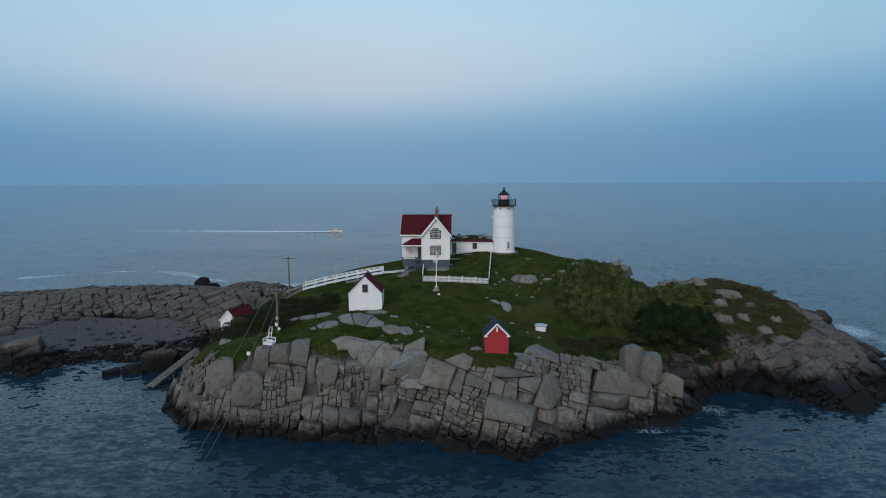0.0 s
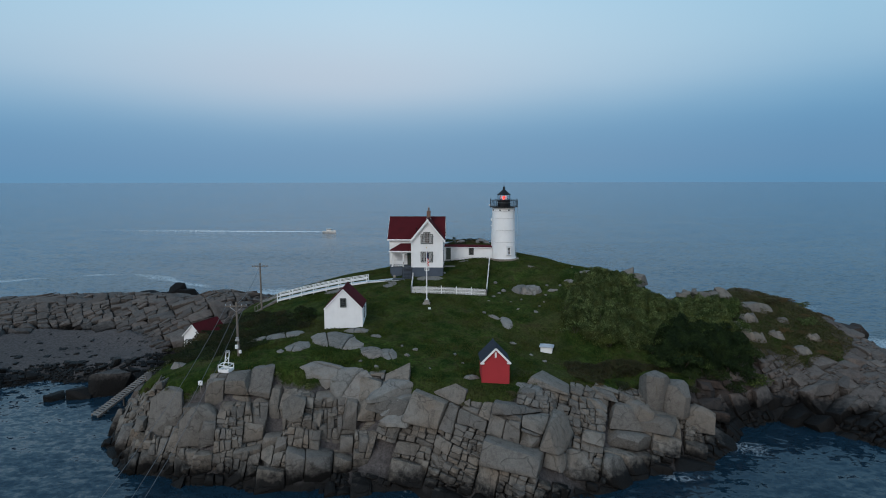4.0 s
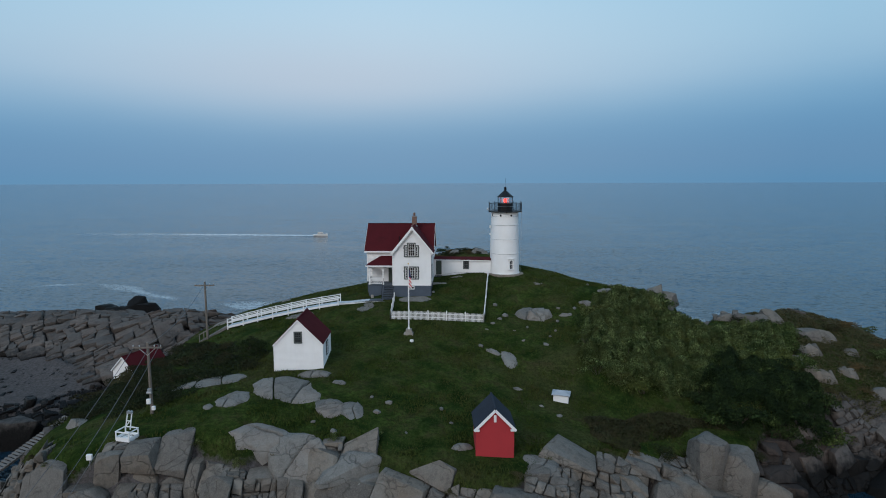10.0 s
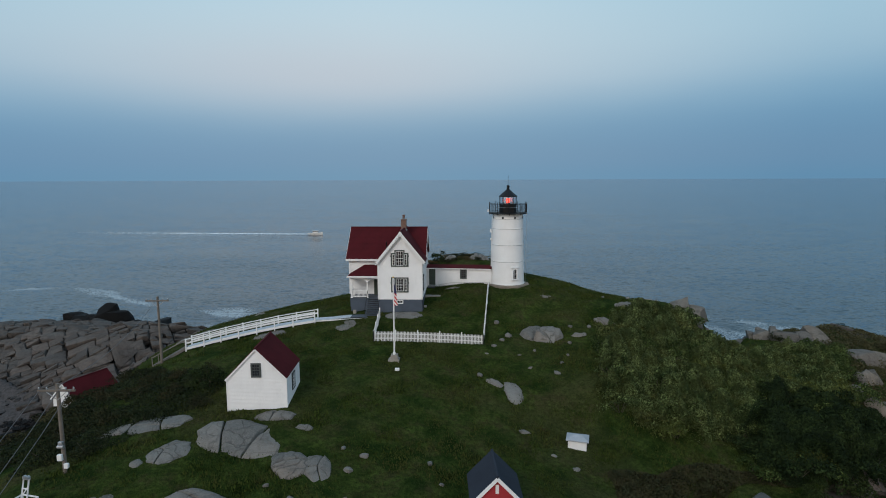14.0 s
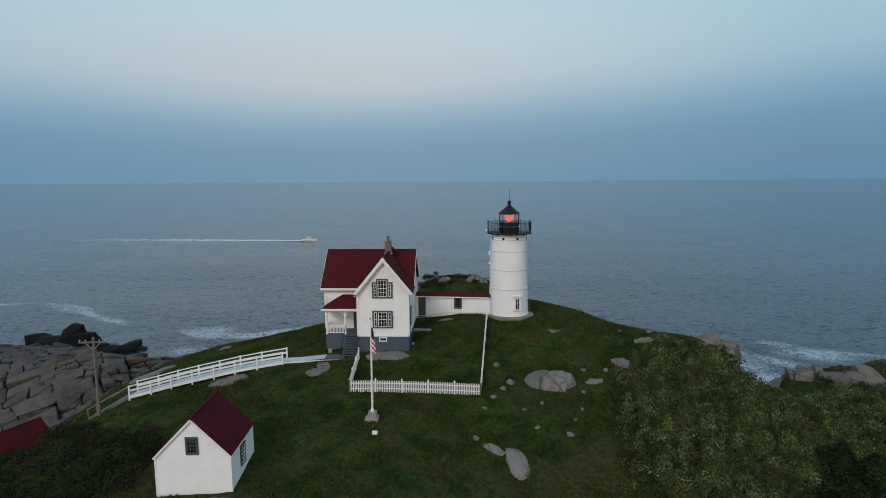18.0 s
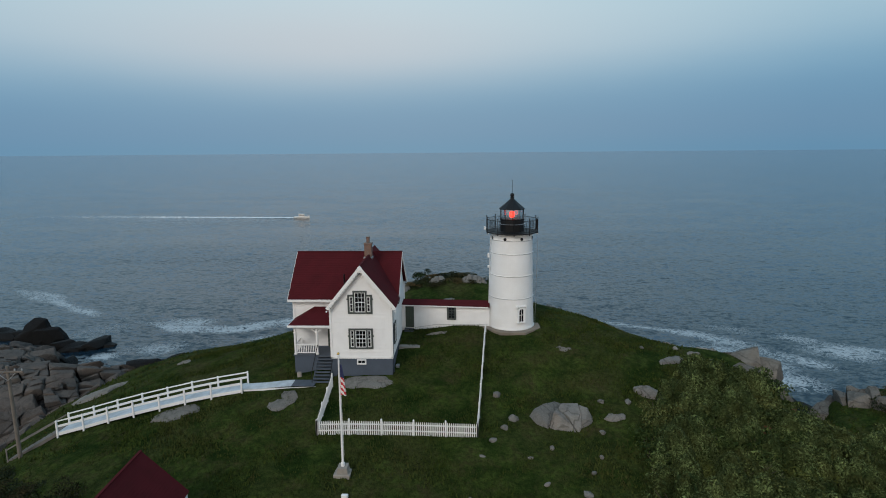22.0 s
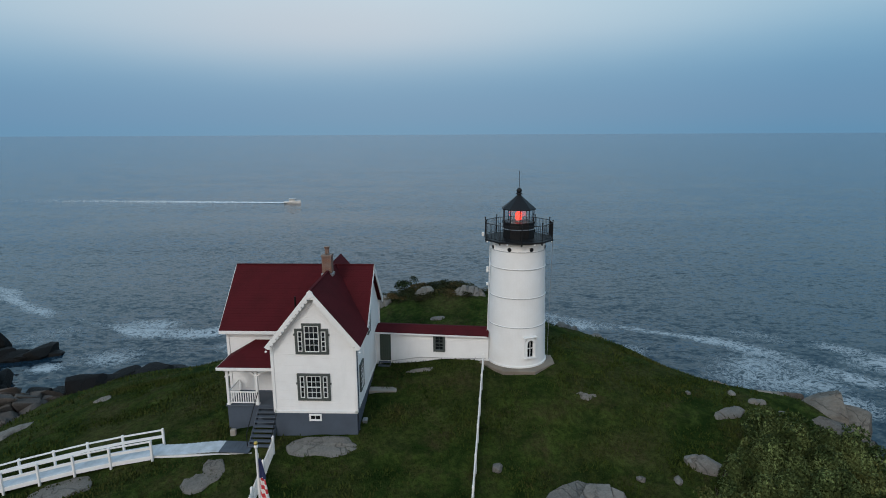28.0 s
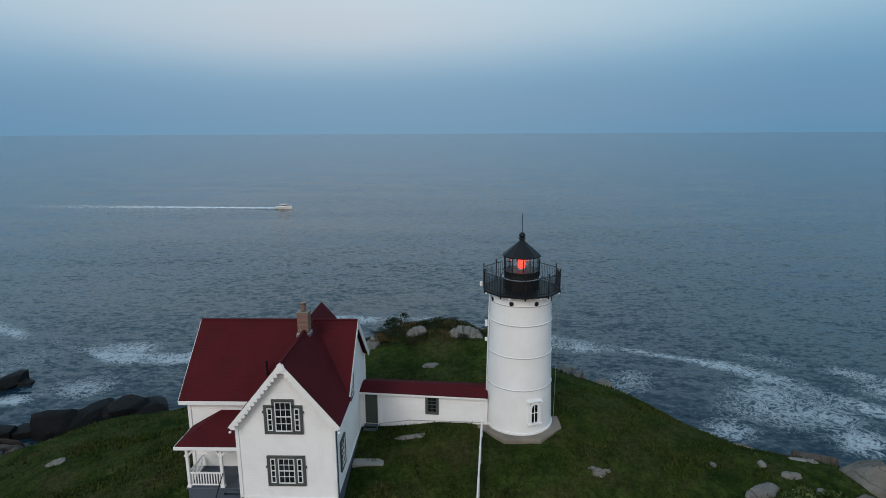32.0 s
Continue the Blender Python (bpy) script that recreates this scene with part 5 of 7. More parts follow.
T("gallery_box", Mesh().box(-2.54, -2.36, -0.35, -0.15, D + 0.1, D + 0.4, 0.03), WHITE, deck, "small white box on the gallery edge")


# ---- sheds ----
def gable_shed(name, at, turn, w, l, wall_h, rise, wall_mat, roof_mat, label, over=0.12, foot=0.8, trim=None):
    ob = thing(name, at, label, "shed", turn=turn)
    part("wall", Mesh().prism([(-w / 2, -foot), (w / 2, -foot), (w / 2, wall_h), (0, wall_h + rise), (-w / 2, wall_h)], "y", 0, l), wall_mat, ob)
    k = rise / (w / 2)
    for s in (-1, 1):
        part("roof_slope", Mesh().add(*slope_slab((s * (w / 2 + over), -over, wall_h - over * k + 0.04), (s * (w / 2 + over), l + over, wall_h - over * k + 0.04),
                                                  (0, l + over, wall_h + rise + 0.05), (0, -over, wall_h + rise + 0.05), 0.09)), roof_mat, ob)
    part("ridge", Mesh().beam((0, -over, wall_h + rise + 0.08), (0, l + over, wall_h + rise + 0.08), 0.14, 0.05), roof_mat, ob)
    if trim:
        b = Mesh()
        for s in (-1, 1):
            b.beam((s * (w / 2 + over), -over - 0.02, wall_h - over * k - 0.08), (0, -over - 0.02, wall_h + rise - 0.07), 0.05, trim)
        part("verge_board", b, WHITE, ob)
    return ob


white_shed = gable_shed("white_shed", (-12.5, 81.35, 11.15), 3.5, 4.75, 4.6, 2.7, 2.42, CLAP, ROOF, "white clapboard shed with a dark red roof on the grass", 0.08, trim=0.12)
window_at(white_shed, pose(0.0, -0.03, 3.35), 0.62, 1.0, 3, 4, 0.09, sash_mat=TRIM, world_coords=False)
window_at(white_shed, pose(2.375 + 0.03, 2.2, 1.7, 0, 0, 90), 0.7, 1.2, 2, 4, 0.12, world_coords=False)
part("doorstep", Mesh().box(2.4, 3.2, 1.4, 2.6, -0.35, -0.12, 0.03), STEPPAINT, white_shed)
part("corner_board", Mesh().box(2.30, 2.42, -0.03, 0.1, -0.5, 2.68, 0.01), WHITE, white_shed)
part("corner_board", Mesh().box(-2.42, -2.30, -0.03, 0.1, -0.5, 2.68, 0.01), WHITE, white_shed)

red_shed = gable_shed("oil_house", (6.05, 69.35, 8.45), 3.0, 2.85, 3.0, 2.55, 1.45, REDSHED, SLATE, "red boarded oil house with a dark slate roof on the grass", 0.16, trim=0.2)
part("vent_panel", Mesh().box(-0.1, 0.1, -0.06, 0.0, 2.95, 3.5, 0.01), WHITE, red_shed, "narrow white louvre in the gable")
for s in (-1, 1):
    a, b = sorted((s * 1.62, s * 1.18))
    part("eave_return", Mesh().box(a, b, -0.2, 0.02, 2.26, 2.42, 0.02), WHITE, red_shed)
    part("corner_board", Mesh().box(s * 1.425 - 0.05, s * 1.425 + 0.05, -0.02, 0.08, -0.3, 2.3, 0.01), REDSHED, red_shed)
part("skirt_board", Mesh().box(-1.45, 1.45, -0.03, 0.0, -0.3, 0.12, 0.01), REDSHED, red_shed)

boat_shed = gable_shed("boat_shed", (-38.9, 95.3, 4.1), -20, 3.8, 5.0, 2.0, 1.8, WHITE, ROOF, "small white boat shed with a dark red roof among scrub", 0.15, trim=0.14)

# white box with a grey hipped lid on the grass
cist = thing("cistern_box", (13.2, 81.6, height(13.2, 81.6)), "low white box with a pale grey sloping lid on the grass", "box", turn=-14)
part("body", Mesh().box(-0.72, 0.72, -0.55, 0.55, -0.3, 0.62, 0.03), WHITE, cist)
part("lid", Mesh().add([(-0.88, -0.7, 0.62), (0.88, -0.7, 0.62), (0.88, 0.7, 0.62), (-0.88, 0.7, 0.62), (-0.88, -0.7, 0.70), (0.88, -0.7, 0.70), (0.88, 0.7, 0.70), (-0.88, 0.7, 0.70), (-0.3, 0, 0.95), (0.3, 0, 0.95)],
                       [(3, 2, 1, 0), (0, 1, 5, 4), (1, 2, 6, 5), (2, 3, 7, 6), (3, 0, 4, 7), (4, 5, 9, 8), (6, 7, 8, 9), (5, 6, 9), (7, 4, 8)]), LID, cist)

# ---- fence, flagpole, walkway ----
picket_mesh = Mesh().prism([(-0.036, -0.12), (0.036, -0.12), (0.036, 0.84), (0, 0.92), (-0.036, 0.84)], "y", -0.012, 0.012).data("picket")
picket_mesh.materials.append(WHITE)
fence = thing("picket_fence", (-5.0, 93.7, 13.3), "white wooden picket fence round the lawn before the house", "fence")
LINE = [(-5.0, 93.65), (6.1, 94.4), (7.15, 107.0)]
LEFT = [(-5.0, 93.65), (-5.25, 99.6)]


def fence_run(a, b, posts, pickets=True):
    a, b = Vector(a), Vector(b)
    ang = math.atan2(b.y - a.y, b.x - a.x)
    o = fence.matrix_basis.translation
    n = int((b - a).length / 0.145)
    for i in range(n + 1):
        p = a.lerp(b, (i + 0.5) / (n + 1))
        ob = new("picket", picket_mesh)
        ob.parent = fence
        ob.matrix_basis = pose(p.x - o.x, p.y - o.y, height(p.x, p.y) + 0.1 - o.z, 0, 0, math.degrees(ang))
    for i in range(posts + 1):
        p = a.lerp(b, i / posts)
        z = height(p.x, p.y)
        part("fence_post", Mesh().box(p.x - 0.06, p.x + 0.06, p.y - 0.06, p.y + 0.06, z - 0.3, z + 1.08, 0.01).lathe([(0.085, z + 1.08), (0.085, z + 1.12), (0.01, z + 1.2)], 4, p.x, p.y, 0.785), WHITE, fence, world_coords=True)
    side = Vector((-(b - a).y, (b - a).x)).normalized() * 0.04
    for i in range(posts):
        p, q = a.lerp(b, i / posts), a.lerp(b, (i + 1) / posts)
        for dz in (0.3, 0.75):
            part("fence_rail", Mesh().beam((p.x + side.x, p.y + side.y, height(p.x, p.y) + dz), (q.x + side.x, q.y + side.y, height(q.x, q.y) + dz), 0.04, 0.08), WHITE, fence, world_coords=True)


fence_run(LINE[0], LINE[1], 5)
fence_run(LINE[1], LINE[2], 6)
fence_run(LEFT[0], LEFT[1], 3)

FZ = height(-2.5, 90.2)
pole = thing("flagpole", (-2.5, 90.25, FZ), "white flagpole with a gilded ball on a concrete block", "flagpole")
part("footing", Mesh().prism([(-0.42, -0.3), (0.42, -0.3), (0.30, 0.5), (-0.30, 0.5)], "y", -0.33, 0.33).box(-0.55, 0.5, -0.45, 0.4, -0.3, 0.08, 0.03), CONCRETE, pole)
part("mast", Mesh().rod((0, 0, 0.4), (0, 0, 7.75), 0.075, 12, 0.045).lathe([(0.13, 0.5), (0.13, 0.7), (0.09, 0.74)], 12), WHITE, pole)
part("truck", Mesh().lathe([(0.05, 7.7), (0.08, 7.75), (0.08, 7.80), (0.05, 7.84)], 10), WHITE, pole)
part("finial", Mesh().ball((0, 0, 7.92), 0.085), GOLD, pole, "gilded ball", smooth=True)
part("halyard", Mesh().rod((0.1, 0, 1.2), (0.07, 0, 7.5), 0.008, 5), WHITE, pole)
flag = thing("flag", (-2.5, 90.25, FZ + 5.3), "limp striped red, white and blue flag hanging from the flagpole", "flag")


def limp_cloth(z0, z1, w0, w1, n=12):
    v, f = [], []
    for i in range(n + 1):
        s = i / n
        z = z1 + (z0 - z1) * s
        w = w0 + (w1 - w0) * s
        for j in range(7):
            u = j / 6
            v.append((0.03 + u * w, 0.07 * math.sin(u * 12 + s * 2.0) - 0.02, z - 0.12 * u))
    for i in range(n):
        for j in range(6):
            a = i * 7 + j
            f.append((a, a + 1, a + 8, a + 7))
    k = len(v)
    v += [(x, y + 0.025, z) for x, y, z in v]
    f += [tuple(reversed([i + k for i in q])) for q in f]
    return Mesh().add(v, f)


part("canton", limp_cloth(1.15, 2.0, 0.16, 0.26), BLUE, flag, "dark blue canton", smooth=True)
part("stripes", limp_cloth(0.0, 1.16, 0.26, 0.36), FLAG, flag, smooth=True)
spot = thing("ground_lamp", (-2.0, 88.2, height(-2.0, 88.2)), "small white floodlight on the grass before the flagpole", "lamp")
part("housing", Mesh().box(-0.2, 0.2, -0.12, 0.12, 0.05, 0.3, 0.03), WHITE, spot)
part("stake", Mesh().rod((0, 0, -0.2), (0, 0, 0.1), 0.03), BLACK, spot)

walkway = thing("footbridge", (-19, 98.6, 12), "white-painted wooden footbridge with railings curving up the slope", "footbridge")
WAY = [(-26.2, 97.9), (-24.3, 98.2), (-22.6, 98.65), (-20.8, 99.1), (-18.9, 99.5), (-17.0, 99.85), (-15.0, 100.2), (-12.6, 100.45)]
WZ = [11.35, 11.78, 12.15, 12.5, 12.85, 13.2, 13.5, 13.85]
for i in range(len(WAY) - 1):
    (xa, ya), (xb, yb) = WAY[i], WAY[i + 1]
    part("deck_board", Mesh().add(*slope_slab((xa, ya - 0.65, WZ[i]), (xb, yb - 0.65, WZ[i + 1]), (xb, yb + 0.65, WZ[i + 1]), (xa, ya + 0.65, WZ[i]), 0.08)), DECKPAINT, walkway, world_coords=True)
    for s in (-0.66, 0.66):
        part("side_beam", Mesh().beam((xa, ya + s, WZ[i] - 0.12), (xb, yb + s, WZ[i + 1] - 0.12), 0.06, 0.24), WHITE, walkway, world_coords=True)
        for dz, hh in ((0.92, 0.09), (0.5, 0.17)):
            part("railing", Mesh().beam((xa, ya + s, WZ[i] + dz), (xb, yb + s, WZ[i + 1] + dz), 0.05, hh), WHITE, walkway, world_coords=True)
for (x, y), z in zip(WAY, WZ):
    for s in (-0.7, 0.7):
        g = height(x, y + s) - 0.2
        part("railing_post", Mesh().box(x - 0.06, x + 0.06, y + s - 0.06, y + s + 0.06, min(g, z - 0.2), z + 1.0, 0.01), WHITE, walkway, world_coords=True)
path_b = thing("boardwalk", (-9.5, 100.3, 13.8), "worn pale boardwalk from the footbridge to the porch steps", "boardwalk")
for i in range(22):
    x = -12.5 + i * 0.27
    y, z = 100.42 - 0.05 * (i / 22) - 0.9 * max(0, i / 22 - 0.6), max(13.85 + 0.018 * i, height(x, 100.3) + 0.12)
    part("plank", Mesh().box(x - 0.125, x + 0.125, y - 0.6, y + 0.6, z - 0.06, z, 0.008), DECKPAINT if i < 15 else STEPPAINT, path_b, world_coords=True)
for s in (-0.5, 0.5):
    part("bearer", Mesh().beam((-12.6, 100.42 + s, 13.72), (-6.6, 100.2 + s, 14.12), 0.1, 0.14), WHITE, path_b, world_coords=True)
stairs = thing("wooden_stairs", (-28, 97.2, 10.2), "weathered grey wooden steps below the footbridge", "stairs")
for i in range(8):
    s = i / 7
    x, y, z = -26.5 - 2.6 * s, 97.85 - 1.3 * s, 11.3 - 1.5 * s
    part("tread", Mesh().box(x - 0.2, x + 0.2, y - 0.6, y + 0.6, z - 0.05, z, 0.01), WOOD, stairs, world_coords=True)
for s in (-0.62, 0.62):
    part("string", Mesh().beam((-26.3, 97.9 + s, 11.2), (-29.3, 96.5 + s, 9.6), 0.07, 0.25), WOOD, stairs, world_coords=True)
    part("handrail", Mesh().beam((-26.3, 97.9 + s, 12.2), (-29.3, 96.5 + s, 10.6), 0.06, 0.09).beam((-29.3, 96.5 + s, 9.4), (-29.3, 96.5 + s, 10.7), 0.07, 0.07), WOOD, stairs, world_coords=True)


# ---- poles, cables, basket ----
def utility_pole(x, y, z1, arm, label, turn=0.0, gear=False):
    z0 = height(x, y)
    ob = thing("utility_pole", (x, y, z0), label, "pole", "utility poles", turn=turn)
    H = z1 - z0
    part("post", Mesh().rod((0, 0, -0.6), (0, 0, H), 0.15, 10, 0.11), POLEWOOD, ob)
    part("crossarm", Mesh().box(-arm / 2, arm / 2, -0.2, -0.08, H - 0.5, H - 0.36, 0.02), POLEWOOD, ob)
    for s in (-1, 1):
        part("brace", Mesh().beam((s * arm * 0.28, -0.15, H - 0.48), (0, -0.13, H - 1.1), 0.03, 0.04), METAL, ob)
        for k in (0.25, 0.46):
            part("insulator", Mesh().lathe([(0.03, H - 0.36), (0.06, H - 0.3), (0.05, H - 0.22), (0.02, H - 0.18)], 8, s * arm * k, -0.14), METAL, ob)
    if gear:
        part("meter_box", Mesh().box(-0.28, 0.05, -0.34, -0.12, 0.9, 1.35, 0.03).box(0.1, 0.4, -0.3, -0.1, 0.35, 0.7, 0.03), WHITE, ob, "white switch boxes")
        part("winch", Mesh().rod((-0.2, -0.25, 1.9), (0.2, -0.25, 1.9), 0.12, 10).box(-0.15, 0.15, -0.3, -0.1, 2.0, 2.25, 0.03), METAL, ob)
    return ob


utility_pole(-28.2, 95.8, 17.35, 2.4, "weathered wooden utility pole with a crossarm beside the stairs", 5)
utility_pole(-23.0, 73.6, 16.2, 2.5, "weathered wooden cable pole with a crossarm and white switch boxes", 3, True)
for x, xe, ze in ((-24.1, -27.5, 9.0), (-22.8, -22.8, 9.0), (-22.0, -21.3, 9.0)):
    m = Mesh()
    pts = []
    for i in range(25):
        s = i / 24
        pts.append(Vector((x + (xe - x) * s, 73.5 - 72.0 * s, 15.85 + (ze - 15.85) * s - 4 * 9.5 * s * (1 - s))))
    for a, b in zip(pts, pts[1:]):
        m.rod(a, b, 0.022, 5)
    solo("cable", m, CABLE, "thin grey steel cable slung from the pole over the water", "cable", "cables")
m = Mesh()
for i in range(12):
    a, b = i / 12, (i + 1) / 12
    f = lambda s: Vector((-23.0 - 5.2 * s, 73.6 + 22.2 * s, 16.0 + 1.2 * s - 4 * 0.9 * s * (1 - s)))
    m.rod(f(a), f(b), 0.02, 5)
solo("cable", m, CABLE, "thin grey wire slung between the two poles", "cable", "cables")

bz = height(-22.8, 69.6)
basket = thing("cable_basket", (-22.8, 69.6, bz), "white-painted open cable-car basket resting on the grass", "basket", turn=-12)
part("floor", Mesh().box(-0.62, 0.62, -0.5, 0.5, 0.03, 0.12, 0.01), WHITE, basket)
for sx, sy in ((-1, -1), (1, -1), (1, 1), (-1, 1)):
    part("corner_post", Mesh().box(sx * 0.6 - 0.04, sx * 0.6 + 0.04, sy * 0.48 - 0.04, sy * 0.48 + 0.04, 0.1, 0.85, 0.008), WHITE, basket)
for z, h in ((0.26, 0.24), (0.8, 0.1)):
    part("side_board", Mesh().box(-0.64, 0.64, -0.53, -0.49, z - h / 2, z + h / 2, 0.008).box(-0.64, 0.64, 0.49, 0.53, z - h / 2, z + h / 2, 0.008)
         .box(-0.65, -0.61, -0.49, 0.49, z - h / 2, z + h / 2, 0.008).box(0.61, 0.65, -0.49, 0.49, z - h / 2, z + h / 2, 0.008), WHITE, basket)
for s in (-0.22, 0.22):
    part("hanger", Mesh().beam((s, 0.1, 0.8), (s * 0.9 + 0.1, 0.3, 2.1), 0.07, 0.07), WHITE, basket)
part("hanger_bar", Mesh().beam((-0.15, 0.28, 2.05), (0.35, 0.32, 2.05), 0.07, 0.07).beam((-0.2, 0.2, 1.45), (0.28, 0.2, 1.45), 0.06, 0.06).beam((-0.2, 0.15, 1.0), (0.25, 0.25, 1.6), 0.05, 0.05), WHITE, basket)
part("pulley", Mesh().rod((0.0, 0.2, 2.15), (0.0, 0.36, 2.15), 0.12, 12).rod((0.25, 0.2, 2.15), (0.25, 0.36, 2.15), 0.12, 12), METAL, basket)
mk = thing("marker_post", (-25.0, 68.2, height(-25, 68.2)), "small white marker box on the cliff edge", "marker")
part("box", Mesh().box(-0.22, 0.22, -0.1, 0.1, 0.5, 0.95, 0.02), WHITE, mk)
part("stake", Mesh().box(-0.04, 0.04, -0.04, 0.04, -0.3, 0.5, 0.01), WOOD, mk)

# slipway of weathered planks down to the inlet
slip = thing("slipway", (-42.2, 83.0, 1.8), "weathered grey timber slipway running down into the inlet", "slipway")
A, B = Vector((-44.2, 79.0, 0.1)), Vector((-40.6, 87.4, 3.4))
d = (B - A).normalized()
sd = Vector((d.y, -d.x, 0)).normalized()
for s in (-0.6, 0.6):
    part("rail_beam", Mesh().beam(A + sd * s, B + sd * s, 0.16, 0.22), WOOD, slip, world_coords=True)
for i in range(26):
    p = A.lerp(B, (i + 0.5) / 26)
    part("cross_plank", Mesh().beam(p - sd * 0.72 + Vector((0, 0, 0.14)), p + sd * 0.72 + Vector((0, 0, 0.14)), 0.3, 0.06), WOOD, slip, world_coords=True)
for i in (2, 8, 14):
    p = A.lerp(B, i / 18)
    part("prop", Mesh().beam(p - Vector((0, 0, 0.1)), p - Vector((0, 0, 2.2)), 0.18, 0.18), WOOD, slip, world_coords=True)
path_c = Mesh().box(-0.55, 1.3, 105.1, 105.75, height(0.3, 105.4) - 0.2, height(0.3, 105.4) + 0.12, 0.03)
solo("concrete_path", path_c, CONCRETE, "short pale concrete path slab beside the house wall", "path")


# ---- granite of the shores ----
cliff = thing("granite_cliff", (-5, 66, 0), "tan and grey jointed granite cliff, black with weed at the water", "cliff", kind="structure")
def on_cliff(x, y, h, turf, d):
    return turf < 0.5 and d > -0.8 and y < 76 and (x < 24 or y < 74)


# upright joints in the western half of the cliff, dipping slabs in the eastern one
front = crag((-44, -3, 57, 77), lambda x, y, *q: on_cliff(x, y, *q) and x + 2 * math.sin(0.8 * y) < -5, 51, turn=(6, 5, 10), ratio=(1.1, 1.0, 1.5), small=1.0, large=4.2)
front += crag((-9, 33.5, 57, 77), lambda x, y, *q: on_cliff(x, y, *q) and x + 2 * math.sin(0.8 * y) >= -5, 151, turn=(-8, 11, -14), ratio=(1.5, 1.2, 0.9), small=1.0, large=4.4, soft=0.11)
front.sort(key=lambda q: -q[0] + 0.05 * q[1].y)
rock_parts(cliff, pieces(front[:300]), GRANITE)
rubble_face = thing("cliff_rubble", (-5, 67, 0), "smaller tan granite blocks wedged between the large ones of the cliff", "rocks", kind="structure")
rock_parts(rubble_face, pieces(front[300:600]), GRANITE)
if len(front) > 600:
    rock_stuff("cliff_chips", pieces(front[600:]), GRANITE, "small tan granite blocks in the joints of the cliff")
point = thing("granite_point", (55, 95, 0), "broken grey granite of the eastern point, black at the water", "rocks", kind="structure")
east_rocks = crag((33.5, 78, 71, 124), lambda x, y, h, turf, d: turf < 0.5 and d > -0.8 and (x > 42 or y < 84), 52, turn=(-10, -14, 25), ratio=(1.3, 1.0, 1.0), small=1.1, large=3.6, out=(0.0, 0.6))
east_rocks.sort(key=lambda q: -q[0] + 0.02 * q[1].y)
rock_parts(point, pieces(east_rocks[:300]), BROWNSTONE)
rock_stuff("far_point_rocks", pieces(east_rocks[300:]), BROWNSTONE, "broken dark granite at the far eastern point")
ledge = thing("granite_ledges", (-70, 115, 0), "brown-grey granite ledges west of the knoll", "rocks", kind="structure")


def on_ledge(x, y, h, turf, d):
    shingle = h < 3.0 and 90 < y < 112 and -80 < x < -44
    slip_way = abs((x + 42.4) * 8.4 - (y - 83.2) * 3.6) < 16
    return turf < 0.5 and d > -0.8 and y > 77 and not shingle and not slip_way


west_rocks = crag((-134, -30, 77, 156), on_ledge, 53, turn=(14, -14, 32), ratio=(1.5, 1.0, 0.9), small=1.7, large=4.0, out=(0.0, 0.8), thick=1.5)
west_rocks.sort(key=lambda q: (q[1].y - 74) ** 2 + (q[1].x + 22) ** 2)
rock_parts(ledge, pieces(west_rocks[:300]), BROWNSTONE)
rock_stuff("far_ledge_rocks", pieces(west_rocks[300:]), BROWNSTONE, "brown-grey granite blocks of the far western ledges")
back_rocks = crag((-30, 47, 104, 152), lambda x, y, h, turf, d: turf < 0.5 and d > -0.8 and y > 104 and x < 46, 54, turn=(10, 8, 20), ratio=(1.5, 1.0, 0.8), small=1.4)
rock_stuff("back_shore_rocks", pieces(back_rocks), BROWNSTONE, "reddish grey granite blocks along the back shore")
cove = thing("cove_rocks", (28, 77, 0), "dark broken rock in the cove below the shrubs", "rocks", kind="structure")
cove_rocks = crag((20, 44, 72, 84), lambda x, y, h, turf, d: turf < 0.5 and d > -0.8 and y > 73.5 - 0.2 * (x - 24) and x > 20, 55, turn=(0, 10, 5), ratio=(1.6, 1.0, 0.8), small=0.8, large=3.4)
cove_rocks.sort(key=lambda q: -q[0])
rock_parts(cove, pieces(cove_rocks[:250]), COVESTONE)
rubble = crag((-88, -44, 82, 99), lambda x, y, h, turf, d: turf < 0.5 and -2.4 < d < 4.0, 57, turn=(5, 8, 40), small=0.7, large=1.8, out=(0.0, 0.7), soft=0.1, thick=1.0)
rock_stuff("shore_rubble", pieces(rubble), BROWNSTONE, "weed-blackened rubble at the foot of the shingle beach")
stone_at = random.Random(56)
beach = crag((-82, -44, 90, 112), lambda x, y, h, turf, d: turf < 0.5 and d > -1.5 and h < 2.6 and stone_at.random() < 0.07, 56, turn=(10, 5, 20), small=0.7, large=1.6, out=(0.1, 0.4), soft=0.12, thick=0.8)
rock_stuff("beach_stones", pieces(beach), BROWNSTONE, "dark stones strewn over the shingle beach")


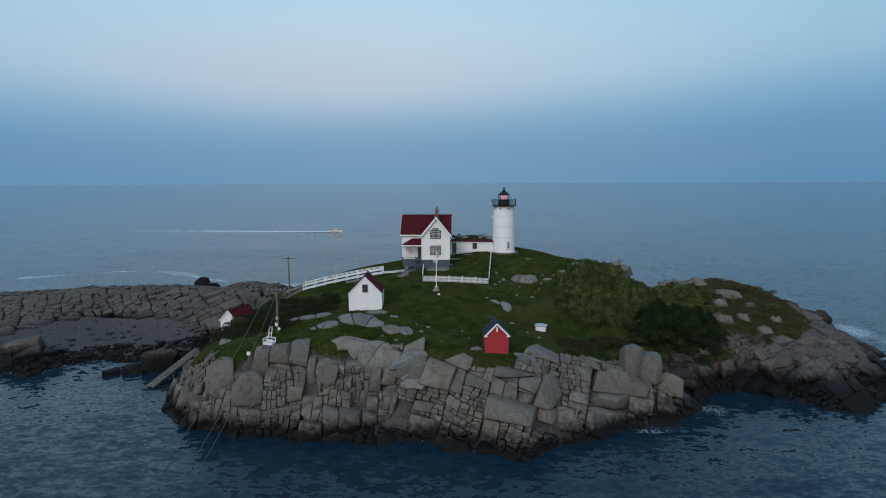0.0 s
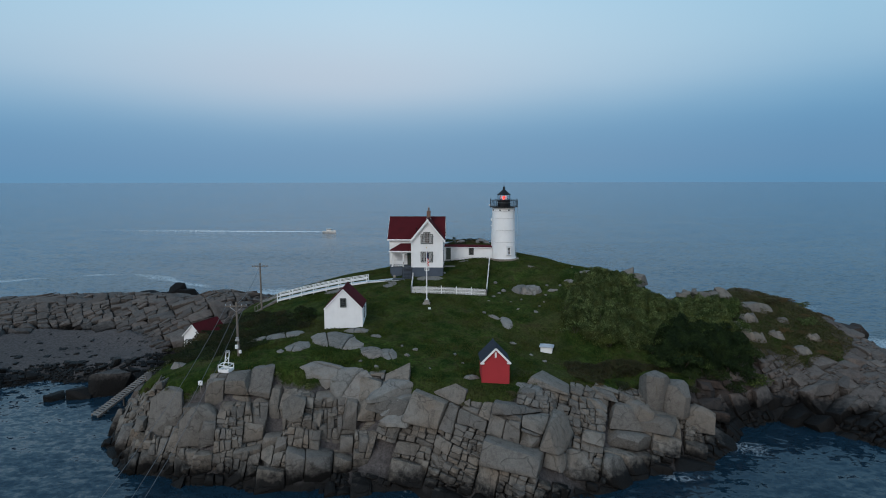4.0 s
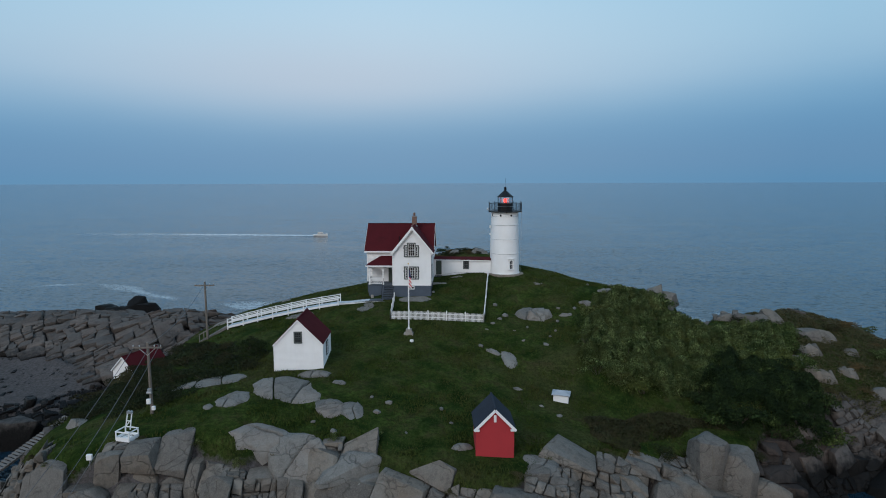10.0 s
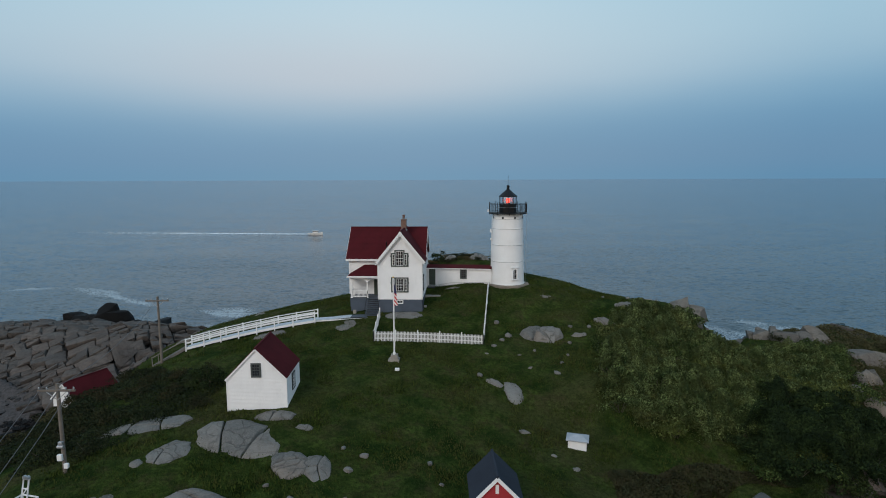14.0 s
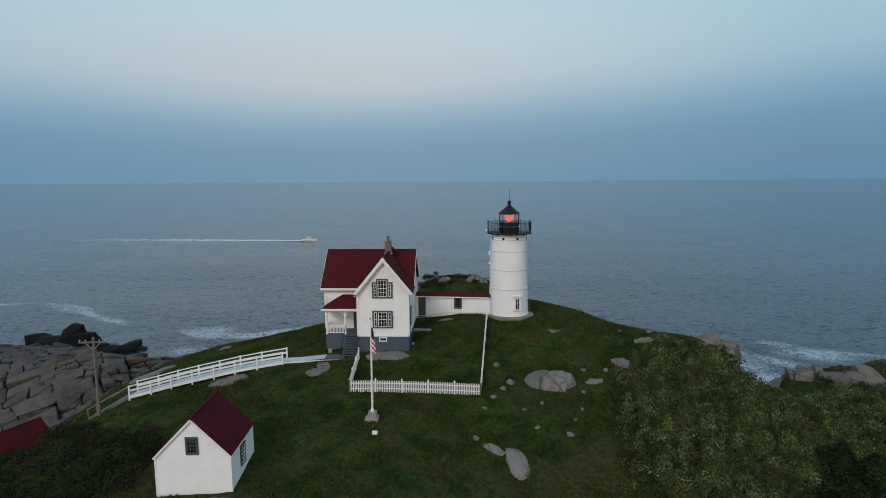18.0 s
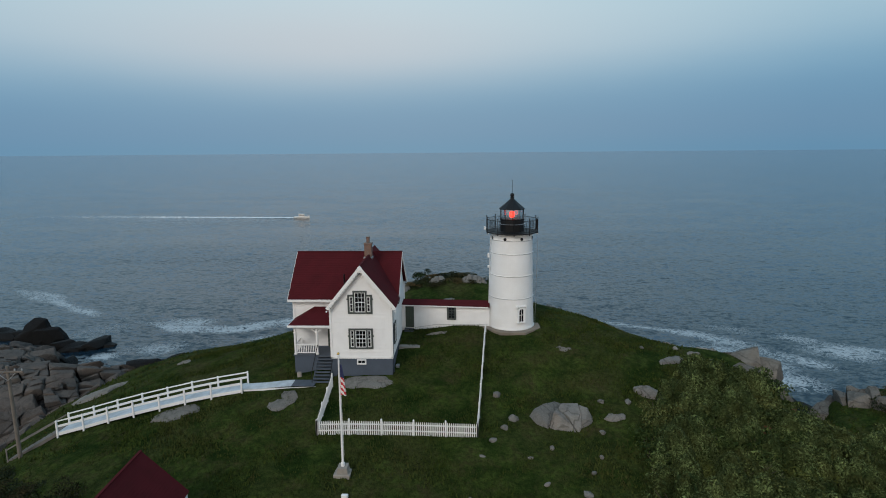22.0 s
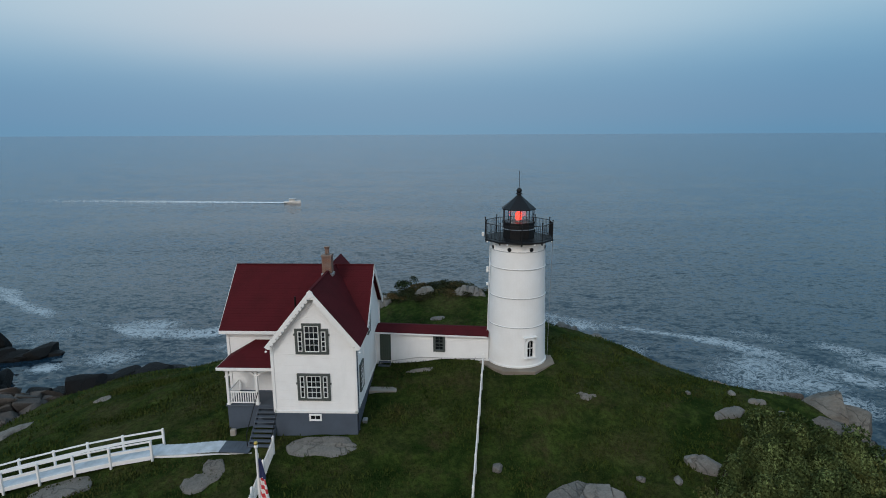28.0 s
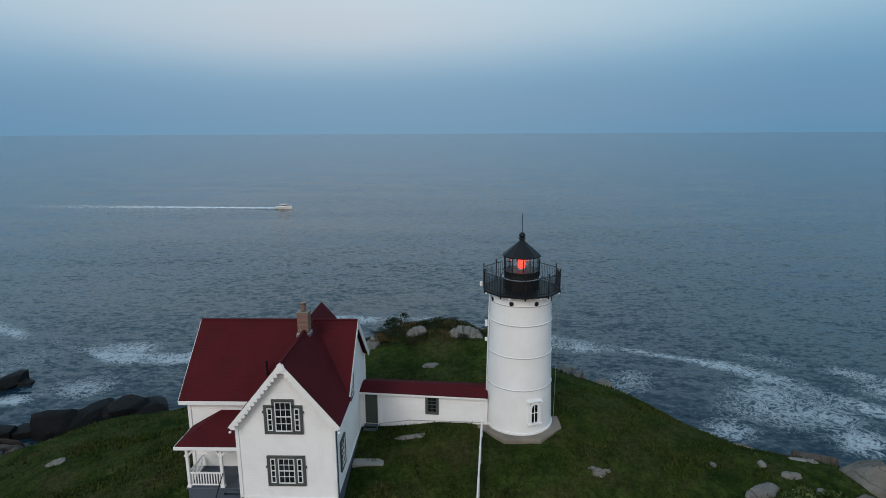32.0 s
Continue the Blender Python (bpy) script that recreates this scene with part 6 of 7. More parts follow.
def outcrop(x, y, w, l, h, turn, seed, n=1, mat=GREYSTONE, label="low whale-backed pale granite outcrop in the turf"):
    """A whale-backed granite outcrop that rises out of the turf, split by joints into n pieces."""
    rnd = random.Random(seed)
    z = settle(x, y)
    ob = thing("outcrop", (x, y, z), label, "rock", "granite outcrops", turn=turn)
    ca, sa = math.cos(math.radians(turn)), math.sin(math.radians(turn))
    seeds = [(rnd.uniform(-0.5, 0.5) * w * 0.75, rnd.uniform(-0.5, 0.5) * l * 0.75) for _ in range(n)]
    m = 15
    reach = [rnd.uniform(0.78, 1.14) for _ in range(m)]
    ring = [(0.5 * w * math.cos(2 * math.pi * k / m) * reach[k], 0.5 * l * math.sin(2 * math.pi * k / m) * reach[k]) for k in range(m)]
    lean = (rnd.uniform(-0.25, 0.25), rnd.uniform(-0.35, 0.05))
    for i, p in enumerate(seeds):
        poly = list(ring)
        for j, q in enumerate(seeds):
            if j != i:
                poly = clip_cell(poly, ((p[0] + q[0]) / 2, (p[1] + q[1]) / 2), (q[0] - p[0], q[1] - p[1]))
        if len(poly) < 3:
            continue
        cx, cy = sum(a for a, _ in poly) / len(poly), sum(b for _, b in poly) / len(poly)
        side = []
        for a, b in zip(poly, poly[1:] + poly[:1]):
            cut = max(1, min(5, int(math.hypot(b[0] - a[0], b[1] - a[1]) / 0.5)))
            side += [(a[0] + (b[0] - a[0]) * t / cut, a[1] + (b[1] - a[1]) * t / cut) for t in range(cut)]
        size = 0.5 * math.sqrt(w * l / n)
        lift = h * rnd.uniform(-0.12, 0.12)
        wob = Vector((rnd.uniform(0, 99), rnd.uniform(0, 99), 0))
        v = []
        rings = [(0.985, -0.9), (0.97, -0.12), (0.93, -0.035), (0.82, 0.0), (0.6, 0.0), (0.3, 0.0)]
        for s, drop in rings:
            for a, b in side:
                ex, ey = a - cx, b - cy
                far = max(0.05, math.hypot(ex, ey))
                k = s - 0.02 / far
                v.append([cx + ex * k, cy + ey * k, drop * min(1.0, size)])
        v.append([cx, cy, 0.0])
        g = land(np.array([[x + ca * a - sa * b, y + sa * a + ca * b] for a, b, _ in v]))[0]
        out = []
        for (a, b, d), gz in zip(v, g):
            rho = min(1.0, (2 * a / w) ** 2 + (2 * b / l) ** 2)
            dome = h * (1 - rho) ** 0.6 + (lean[0] * a + lean[1] * b) * h * 0.4 * (1 - rho)
            nz = noise.noise(Vector((a, b, 0)) * (0.9 / size) + wob) * 0.14 * size + noise.noise(Vector((a, b, 0)) * 2.6 + wob) * 0.09
            out.append((a + 0.06 * noise.noise(Vector((a, b, 3)) * 3), b + 0.06 * noise.noise(Vector((b, a, 7)) * 3), max(gz, -0.3) - z - 0.04 + 0.75 * dome + lift + d + nz))
        k = len(side)
        f = [(r * k + t, r * k + (t + 1) % k, (r + 1) * k + (t + 1) % k, (r + 1) * k + t) for r in range(len(rings) - 1) for t in range(k)]
        f += [((len(rings) - 1) * k + t, (len(rings) - 1) * k + (t + 1) % k, len(rings) * k) for t in range(k)]
        me = bpy.data.meshes.new("rock")
        me.from_pydata(out, [], f)
        crisp(me)
        part("rock", me, mat, ob)
    return ob


# x, y, width, length, height, turn, pieces
OUTCROPS = [(-20.6, 79.4, 7.6, 2.8, 0.45, 10, 4), (-16.6, 75.2, 3.2, 2.8, 0.4, 30, 3), (-12.5, 77.2, 8.0, 4.4, 0.6, -16, 3), (-7.9, 74.6, 3.2, 2.6, 0.5, -30, 3), (-5.9, 74.4, 2.2, 3.4, 0.45, 20, 3),
            (-10.6, 80.2, 3.4, 1.5, 0.45, 5, 2), (-8.0, 78.8, 1.5, 0.8, 0.3, 0, 1), (8.5, 87.0, 1.9, 3.4, 0.4, 14, 1), (6.9, 88.0, 2.0, 1.0, 0.25, -25, 1), (-18.4, 74.0, 1.3, 1.0, 0.3, 0, 1)]
OUTCROPS2 = [(12.4, 97.0, 4.4, 2.6, 1.15, 5, 4), (8.8, 96.7, 0.9, 0.7, 0.3, 0, 1), (8.1, 95.6, 0.7, 0.5, 0.25, 0, 1), (16.3, 96.8, 1.9, 0.9, 0.45, 10, 2), (19.5, 99.5, 2.8, 1.2, 0.5, -25, 3),
             (22.7, 103.9, 3.0, 1.0, 0.3, 25, 2), (31.3, 105.6, 5.2, 3.4, 1.7, -25, 3), (29.6, 103.3, 4.0, 1.6, 0.8, -15, 2), (-17.3, 98.0, 4.4, 2.4, 0.3, 12, 1), (-8.8, 98.2, 2.4, 3.0, 0.2, 5, 1)]
OUTCROPS3 = [(-2.6, 100.2, 5.0, 1.9, 0.3, 3, 2), (-31.0, 109.5, 5.0, 3.0, 0.4, 25, 2), (-23, 111.0, 1.8, 1.2, 0.25, 0, 1), (13.8, 104.4, 1.8, 0.9, 0.15, -8, 1), (11.1, 79.8, 0.7, 0.5, 0.3, 0, 1),
             (12.5, 78.3, 0.7, 0.6, 0.35, 0, 1), (9.0, 82.2, 1.0, 0.5, 0.2, 0, 1), (9.4, 69.0, 3.6, 2.4, 0.3, -35, 2), (3.6, 70.4, 1.9, 1.1, 0.5, 10, 1), (-30.9, 75.6, 2.0, 1.5, 0.8, 0, 1)]
OUTCROPS4 = [(-12.4, 70.3, 5.6, 2.8, 0.6, -12, 2), (-9.0, 69.0, 5.2, 3.2, 0.7, -20, 2), (-4.4, 67.6, 5.0, 4.2, 0.9, -35, 3), (-2.0, 121.0, 2.4, 1.6, 1.0, 10, 4), (6.4, 120.9, 3.0, 1.5, 0.95, 0, 7), (2.2, 121.6, 1.8, 1.2, 0.8, 0, 3),
             (3.6, 117.0, 1.7, 0.8, 0.2, 5, 1), (15.6, 120.6, 2.8, 2.0, 1.3, -20, 5), (18.6, 119.6, 3.4, 1.6, 1.0, -15, 5), (38.9, 105.6, 5.4, 3.4, 1.2, -15, 5), (43.0, 103.6, 6.0, 3.2, 1.4, 0, 3), (2.9, 107.4, 2.4, 0.6, 0.12, 3, 1)]
OUTCROPS5 = [(41.4, 92.2, 2.4, 1.6, 1.0, 0, 2), (44.4, 94.2, 3.2, 2.0, 1.4, 20, 3), (43.2, 90.2, 3.2, 1.8, 1.1, -10, 3), (46.8, 91.2, 2.2, 1.5, 1.0, 0, 2), (47.2, 98.8, 5.4, 2.6, 1.3, -8, 2), (50.0, 95.6, 1.8, 1.3, 0.9, 0, 1),
             (24.5, 109.5, 1.6, 0.7, 0.3, -15, 1), (27.2, 107.6, 2.2, 0.9, 0.35, 0, 2), (25.2, 105.4, 1.2, 0.7, 0.3, 0, 1), (52.6, 92.2, 2.2, 1.5, 1.0, 10, 2), (49.0, 88.6, 2.6, 1.6, 1.0, 0, 2)]
for k, row in enumerate(OUTCROPS + OUTCROPS2 + OUTCROPS3 + OUTCROPS4 + OUTCROPS5):
    x, y, w, l, h, turn, n = row
    if h < 0.75:
        outcrop(x, y, w, l, h, turn, 300 + k, n)


def stack(x, y, w, l, h, turn, seed, n, mat, label):
    """Angular blocks heaped on one another, standing in the water or on the shore."""
    rnd = random.Random(seed)
    z = settle(x, y)
    ob = thing("rock_stack", (x, y, z), label, "rock", "sea stacks", turn=turn)
    for i in range(n):
        u = (i + 0.5) / n - 0.5
        a, b, c = (w / n ** 0.7, l * rnd.uniform(0.6, 1.0), h * (rnd.uniform(0.5, 1.0) if i else 1.0))
        o = Vector((u * w * 0.9, rnd.uniform(-0.2, 0.2) * l, 0.0))
        k = [Vector((sx, sy, sz)) for sx in (-1, 1) for sy in (-1, 1) for sz in (-1, 1)]
        faces = [[k[m] for m in f] for f in ((0, 1, 3, 2), (4, 6, 7, 5), (0, 4, 5, 1), (2, 3, 7, 6), (0, 2, 6, 4), (1, 5, 7, 3))]
        for _ in range(9):
            d = Vector((rnd.uniform(-1, 1), rnd.uniform(-1, 1), rnd.uniform(-0.3, 1))).normalized()
            faces = clip_solid(faces, d * rnd.uniform(0.85, 1.15), d)
        faces = [[Vector((v.x * a * 0.62, v.y * b * 0.6, (v.z + 0.3) * c / 1.3)) + o for v in f] for f in faces]
        v, f = worn_solid(faces, 0.5 * min(a, b, c), rnd, 0.14, 0.08)
        me = bpy.data.meshes.new("rock")
        me.from_pydata(v, [], f)
        crisp(me)
        part("rock", me, mat, ob)
    return ob


def tor(x, y, w, l, h, turn, seed, n, mat=GREYSTONE):
    """Joint-bounded slabs side by side, standing well out of the turf."""
    rnd = random.Random(seed)
    z = settle(x, y)
    ob = thing("boulder_group", (x, y, z), "pale grey jointed granite slabs standing out of the turf", "rock", "granite outcrops", turn=turn)
    ca, sa = math.cos(math.radians(turn)), math.sin(math.radians(turn))
    p = [Vector((sx * w / 2, sy * l / 2, sz)) for sx in (-1, 1) for sy in (-1, 1) for sz in (-0.8, h)]
    cells = [[[p[m] for m in f] for f in BOX_FACES]]
    while len(cells) < n:
        cells.sort(key=lambda c: -max(v.x for f in c for v in f) + min(v.x for f in c for v in f))
        c = cells.pop(0)
        pts = [v for f in c for v in f]
        o = sum(pts, Vector()) / len(pts) + Vector((rnd.uniform(-0.1, 0.1) * w, rnd.uniform(-0.1, 0.1) * l, 0))
        d = Vector((1, rnd.uniform(-0.7, 0.7), rnd.uniform(-0.3, 0.3))).normalized()
        cells += [c for c in (clip_solid(c, o, d), clip_solid(c, o, -d)) if c]
    for c in cells:
        pts = [v for f in c for v in f]
        o = sum(pts, Vector()) / len(pts)
        c = [[v.lerp(o, 0.025) for v in f] for f in c]
        # the outline and the weathered back
        for k in range(11):
            a = 2 * math.pi * k / 11 + rnd.uniform(-0.2, 0.2)
            d = Vector((math.cos(a) / w, math.sin(a) / l, 0.0)).normalized()
            e = Vector((math.cos(a) * w / 2, math.sin(a) * l / 2, 0)) * rnd.uniform(0.82, 1.0)
            c = clip_solid(c, e, d + Vector((0, 0, rnd.uniform(0.2, 0.9)))) if c else None
        for _ in range(3):
            d = Vector((rnd.uniform(-0.45, 0.45), rnd.uniform(-0.6, 0.25), 1)).normalized()
            c = clip_solid(c, Vector((o.x, o.y, h * rnd.uniform(0.55, 0.95))), d) if c else None
        if not c or len(c) < 4:
            continue
        gz = settle(x + ca * o.x - sa * o.y, y + sa * o.x + ca * o.y) - z
        v, f = worn_solid([[q + Vector((0, 0, gz - 0.05)) for q in g] for g in c], 0.5 * min(w / n ** 0.5, l, 2 * h), rnd, 0.10, 0.05)
        me = bpy.data.meshes.new("rock")
        me.from_pydata(v, [], f)
        crisp(me)
        part("rock", me, mat, ob)
    return ob


for k, (x, y, w, l, h, turn, n) in enumerate(OUTCROPS + OUTCROPS2 + OUTCROPS3 + OUTCROPS4 + OUTCROPS5):
    if h >= 0.75:
        tor(x, y, w * 1.1, l * 1.15, h, turn, 400 + k, n, GRANITE if x > 28 else GREYSTONE)

# the big boulder in the inlet, the dark stacks off the western ledge, the split block by the cove
for x, y, w, l, h, turn, n in [(-47.0, 87.5, 4.6, 4.0, 3.4, 20, 1), (-50.3, 85.8, 2.6, 2.2, 1.5, 0, 1), (-53.5, 84.6, 2.0, 1.6, 1.0, 40, 1)]:
    stack(x, y, w, l, h, turn, int(900 + x * 3 + y), n, BROWNSTONE, "brown-grey boulder at the water of the inlet")
for x, y, w, l, h, turn, n in [(-67.8, 150.5, 6.0, 4.0, 4.2, 10, 2), (-74.0, 152.0, 10.0, 3.4, 1.9, 0, 5), (-38.0, 138.5, 13.0, 4.4, 2.4, 32, 6), (-46.0, 135.0, 5.5, 3.0, 1.3, 10, 3), (-59.0, 147.5, 9.0, 3.5, 1.7, 10, 5)]:
    stack(x, y, w, l, h, turn, int(900 + x * 3 + y), n, WEEDROCK, "weed-black rocks standing in the surf")
for x, y, w, l, h, turn, n in [(25.2, 73.6, 4.4, 3.6, 3.4, -15, 2), (28.8, 73.6, 3.2, 2.2, 1.8, -20, 1), (22.4, 70.4, 4.6, 2.6, 2.0, -30, 2)]:
    stack(x, y, w, l, h, turn, int(900 + x * 3 + y), n, GRANITE, "large split tan granite block beside the cove")
stack(70.0, 110.5, 6.0, 4.0, 2.6, 20, 77, 3, COVESTONE, "dark hump of rock at the tip of the point")
stack(47.5, 127.0, 3.6, 1.6, 1.2, -20, 78, 2, BROWNSTONE, "brown-grey boulder in the surf")


# ---- shrubs and grass ----
def leaves(n, rx, ry, rz, size, seed, lumps=13):
    """A crown of n small leaves gathered in uneven lumps."""
    r = np.random.RandomState(seed)
    cen = np.stack([r.uniform(-0.75, 0.75, lumps) * rx, r.uniform(-0.75, 0.75, lumps) * ry, r.uniform(0.3, 0.8, lumps) * rz], 1)
    rad = r.uniform(0.28, 0.5, lumps)
    k = r.randint(0, lumps, n)
    d = r.normal(size=(n, 3))
    d /= np.linalg.norm(d, axis=1)[:, None]
    d[:, 2] = np.abs(d[:, 2]) * 0.8 - 0.2
    s = r.uniform(0.6, 1.08, n)[:, None]
    c = cen[k] + d * s * rad[k][:, None] * np.array([rx, ry, rz * 0.8])
    c[:, 2] = np.maximum(c[:, 2], 0.03)
    nrm = d + r.normal(size=(n, 3)) * 0.55
    nrm /= np.linalg.norm(nrm, axis=1)[:, None]
    u = np.cross(nrm, r.normal(size=(n, 3)))
    u /= np.linalg.norm(u, axis=1)[:, None]
    w = np.cross(nrm, u)
    z = size * r.uniform(0.6, 1.4, n)[:, None]
    v = np.stack([c - u * z, c - w * z * 0.45, c + u * z, c + w * z * 0.45], 1).reshape(-1, 3)
    return soup("crown", v, np.arange(4 * n).reshape(n, 4), 4)


def shrub_kind(mat, rx, ry, rz, n, size, seed, label):
    ob = thing("shrub", (0, 0, -50), label, "shrub", "shrubs")
    st = Mesh()
    rnd = random.Random(seed)
    for _ in range(6):
        st.rod((rnd.uniform(-0.1, 0.1), rnd.uniform(-0.1, 0.1), -0.3), (rnd.uniform(-0.6, 0.6) * rx, rnd.uniform(-0.6, 0.6) * ry, rz * 0.65), 0.03, 5, 0.01)
    part("woody_base", st, STEM, ob)
    part("crown", leaves(n, rx, ry, rz, size, seed), mat, ob)
    return ob


def plant(kinds, box, radius, keep, tries, seed, sizes=(0.8, 1.25)):
    rnd = random.Random(seed)
    used = set()
    pts = scatter(box, radius, keep, tries, seed)
    for x, y in pts[:150]:
        k = rnd.choices(range(len(kinds)), [w for _, w in kinds])[0]
        src = kinds[k][0]
        s = rnd.uniform(*sizes)
        m = pose(x, y, height(x, y) - 0.08, rnd.uniform(-6, 6), rnd.uniform(-6, 6), rnd.uniform(0, 360))
        ob = copy_thing(src, m @ Matrix.Diagonal((s, s, s * rnd.uniform(0.85, 1.2), 1)))
    return len(pts)


def inside(p, poly):
    return shore_distance(p, poly) > 0


olive = shrub_kind(LEAF_OLIVE, 1.8, 1.7, 1.75, 1300, 0.10, 1, "dense olive-green leafy shrub on the slope")
green = shrub_kind(LEAF_GREEN, 1.7, 1.8, 1.65, 1300, 0.10, 2, "dense mid-green leafy shrub on the slope")
ruddy = shrub_kind(LEAF_RED, 0.8, 0.8, 1.1, 380, 0.09, 3, "reddish-brown autumn shrub among green ones")
dark = shrub_kind(LEAF_DARK, 1.7, 1.6, 2.3, 1500, 0.11, 4, "dark green vine-covered shrub above the cove")
scrub = shrub_kind(LEAF_SCRUB, 1.6, 1.6, 0.85, 1100, 0.08, 5, "low dark scrub on the western slope")
heath = shrub_kind(LEAF_BROWN, 1.5, 1.5, 0.65, 900, 0.08, 6, "low brownish heath scrub")
BUSHES = [(16.4, 85.5), (16.6, 89.3), (17.6, 93.5), (18.2, 96.6), (21.2, 100.2), (25.0, 101.8), (28.5, 102.2), (31.2, 100.4), (34, 97), (38, 98.8), (42, 98.4), (41.2, 93), (40, 89.3), (36.6, 88.2), (33, 89.3), (30.5, 86.5), (27.3, 83), (22.7, 81.7), (19.2, 83.3)]
DARKS = [(27.1, 83.1), (30.6, 87), (33, 89.9), (36.6, 89), (41, 87.6), (40.4, 83.5), (38.6, 81), (32.6, 80), (26, 79.4)]
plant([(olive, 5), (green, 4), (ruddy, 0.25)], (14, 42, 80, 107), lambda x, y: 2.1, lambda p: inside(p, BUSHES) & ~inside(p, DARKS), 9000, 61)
plant([(dark, 5), (green, 0.5)], (25, 40, 79, 89), lambda x, y: 1.7, lambda p: inside(p, DARKS), 1500, 62)
SCRUB = [(-37.5, 81), (-31, 76.5), (-26.5, 74.5), (-22, 76.5), (-17.6, 82.5), (-17.2, 86.5), (-22, 90.5), (-29, 95), (-36, 94.6), (-39, 92)]
plant([(scrub, 5), (dark, 0.5), (heath, 0.8)], (-38, -16, 74, 94), lambda x, y: 2.8, lambda p: inside(p, SCRUB), 2500, 63)
MOOR = [(42, 98), (40, 103), (44, 108), (50, 113), (59, 104), (60, 94), (53, 87), (45, 85.5), (41.5, 87.5)]
plant([(heath, 4), (scrub, 2), (olive, 1)], (39, 61, 85, 114), lambda x, y: 3.4, lambda p: inside(p, MOOR), 2500, 64, (0.6, 1.0))
for x, y, s in ((-40.8, 93.2, 1.3), (-39.4, 93.2, 1.5), (-37.9, 93.0, 1.5), (-36.4, 94.2, 1.3)):
    copy_thing(scrub, pose(x, y, height(x, y) - 0.05, 0, 0, 40 * x) @ Matrix.Diagonal((s * 0.8, s * 0.7, s * 1.2, 1)))
CREST = [(-3.5, 121), (1, 120), (9, 120.5), (13, 124), (8, 127.5), (-1, 127)]
plant([(scrub, 3), (dark, 1), (heath, 3)], (-5, 14, 119, 129), lambda x, y: 1.6, lambda p: inside(p, CREST), 900, 65, (0.55, 0.8))
plant([(heath, 2), (olive, 1)], (-36, 24, 64, 76), lambda x, y: 2.0, lambda p: (lambda q: (q[1] > 0.15) & (q[1] < 0.75))(land(p)), 700, 66, (0.25, 0.5))
plant([(scrub, 2), (dark, 1)], (20, 30, 74, 81), lambda x, y: 1.4, lambda p: (lambda q: (q[1] > 0.1) & (q[1] < 0.9))(land(p)), 700, 67, (0.4, 0.8))


def thicket(name, label, mat, poly, n, tall, spread, size, seed, rim=1.2):
    """One close canopy of leaves: many low domes run into one another, thinning out over its edge."""
    r = np.random.RandomState(seed)
    q = np.array(poly, float)
    lo, hi = q.min(0) - 1, q.max(0) + 1
    dome = r.uniform(lo, hi, (int((hi - lo).prod() / (spread * spread)), 2))
    top = r.uniform(0.3, 1.2, len(dome)) * tall
    wide = r.uniform(0.8, 1.5, len(dome)) * spread
    p = r.uniform(lo, hi, (3 * n, 2))
    edge = shore_distance(p, poly) + 0.7 * waves(p, 0.9, seed)
    p, edge = p[edge > 0][:n], edge[edge > 0][:n]
    m = len(p)
    z, slope = np.zeros(m), np.zeros((m, 2))
    for (x, y), t, w in zip(dome, top, wide):
        dx = p - (x, y)
        zz = t * (1 - (dx ** 2).sum(1) / (w * w))
        up = zz > z
        z = np.where(up, zz, z)
        slope = np.where(up[:, None], dx * (2 * t / (w * w)), slope)
    z = z * smooth(edge, -0.2, rim)
    depth = r.uniform(0, 1, m) ** 1.3 * np.minimum(z, 0.7)
    c = np.column_stack([p, land(p)[0] + np.maximum(z - depth, 0.03)])
    nrm = np.column_stack([slope, np.full(m, 0.9)]) + r.normal(size=(m, 3)) * 0.55
    nrm /= np.linalg.norm(nrm, axis=1)[:, None]
    u = np.cross(nrm, r.normal(size=(m, 3)))
    u /= np.linalg.norm(u, axis=1)[:, None]
    w = np.cross(nrm, u)
    s = size * r.uniform(0.6, 1.4, m)[:, None]
    v = np.stack([c - u * s, c - w * s * 0.45, c + u * s, c + w * s * 0.45], 1).reshape(-1, 3)
    return solo(name, soup(name, v, np.arange(4 * m).reshape(m, 4), 4), mat, label, "shrubs", kind="stuff")


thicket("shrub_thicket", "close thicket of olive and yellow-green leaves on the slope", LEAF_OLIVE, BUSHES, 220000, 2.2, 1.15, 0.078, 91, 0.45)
thicket("vine_thicket", "dark green leafy thicket above the cove", LEAF_DARK, DARKS, 60000, 3.3, 1.9, 0.085, 92, 1.0)
BANK = [(15.2, 77.6), (19, 78.6), (24.5, 80.2), (30, 81), (30, 79.4), (23.5, 77.8), (19, 75.4), (16.2, 72.6), (15, 74)]
thicket("bank_scrub", "brown and dark green scrub along the bank above the cove", LEAF_SCRUB, BANK, 26000, 0.8, 1.0, 0.085, 96, 0.6)
YELLOW = [(35.5, 95), (38, 99), (41, 101.6), (45.5, 101), (46, 97.4), (43, 95.6), (40.6, 91.4), (37.4, 91.6)]
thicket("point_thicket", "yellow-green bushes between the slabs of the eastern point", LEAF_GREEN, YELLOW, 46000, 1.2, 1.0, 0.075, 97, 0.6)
thicket("slope_scrub", "dark low scrub on the western slope", LEAF_SCRUB, SCRUB, 30000, 0.7, 1.3, 0.10, 93)
thicket("crest_scrub", "low dark scrub and heath on the crest behind the covered way", LEAF_SCRUB, CREST, 12000, 0.6, 1.1, 0.085, 95)
thicket("moor_heath", "brown-green heath between the rocks of the moor", LEAF_BROWN, MOOR, 34000, 0.5, 1.4, 0.11, 94)


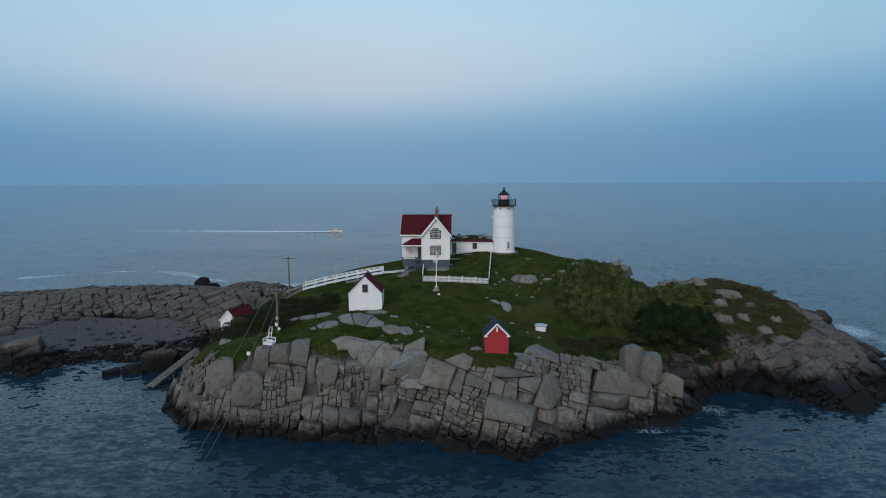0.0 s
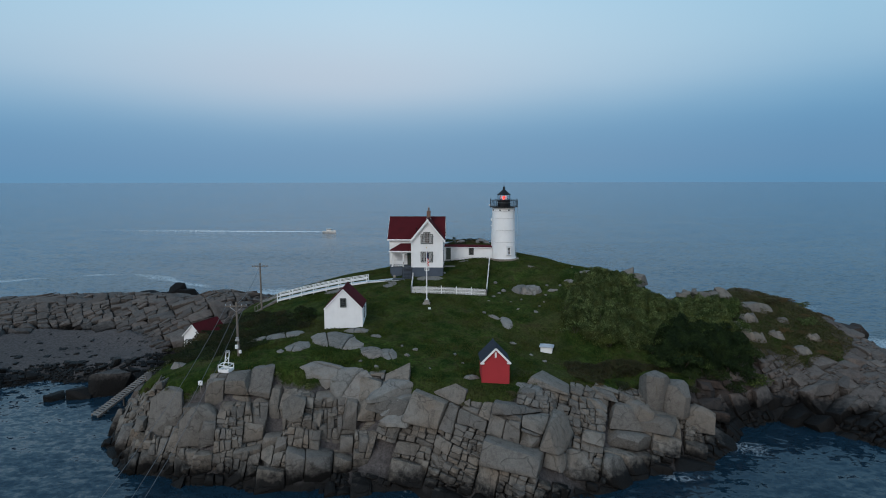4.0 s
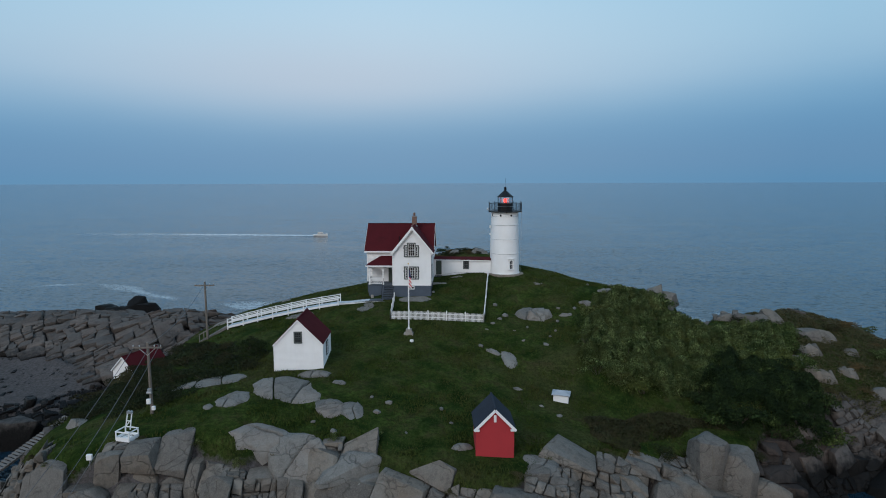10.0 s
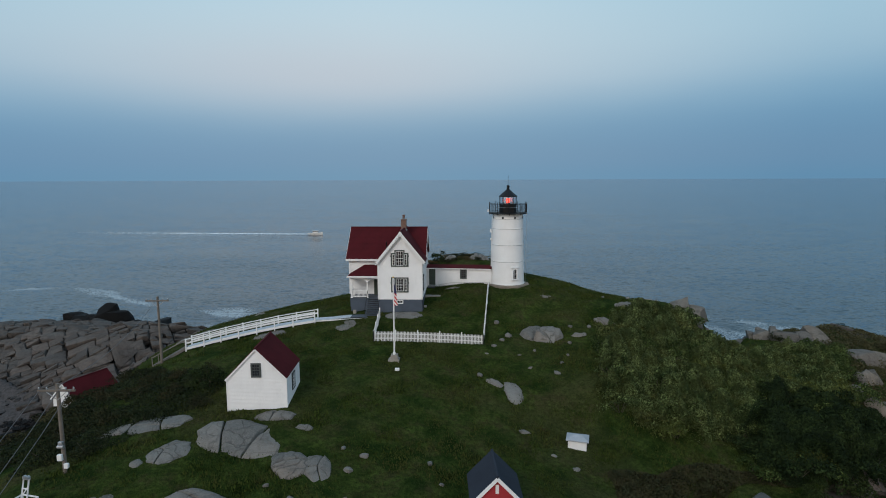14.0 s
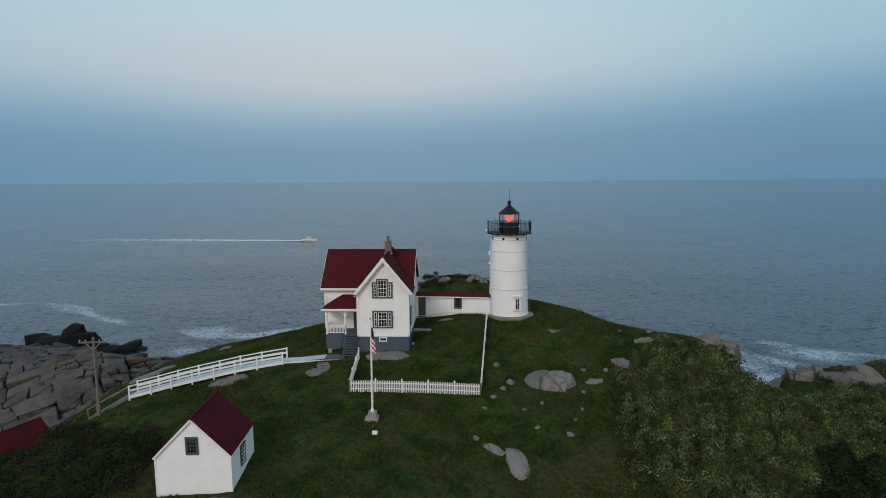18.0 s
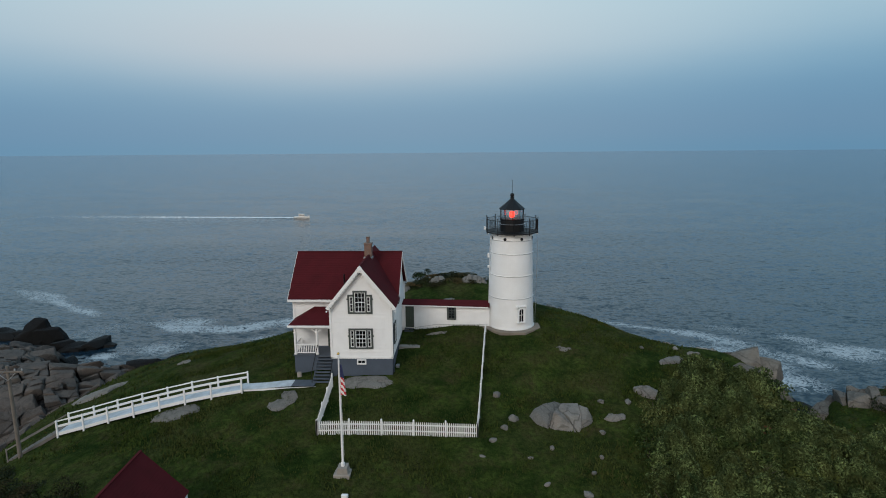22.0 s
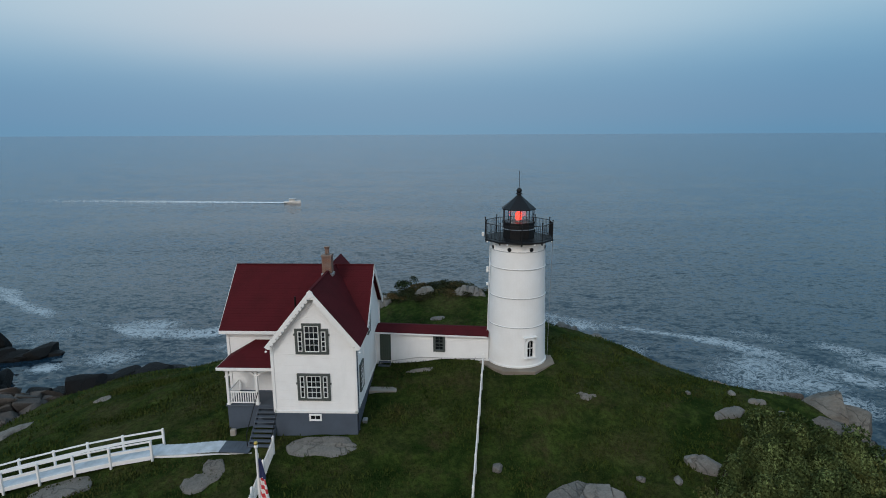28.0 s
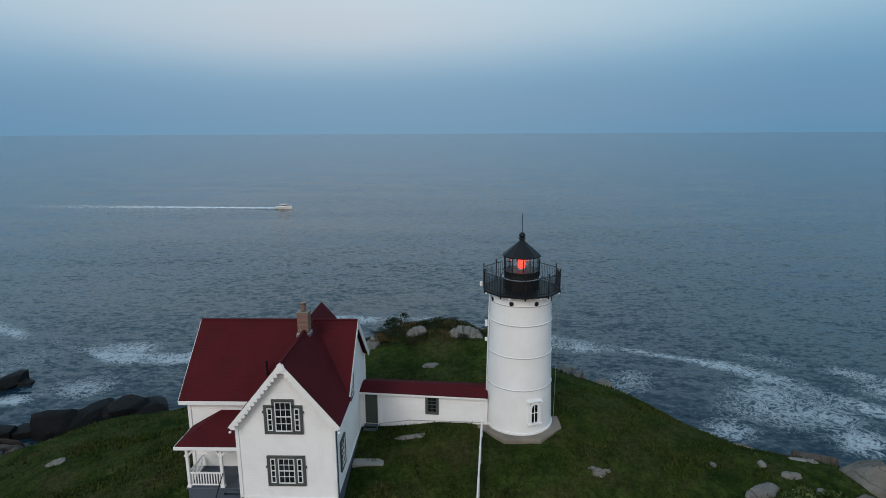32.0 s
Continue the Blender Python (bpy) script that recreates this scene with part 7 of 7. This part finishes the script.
# ---- loose stones in the grass ----
LAWN_HOLES = [[(X0, Y0), (X1, Y0), (X1, Y1), (X0, Y1)], [(BX0, BY), (BX1, BY), (BX1, Y0), (BX0, Y0)], [(X1, 109), (7.6, 109), (7.6, 111.2), (X1, 111.2)],
              [(6.6, 106.6), (12.3, 106.6), (12.3, 112.3), (6.6, 112.3)], [(-8.7, 99.2), (-5.4, 99.2), (-5.4, 104.2), (-8.7, 104.2)],
              [(4.4, 69.2), (7.7, 69.2), (7.7, 72.6), (4.4, 72.6)], [(-15, 81.2), (-10, 81.4), (-10.2, 86.2), (-15.2, 86)], [(-26.5, 97.2), (-12.5, 99.6), (-12.5, 101.2), (-26.5, 98.8)], [(-12.7, 99.6), (-6.5, 99.2), (-6.5, 100.6), (-12.7, 101.2)]]
stone = thing("stone", (12.9, 89.9, height(12.9, 89.9)), "small pale granite stone lying in the grass", "stone", "loose stones")
rnd = random.Random(5)
k = [Vector((sx, sy, sz)) for sx in (-1, 1) for sy in (-1, 1) for sz in (-1, 1)]
chip = [[k[m] for m in f] for f in ((0, 1, 3, 2), (4, 6, 7, 5), (0, 4, 5, 1), (2, 3, 7, 6), (0, 2, 6, 4), (1, 5, 7, 3))]
for _ in range(8):
    d = Vector((rnd.uniform(-1, 1), rnd.uniform(-1, 1), rnd.uniform(-0.5, 1))).normalized()
    chip = clip_solid(chip, d * rnd.uniform(0.85, 1.1), d)
v, f = worn_solid([[Vector((q.x * 0.27, q.y * 0.2, q.z * 0.16)) for q in g] for g in chip], 0.2, rnd, 0.16, 0.03)
me = bpy.data.meshes.new("rock")
me.from_pydata(v, [], f)
crisp(me)
part("rock", me, GREYSTONE, stone)
STONES = [(-6.8, 71.2, 1.2), (-3.8, 74.4, 1.6), (-3.0, 76.1, 1.4), (7.7, 99.0, 1.6), (7.2, 94.2, 1.3), (15.0, 95.4, 1.0), (6.4, 92.6, 0.9), (9.6, 92.8, 0.8), (11.2, 93.8, 0.9), (10.4, 90.6, 1.0), (14.4, 93.0, 0.8),
          (5.6, 88.9, 1.2), (13.6, 91.6, 0.8), (15.6, 98.6, 1.1), (17.6, 98.4, 1.2), (-4.6, 76.8, 0.9), (-8.8, 72.4, 0.8), (1.7, 76.2, 1.0), (2.6, 74.0, 0.8), (-1.0, 71.6, 0.9), (23.9, 106.2, 1.2), (26.2, 104.2, 1.3), (20.8, 105.8, 0.9)]
for x, y, s in STONES:
    copy_thing(stone, pose(x, y, height(x, y) + 0.03 * s, 0, 0, 57 * x) @ Matrix.Diagonal((0.8 * s, 0.8 * s, 0.7 * s, 1)))


def grass(n, box, tall, seed, keep=None):
    r = np.random.RandomState(seed)
    p = np.stack([r.uniform(box[0], box[1], n), r.uniform(box[2], box[3], n)], 1)
    h, turf, d = land(p)
    ok = (turf > 0.55) & (waves(p, 1.1, 71) + r.uniform(-0.8, 0.8, n) > -0.2)
    for poly in (LAWN_HOLES):
        ok &= ~inside(p, poly)
    p, h = p[ok], h[ok]
    m = len(p)
    a = r.uniform(0, 6.28, m)
    t = tall * r.uniform(0.5, 1.5, m)
    u = np.stack([np.cos(a), np.sin(a), 0 * a], 1)
    base = np.stack([p[:, 0], p[:, 1], h - 0.06], 1)
    tip = base + np.stack([0.5 * t * np.cos(a * 3), 0.5 * t * np.sin(a * 3), t + 0.06], 1)
    w = (0.05 + 0.5 * t)[:, None] * 0.5
    v = np.stack([base - u * w, base + u * w, tip], 1).reshape(-1, 3)
    return v, m


sets = [grass(150000, (-24, 24, 66, 114), 0.11, 81), grass(60000, (-36, 40, 64, 128), 0.16, 82)]
v = np.concatenate([s[0] for s in sets])
solo("grass", soup("grass", v, np.arange(len(v)).reshape(-1, 3), 3), BLADE, "short rough dark green grass with dry patches", "grass", kind="stuff")

# ---- boat under way ----
BOX, BOY = -73.0, 330.0
boat = thing("motor_boat", (BOX, BOY, 0.0), "small white motor boat with a cabin under way on the sea", "boat", turn=-4)
hull = Mesh()
st = [(-4.6, 1.35, 0.9), (-2.0, 1.5, 0.95), (1.0, 1.45, 1.1), (3.2, 0.95, 1.35), (4.6, 0.06, 1.6)]
v = []
for x, w, h in st:
    v += [(x, -w, h), (x, -w * 0.75, 0.0), (x * 0.96, 0, -0.45), (x, w * 0.75, 0.0), (x, w, h)]
f = [(i * 5 + j, i * 5 + j + 1, i * 5 + j + 6, i * 5 + j + 5) for i in range(4) for j in range(4)]
f += [(0, 1, 2, 3, 4), (24, 23, 22, 21, 20)] + [(i * 5, i * 5 + 5, i * 5 + 9, i * 5 + 4) for i in range(4)]
hull.add(v, f)
part("hull", hull, BOATWHITE, boat)
part("cabin", Mesh().box(-1.6, 1.6, -0.95, 0.95, 0.9, 2.3, 0.12), BOATWHITE, boat)
part("cabin_window", Mesh().box(-1.4, 1.62, -0.97, 0.97, 1.6, 2.1, 0.05), GLASS, boat)
part("cabin_roof", Mesh().box(-2.0, 1.8, -1.05, 1.05, 2.3, 2.4, 0.04), BOATWHITE, boat)
part("rail", Mesh().rod((1.8, -0.9, 1.9), (4.4, -0.1, 2.2), 0.03, 5).rod((1.8, 0.9, 1.9), (4.4, 0.1, 2.2), 0.03, 5), METAL, boat)
part("mast", Mesh().rod((-1.8, 0, 2.3), (-2.4, 0, 4.2), 0.05, 6), METAL, boat)
boat.scale = (0.85, 0.85, 0.85)
r = np.random.RandomState(9)
n = 2600
s = r.uniform(0, 1, n) ** 2.2
x = BOX - 3.0 - 150 * s
y = BOY + 9.0 * s + np.where(r.uniform(size=n) < 0.5, 1.0, -1.0) * (0.3 + 2.6 * s) + r.normal(size=n) * (0.5 + 1.2 * s)
z = np.full(n, 0.22)
k = r.uniform(0.10, 0.34, n) * (1.05 - s) ** 1.5
vv = np.stack([np.stack([x - k * 2.2, y, z], 1), np.stack([x, y - k * 0.9, z], 1), np.stack([x + k * 2.2, y, z + 0.1], 1), np.stack([x, y + k * 0.9, z + 0.15], 1)], 1).reshape(-1, 3)
wake = solo("wake_foam", soup("wake_foam", vv, np.arange(4 * n).reshape(n, 4), 4), FOAM, "long white wake of foam behind the boat", "foam", kind="stuff")

# the plants from which the others were copied stand among them
for src, x, y in ((olive, 24, 92), (green, 28, 96), (ruddy, 30, 99), (dark, 33, 83), (scrub, -28, 84), (heath, 49, 102)):
    src.matrix_basis = pose(x, y, height(x, y) - 0.08)
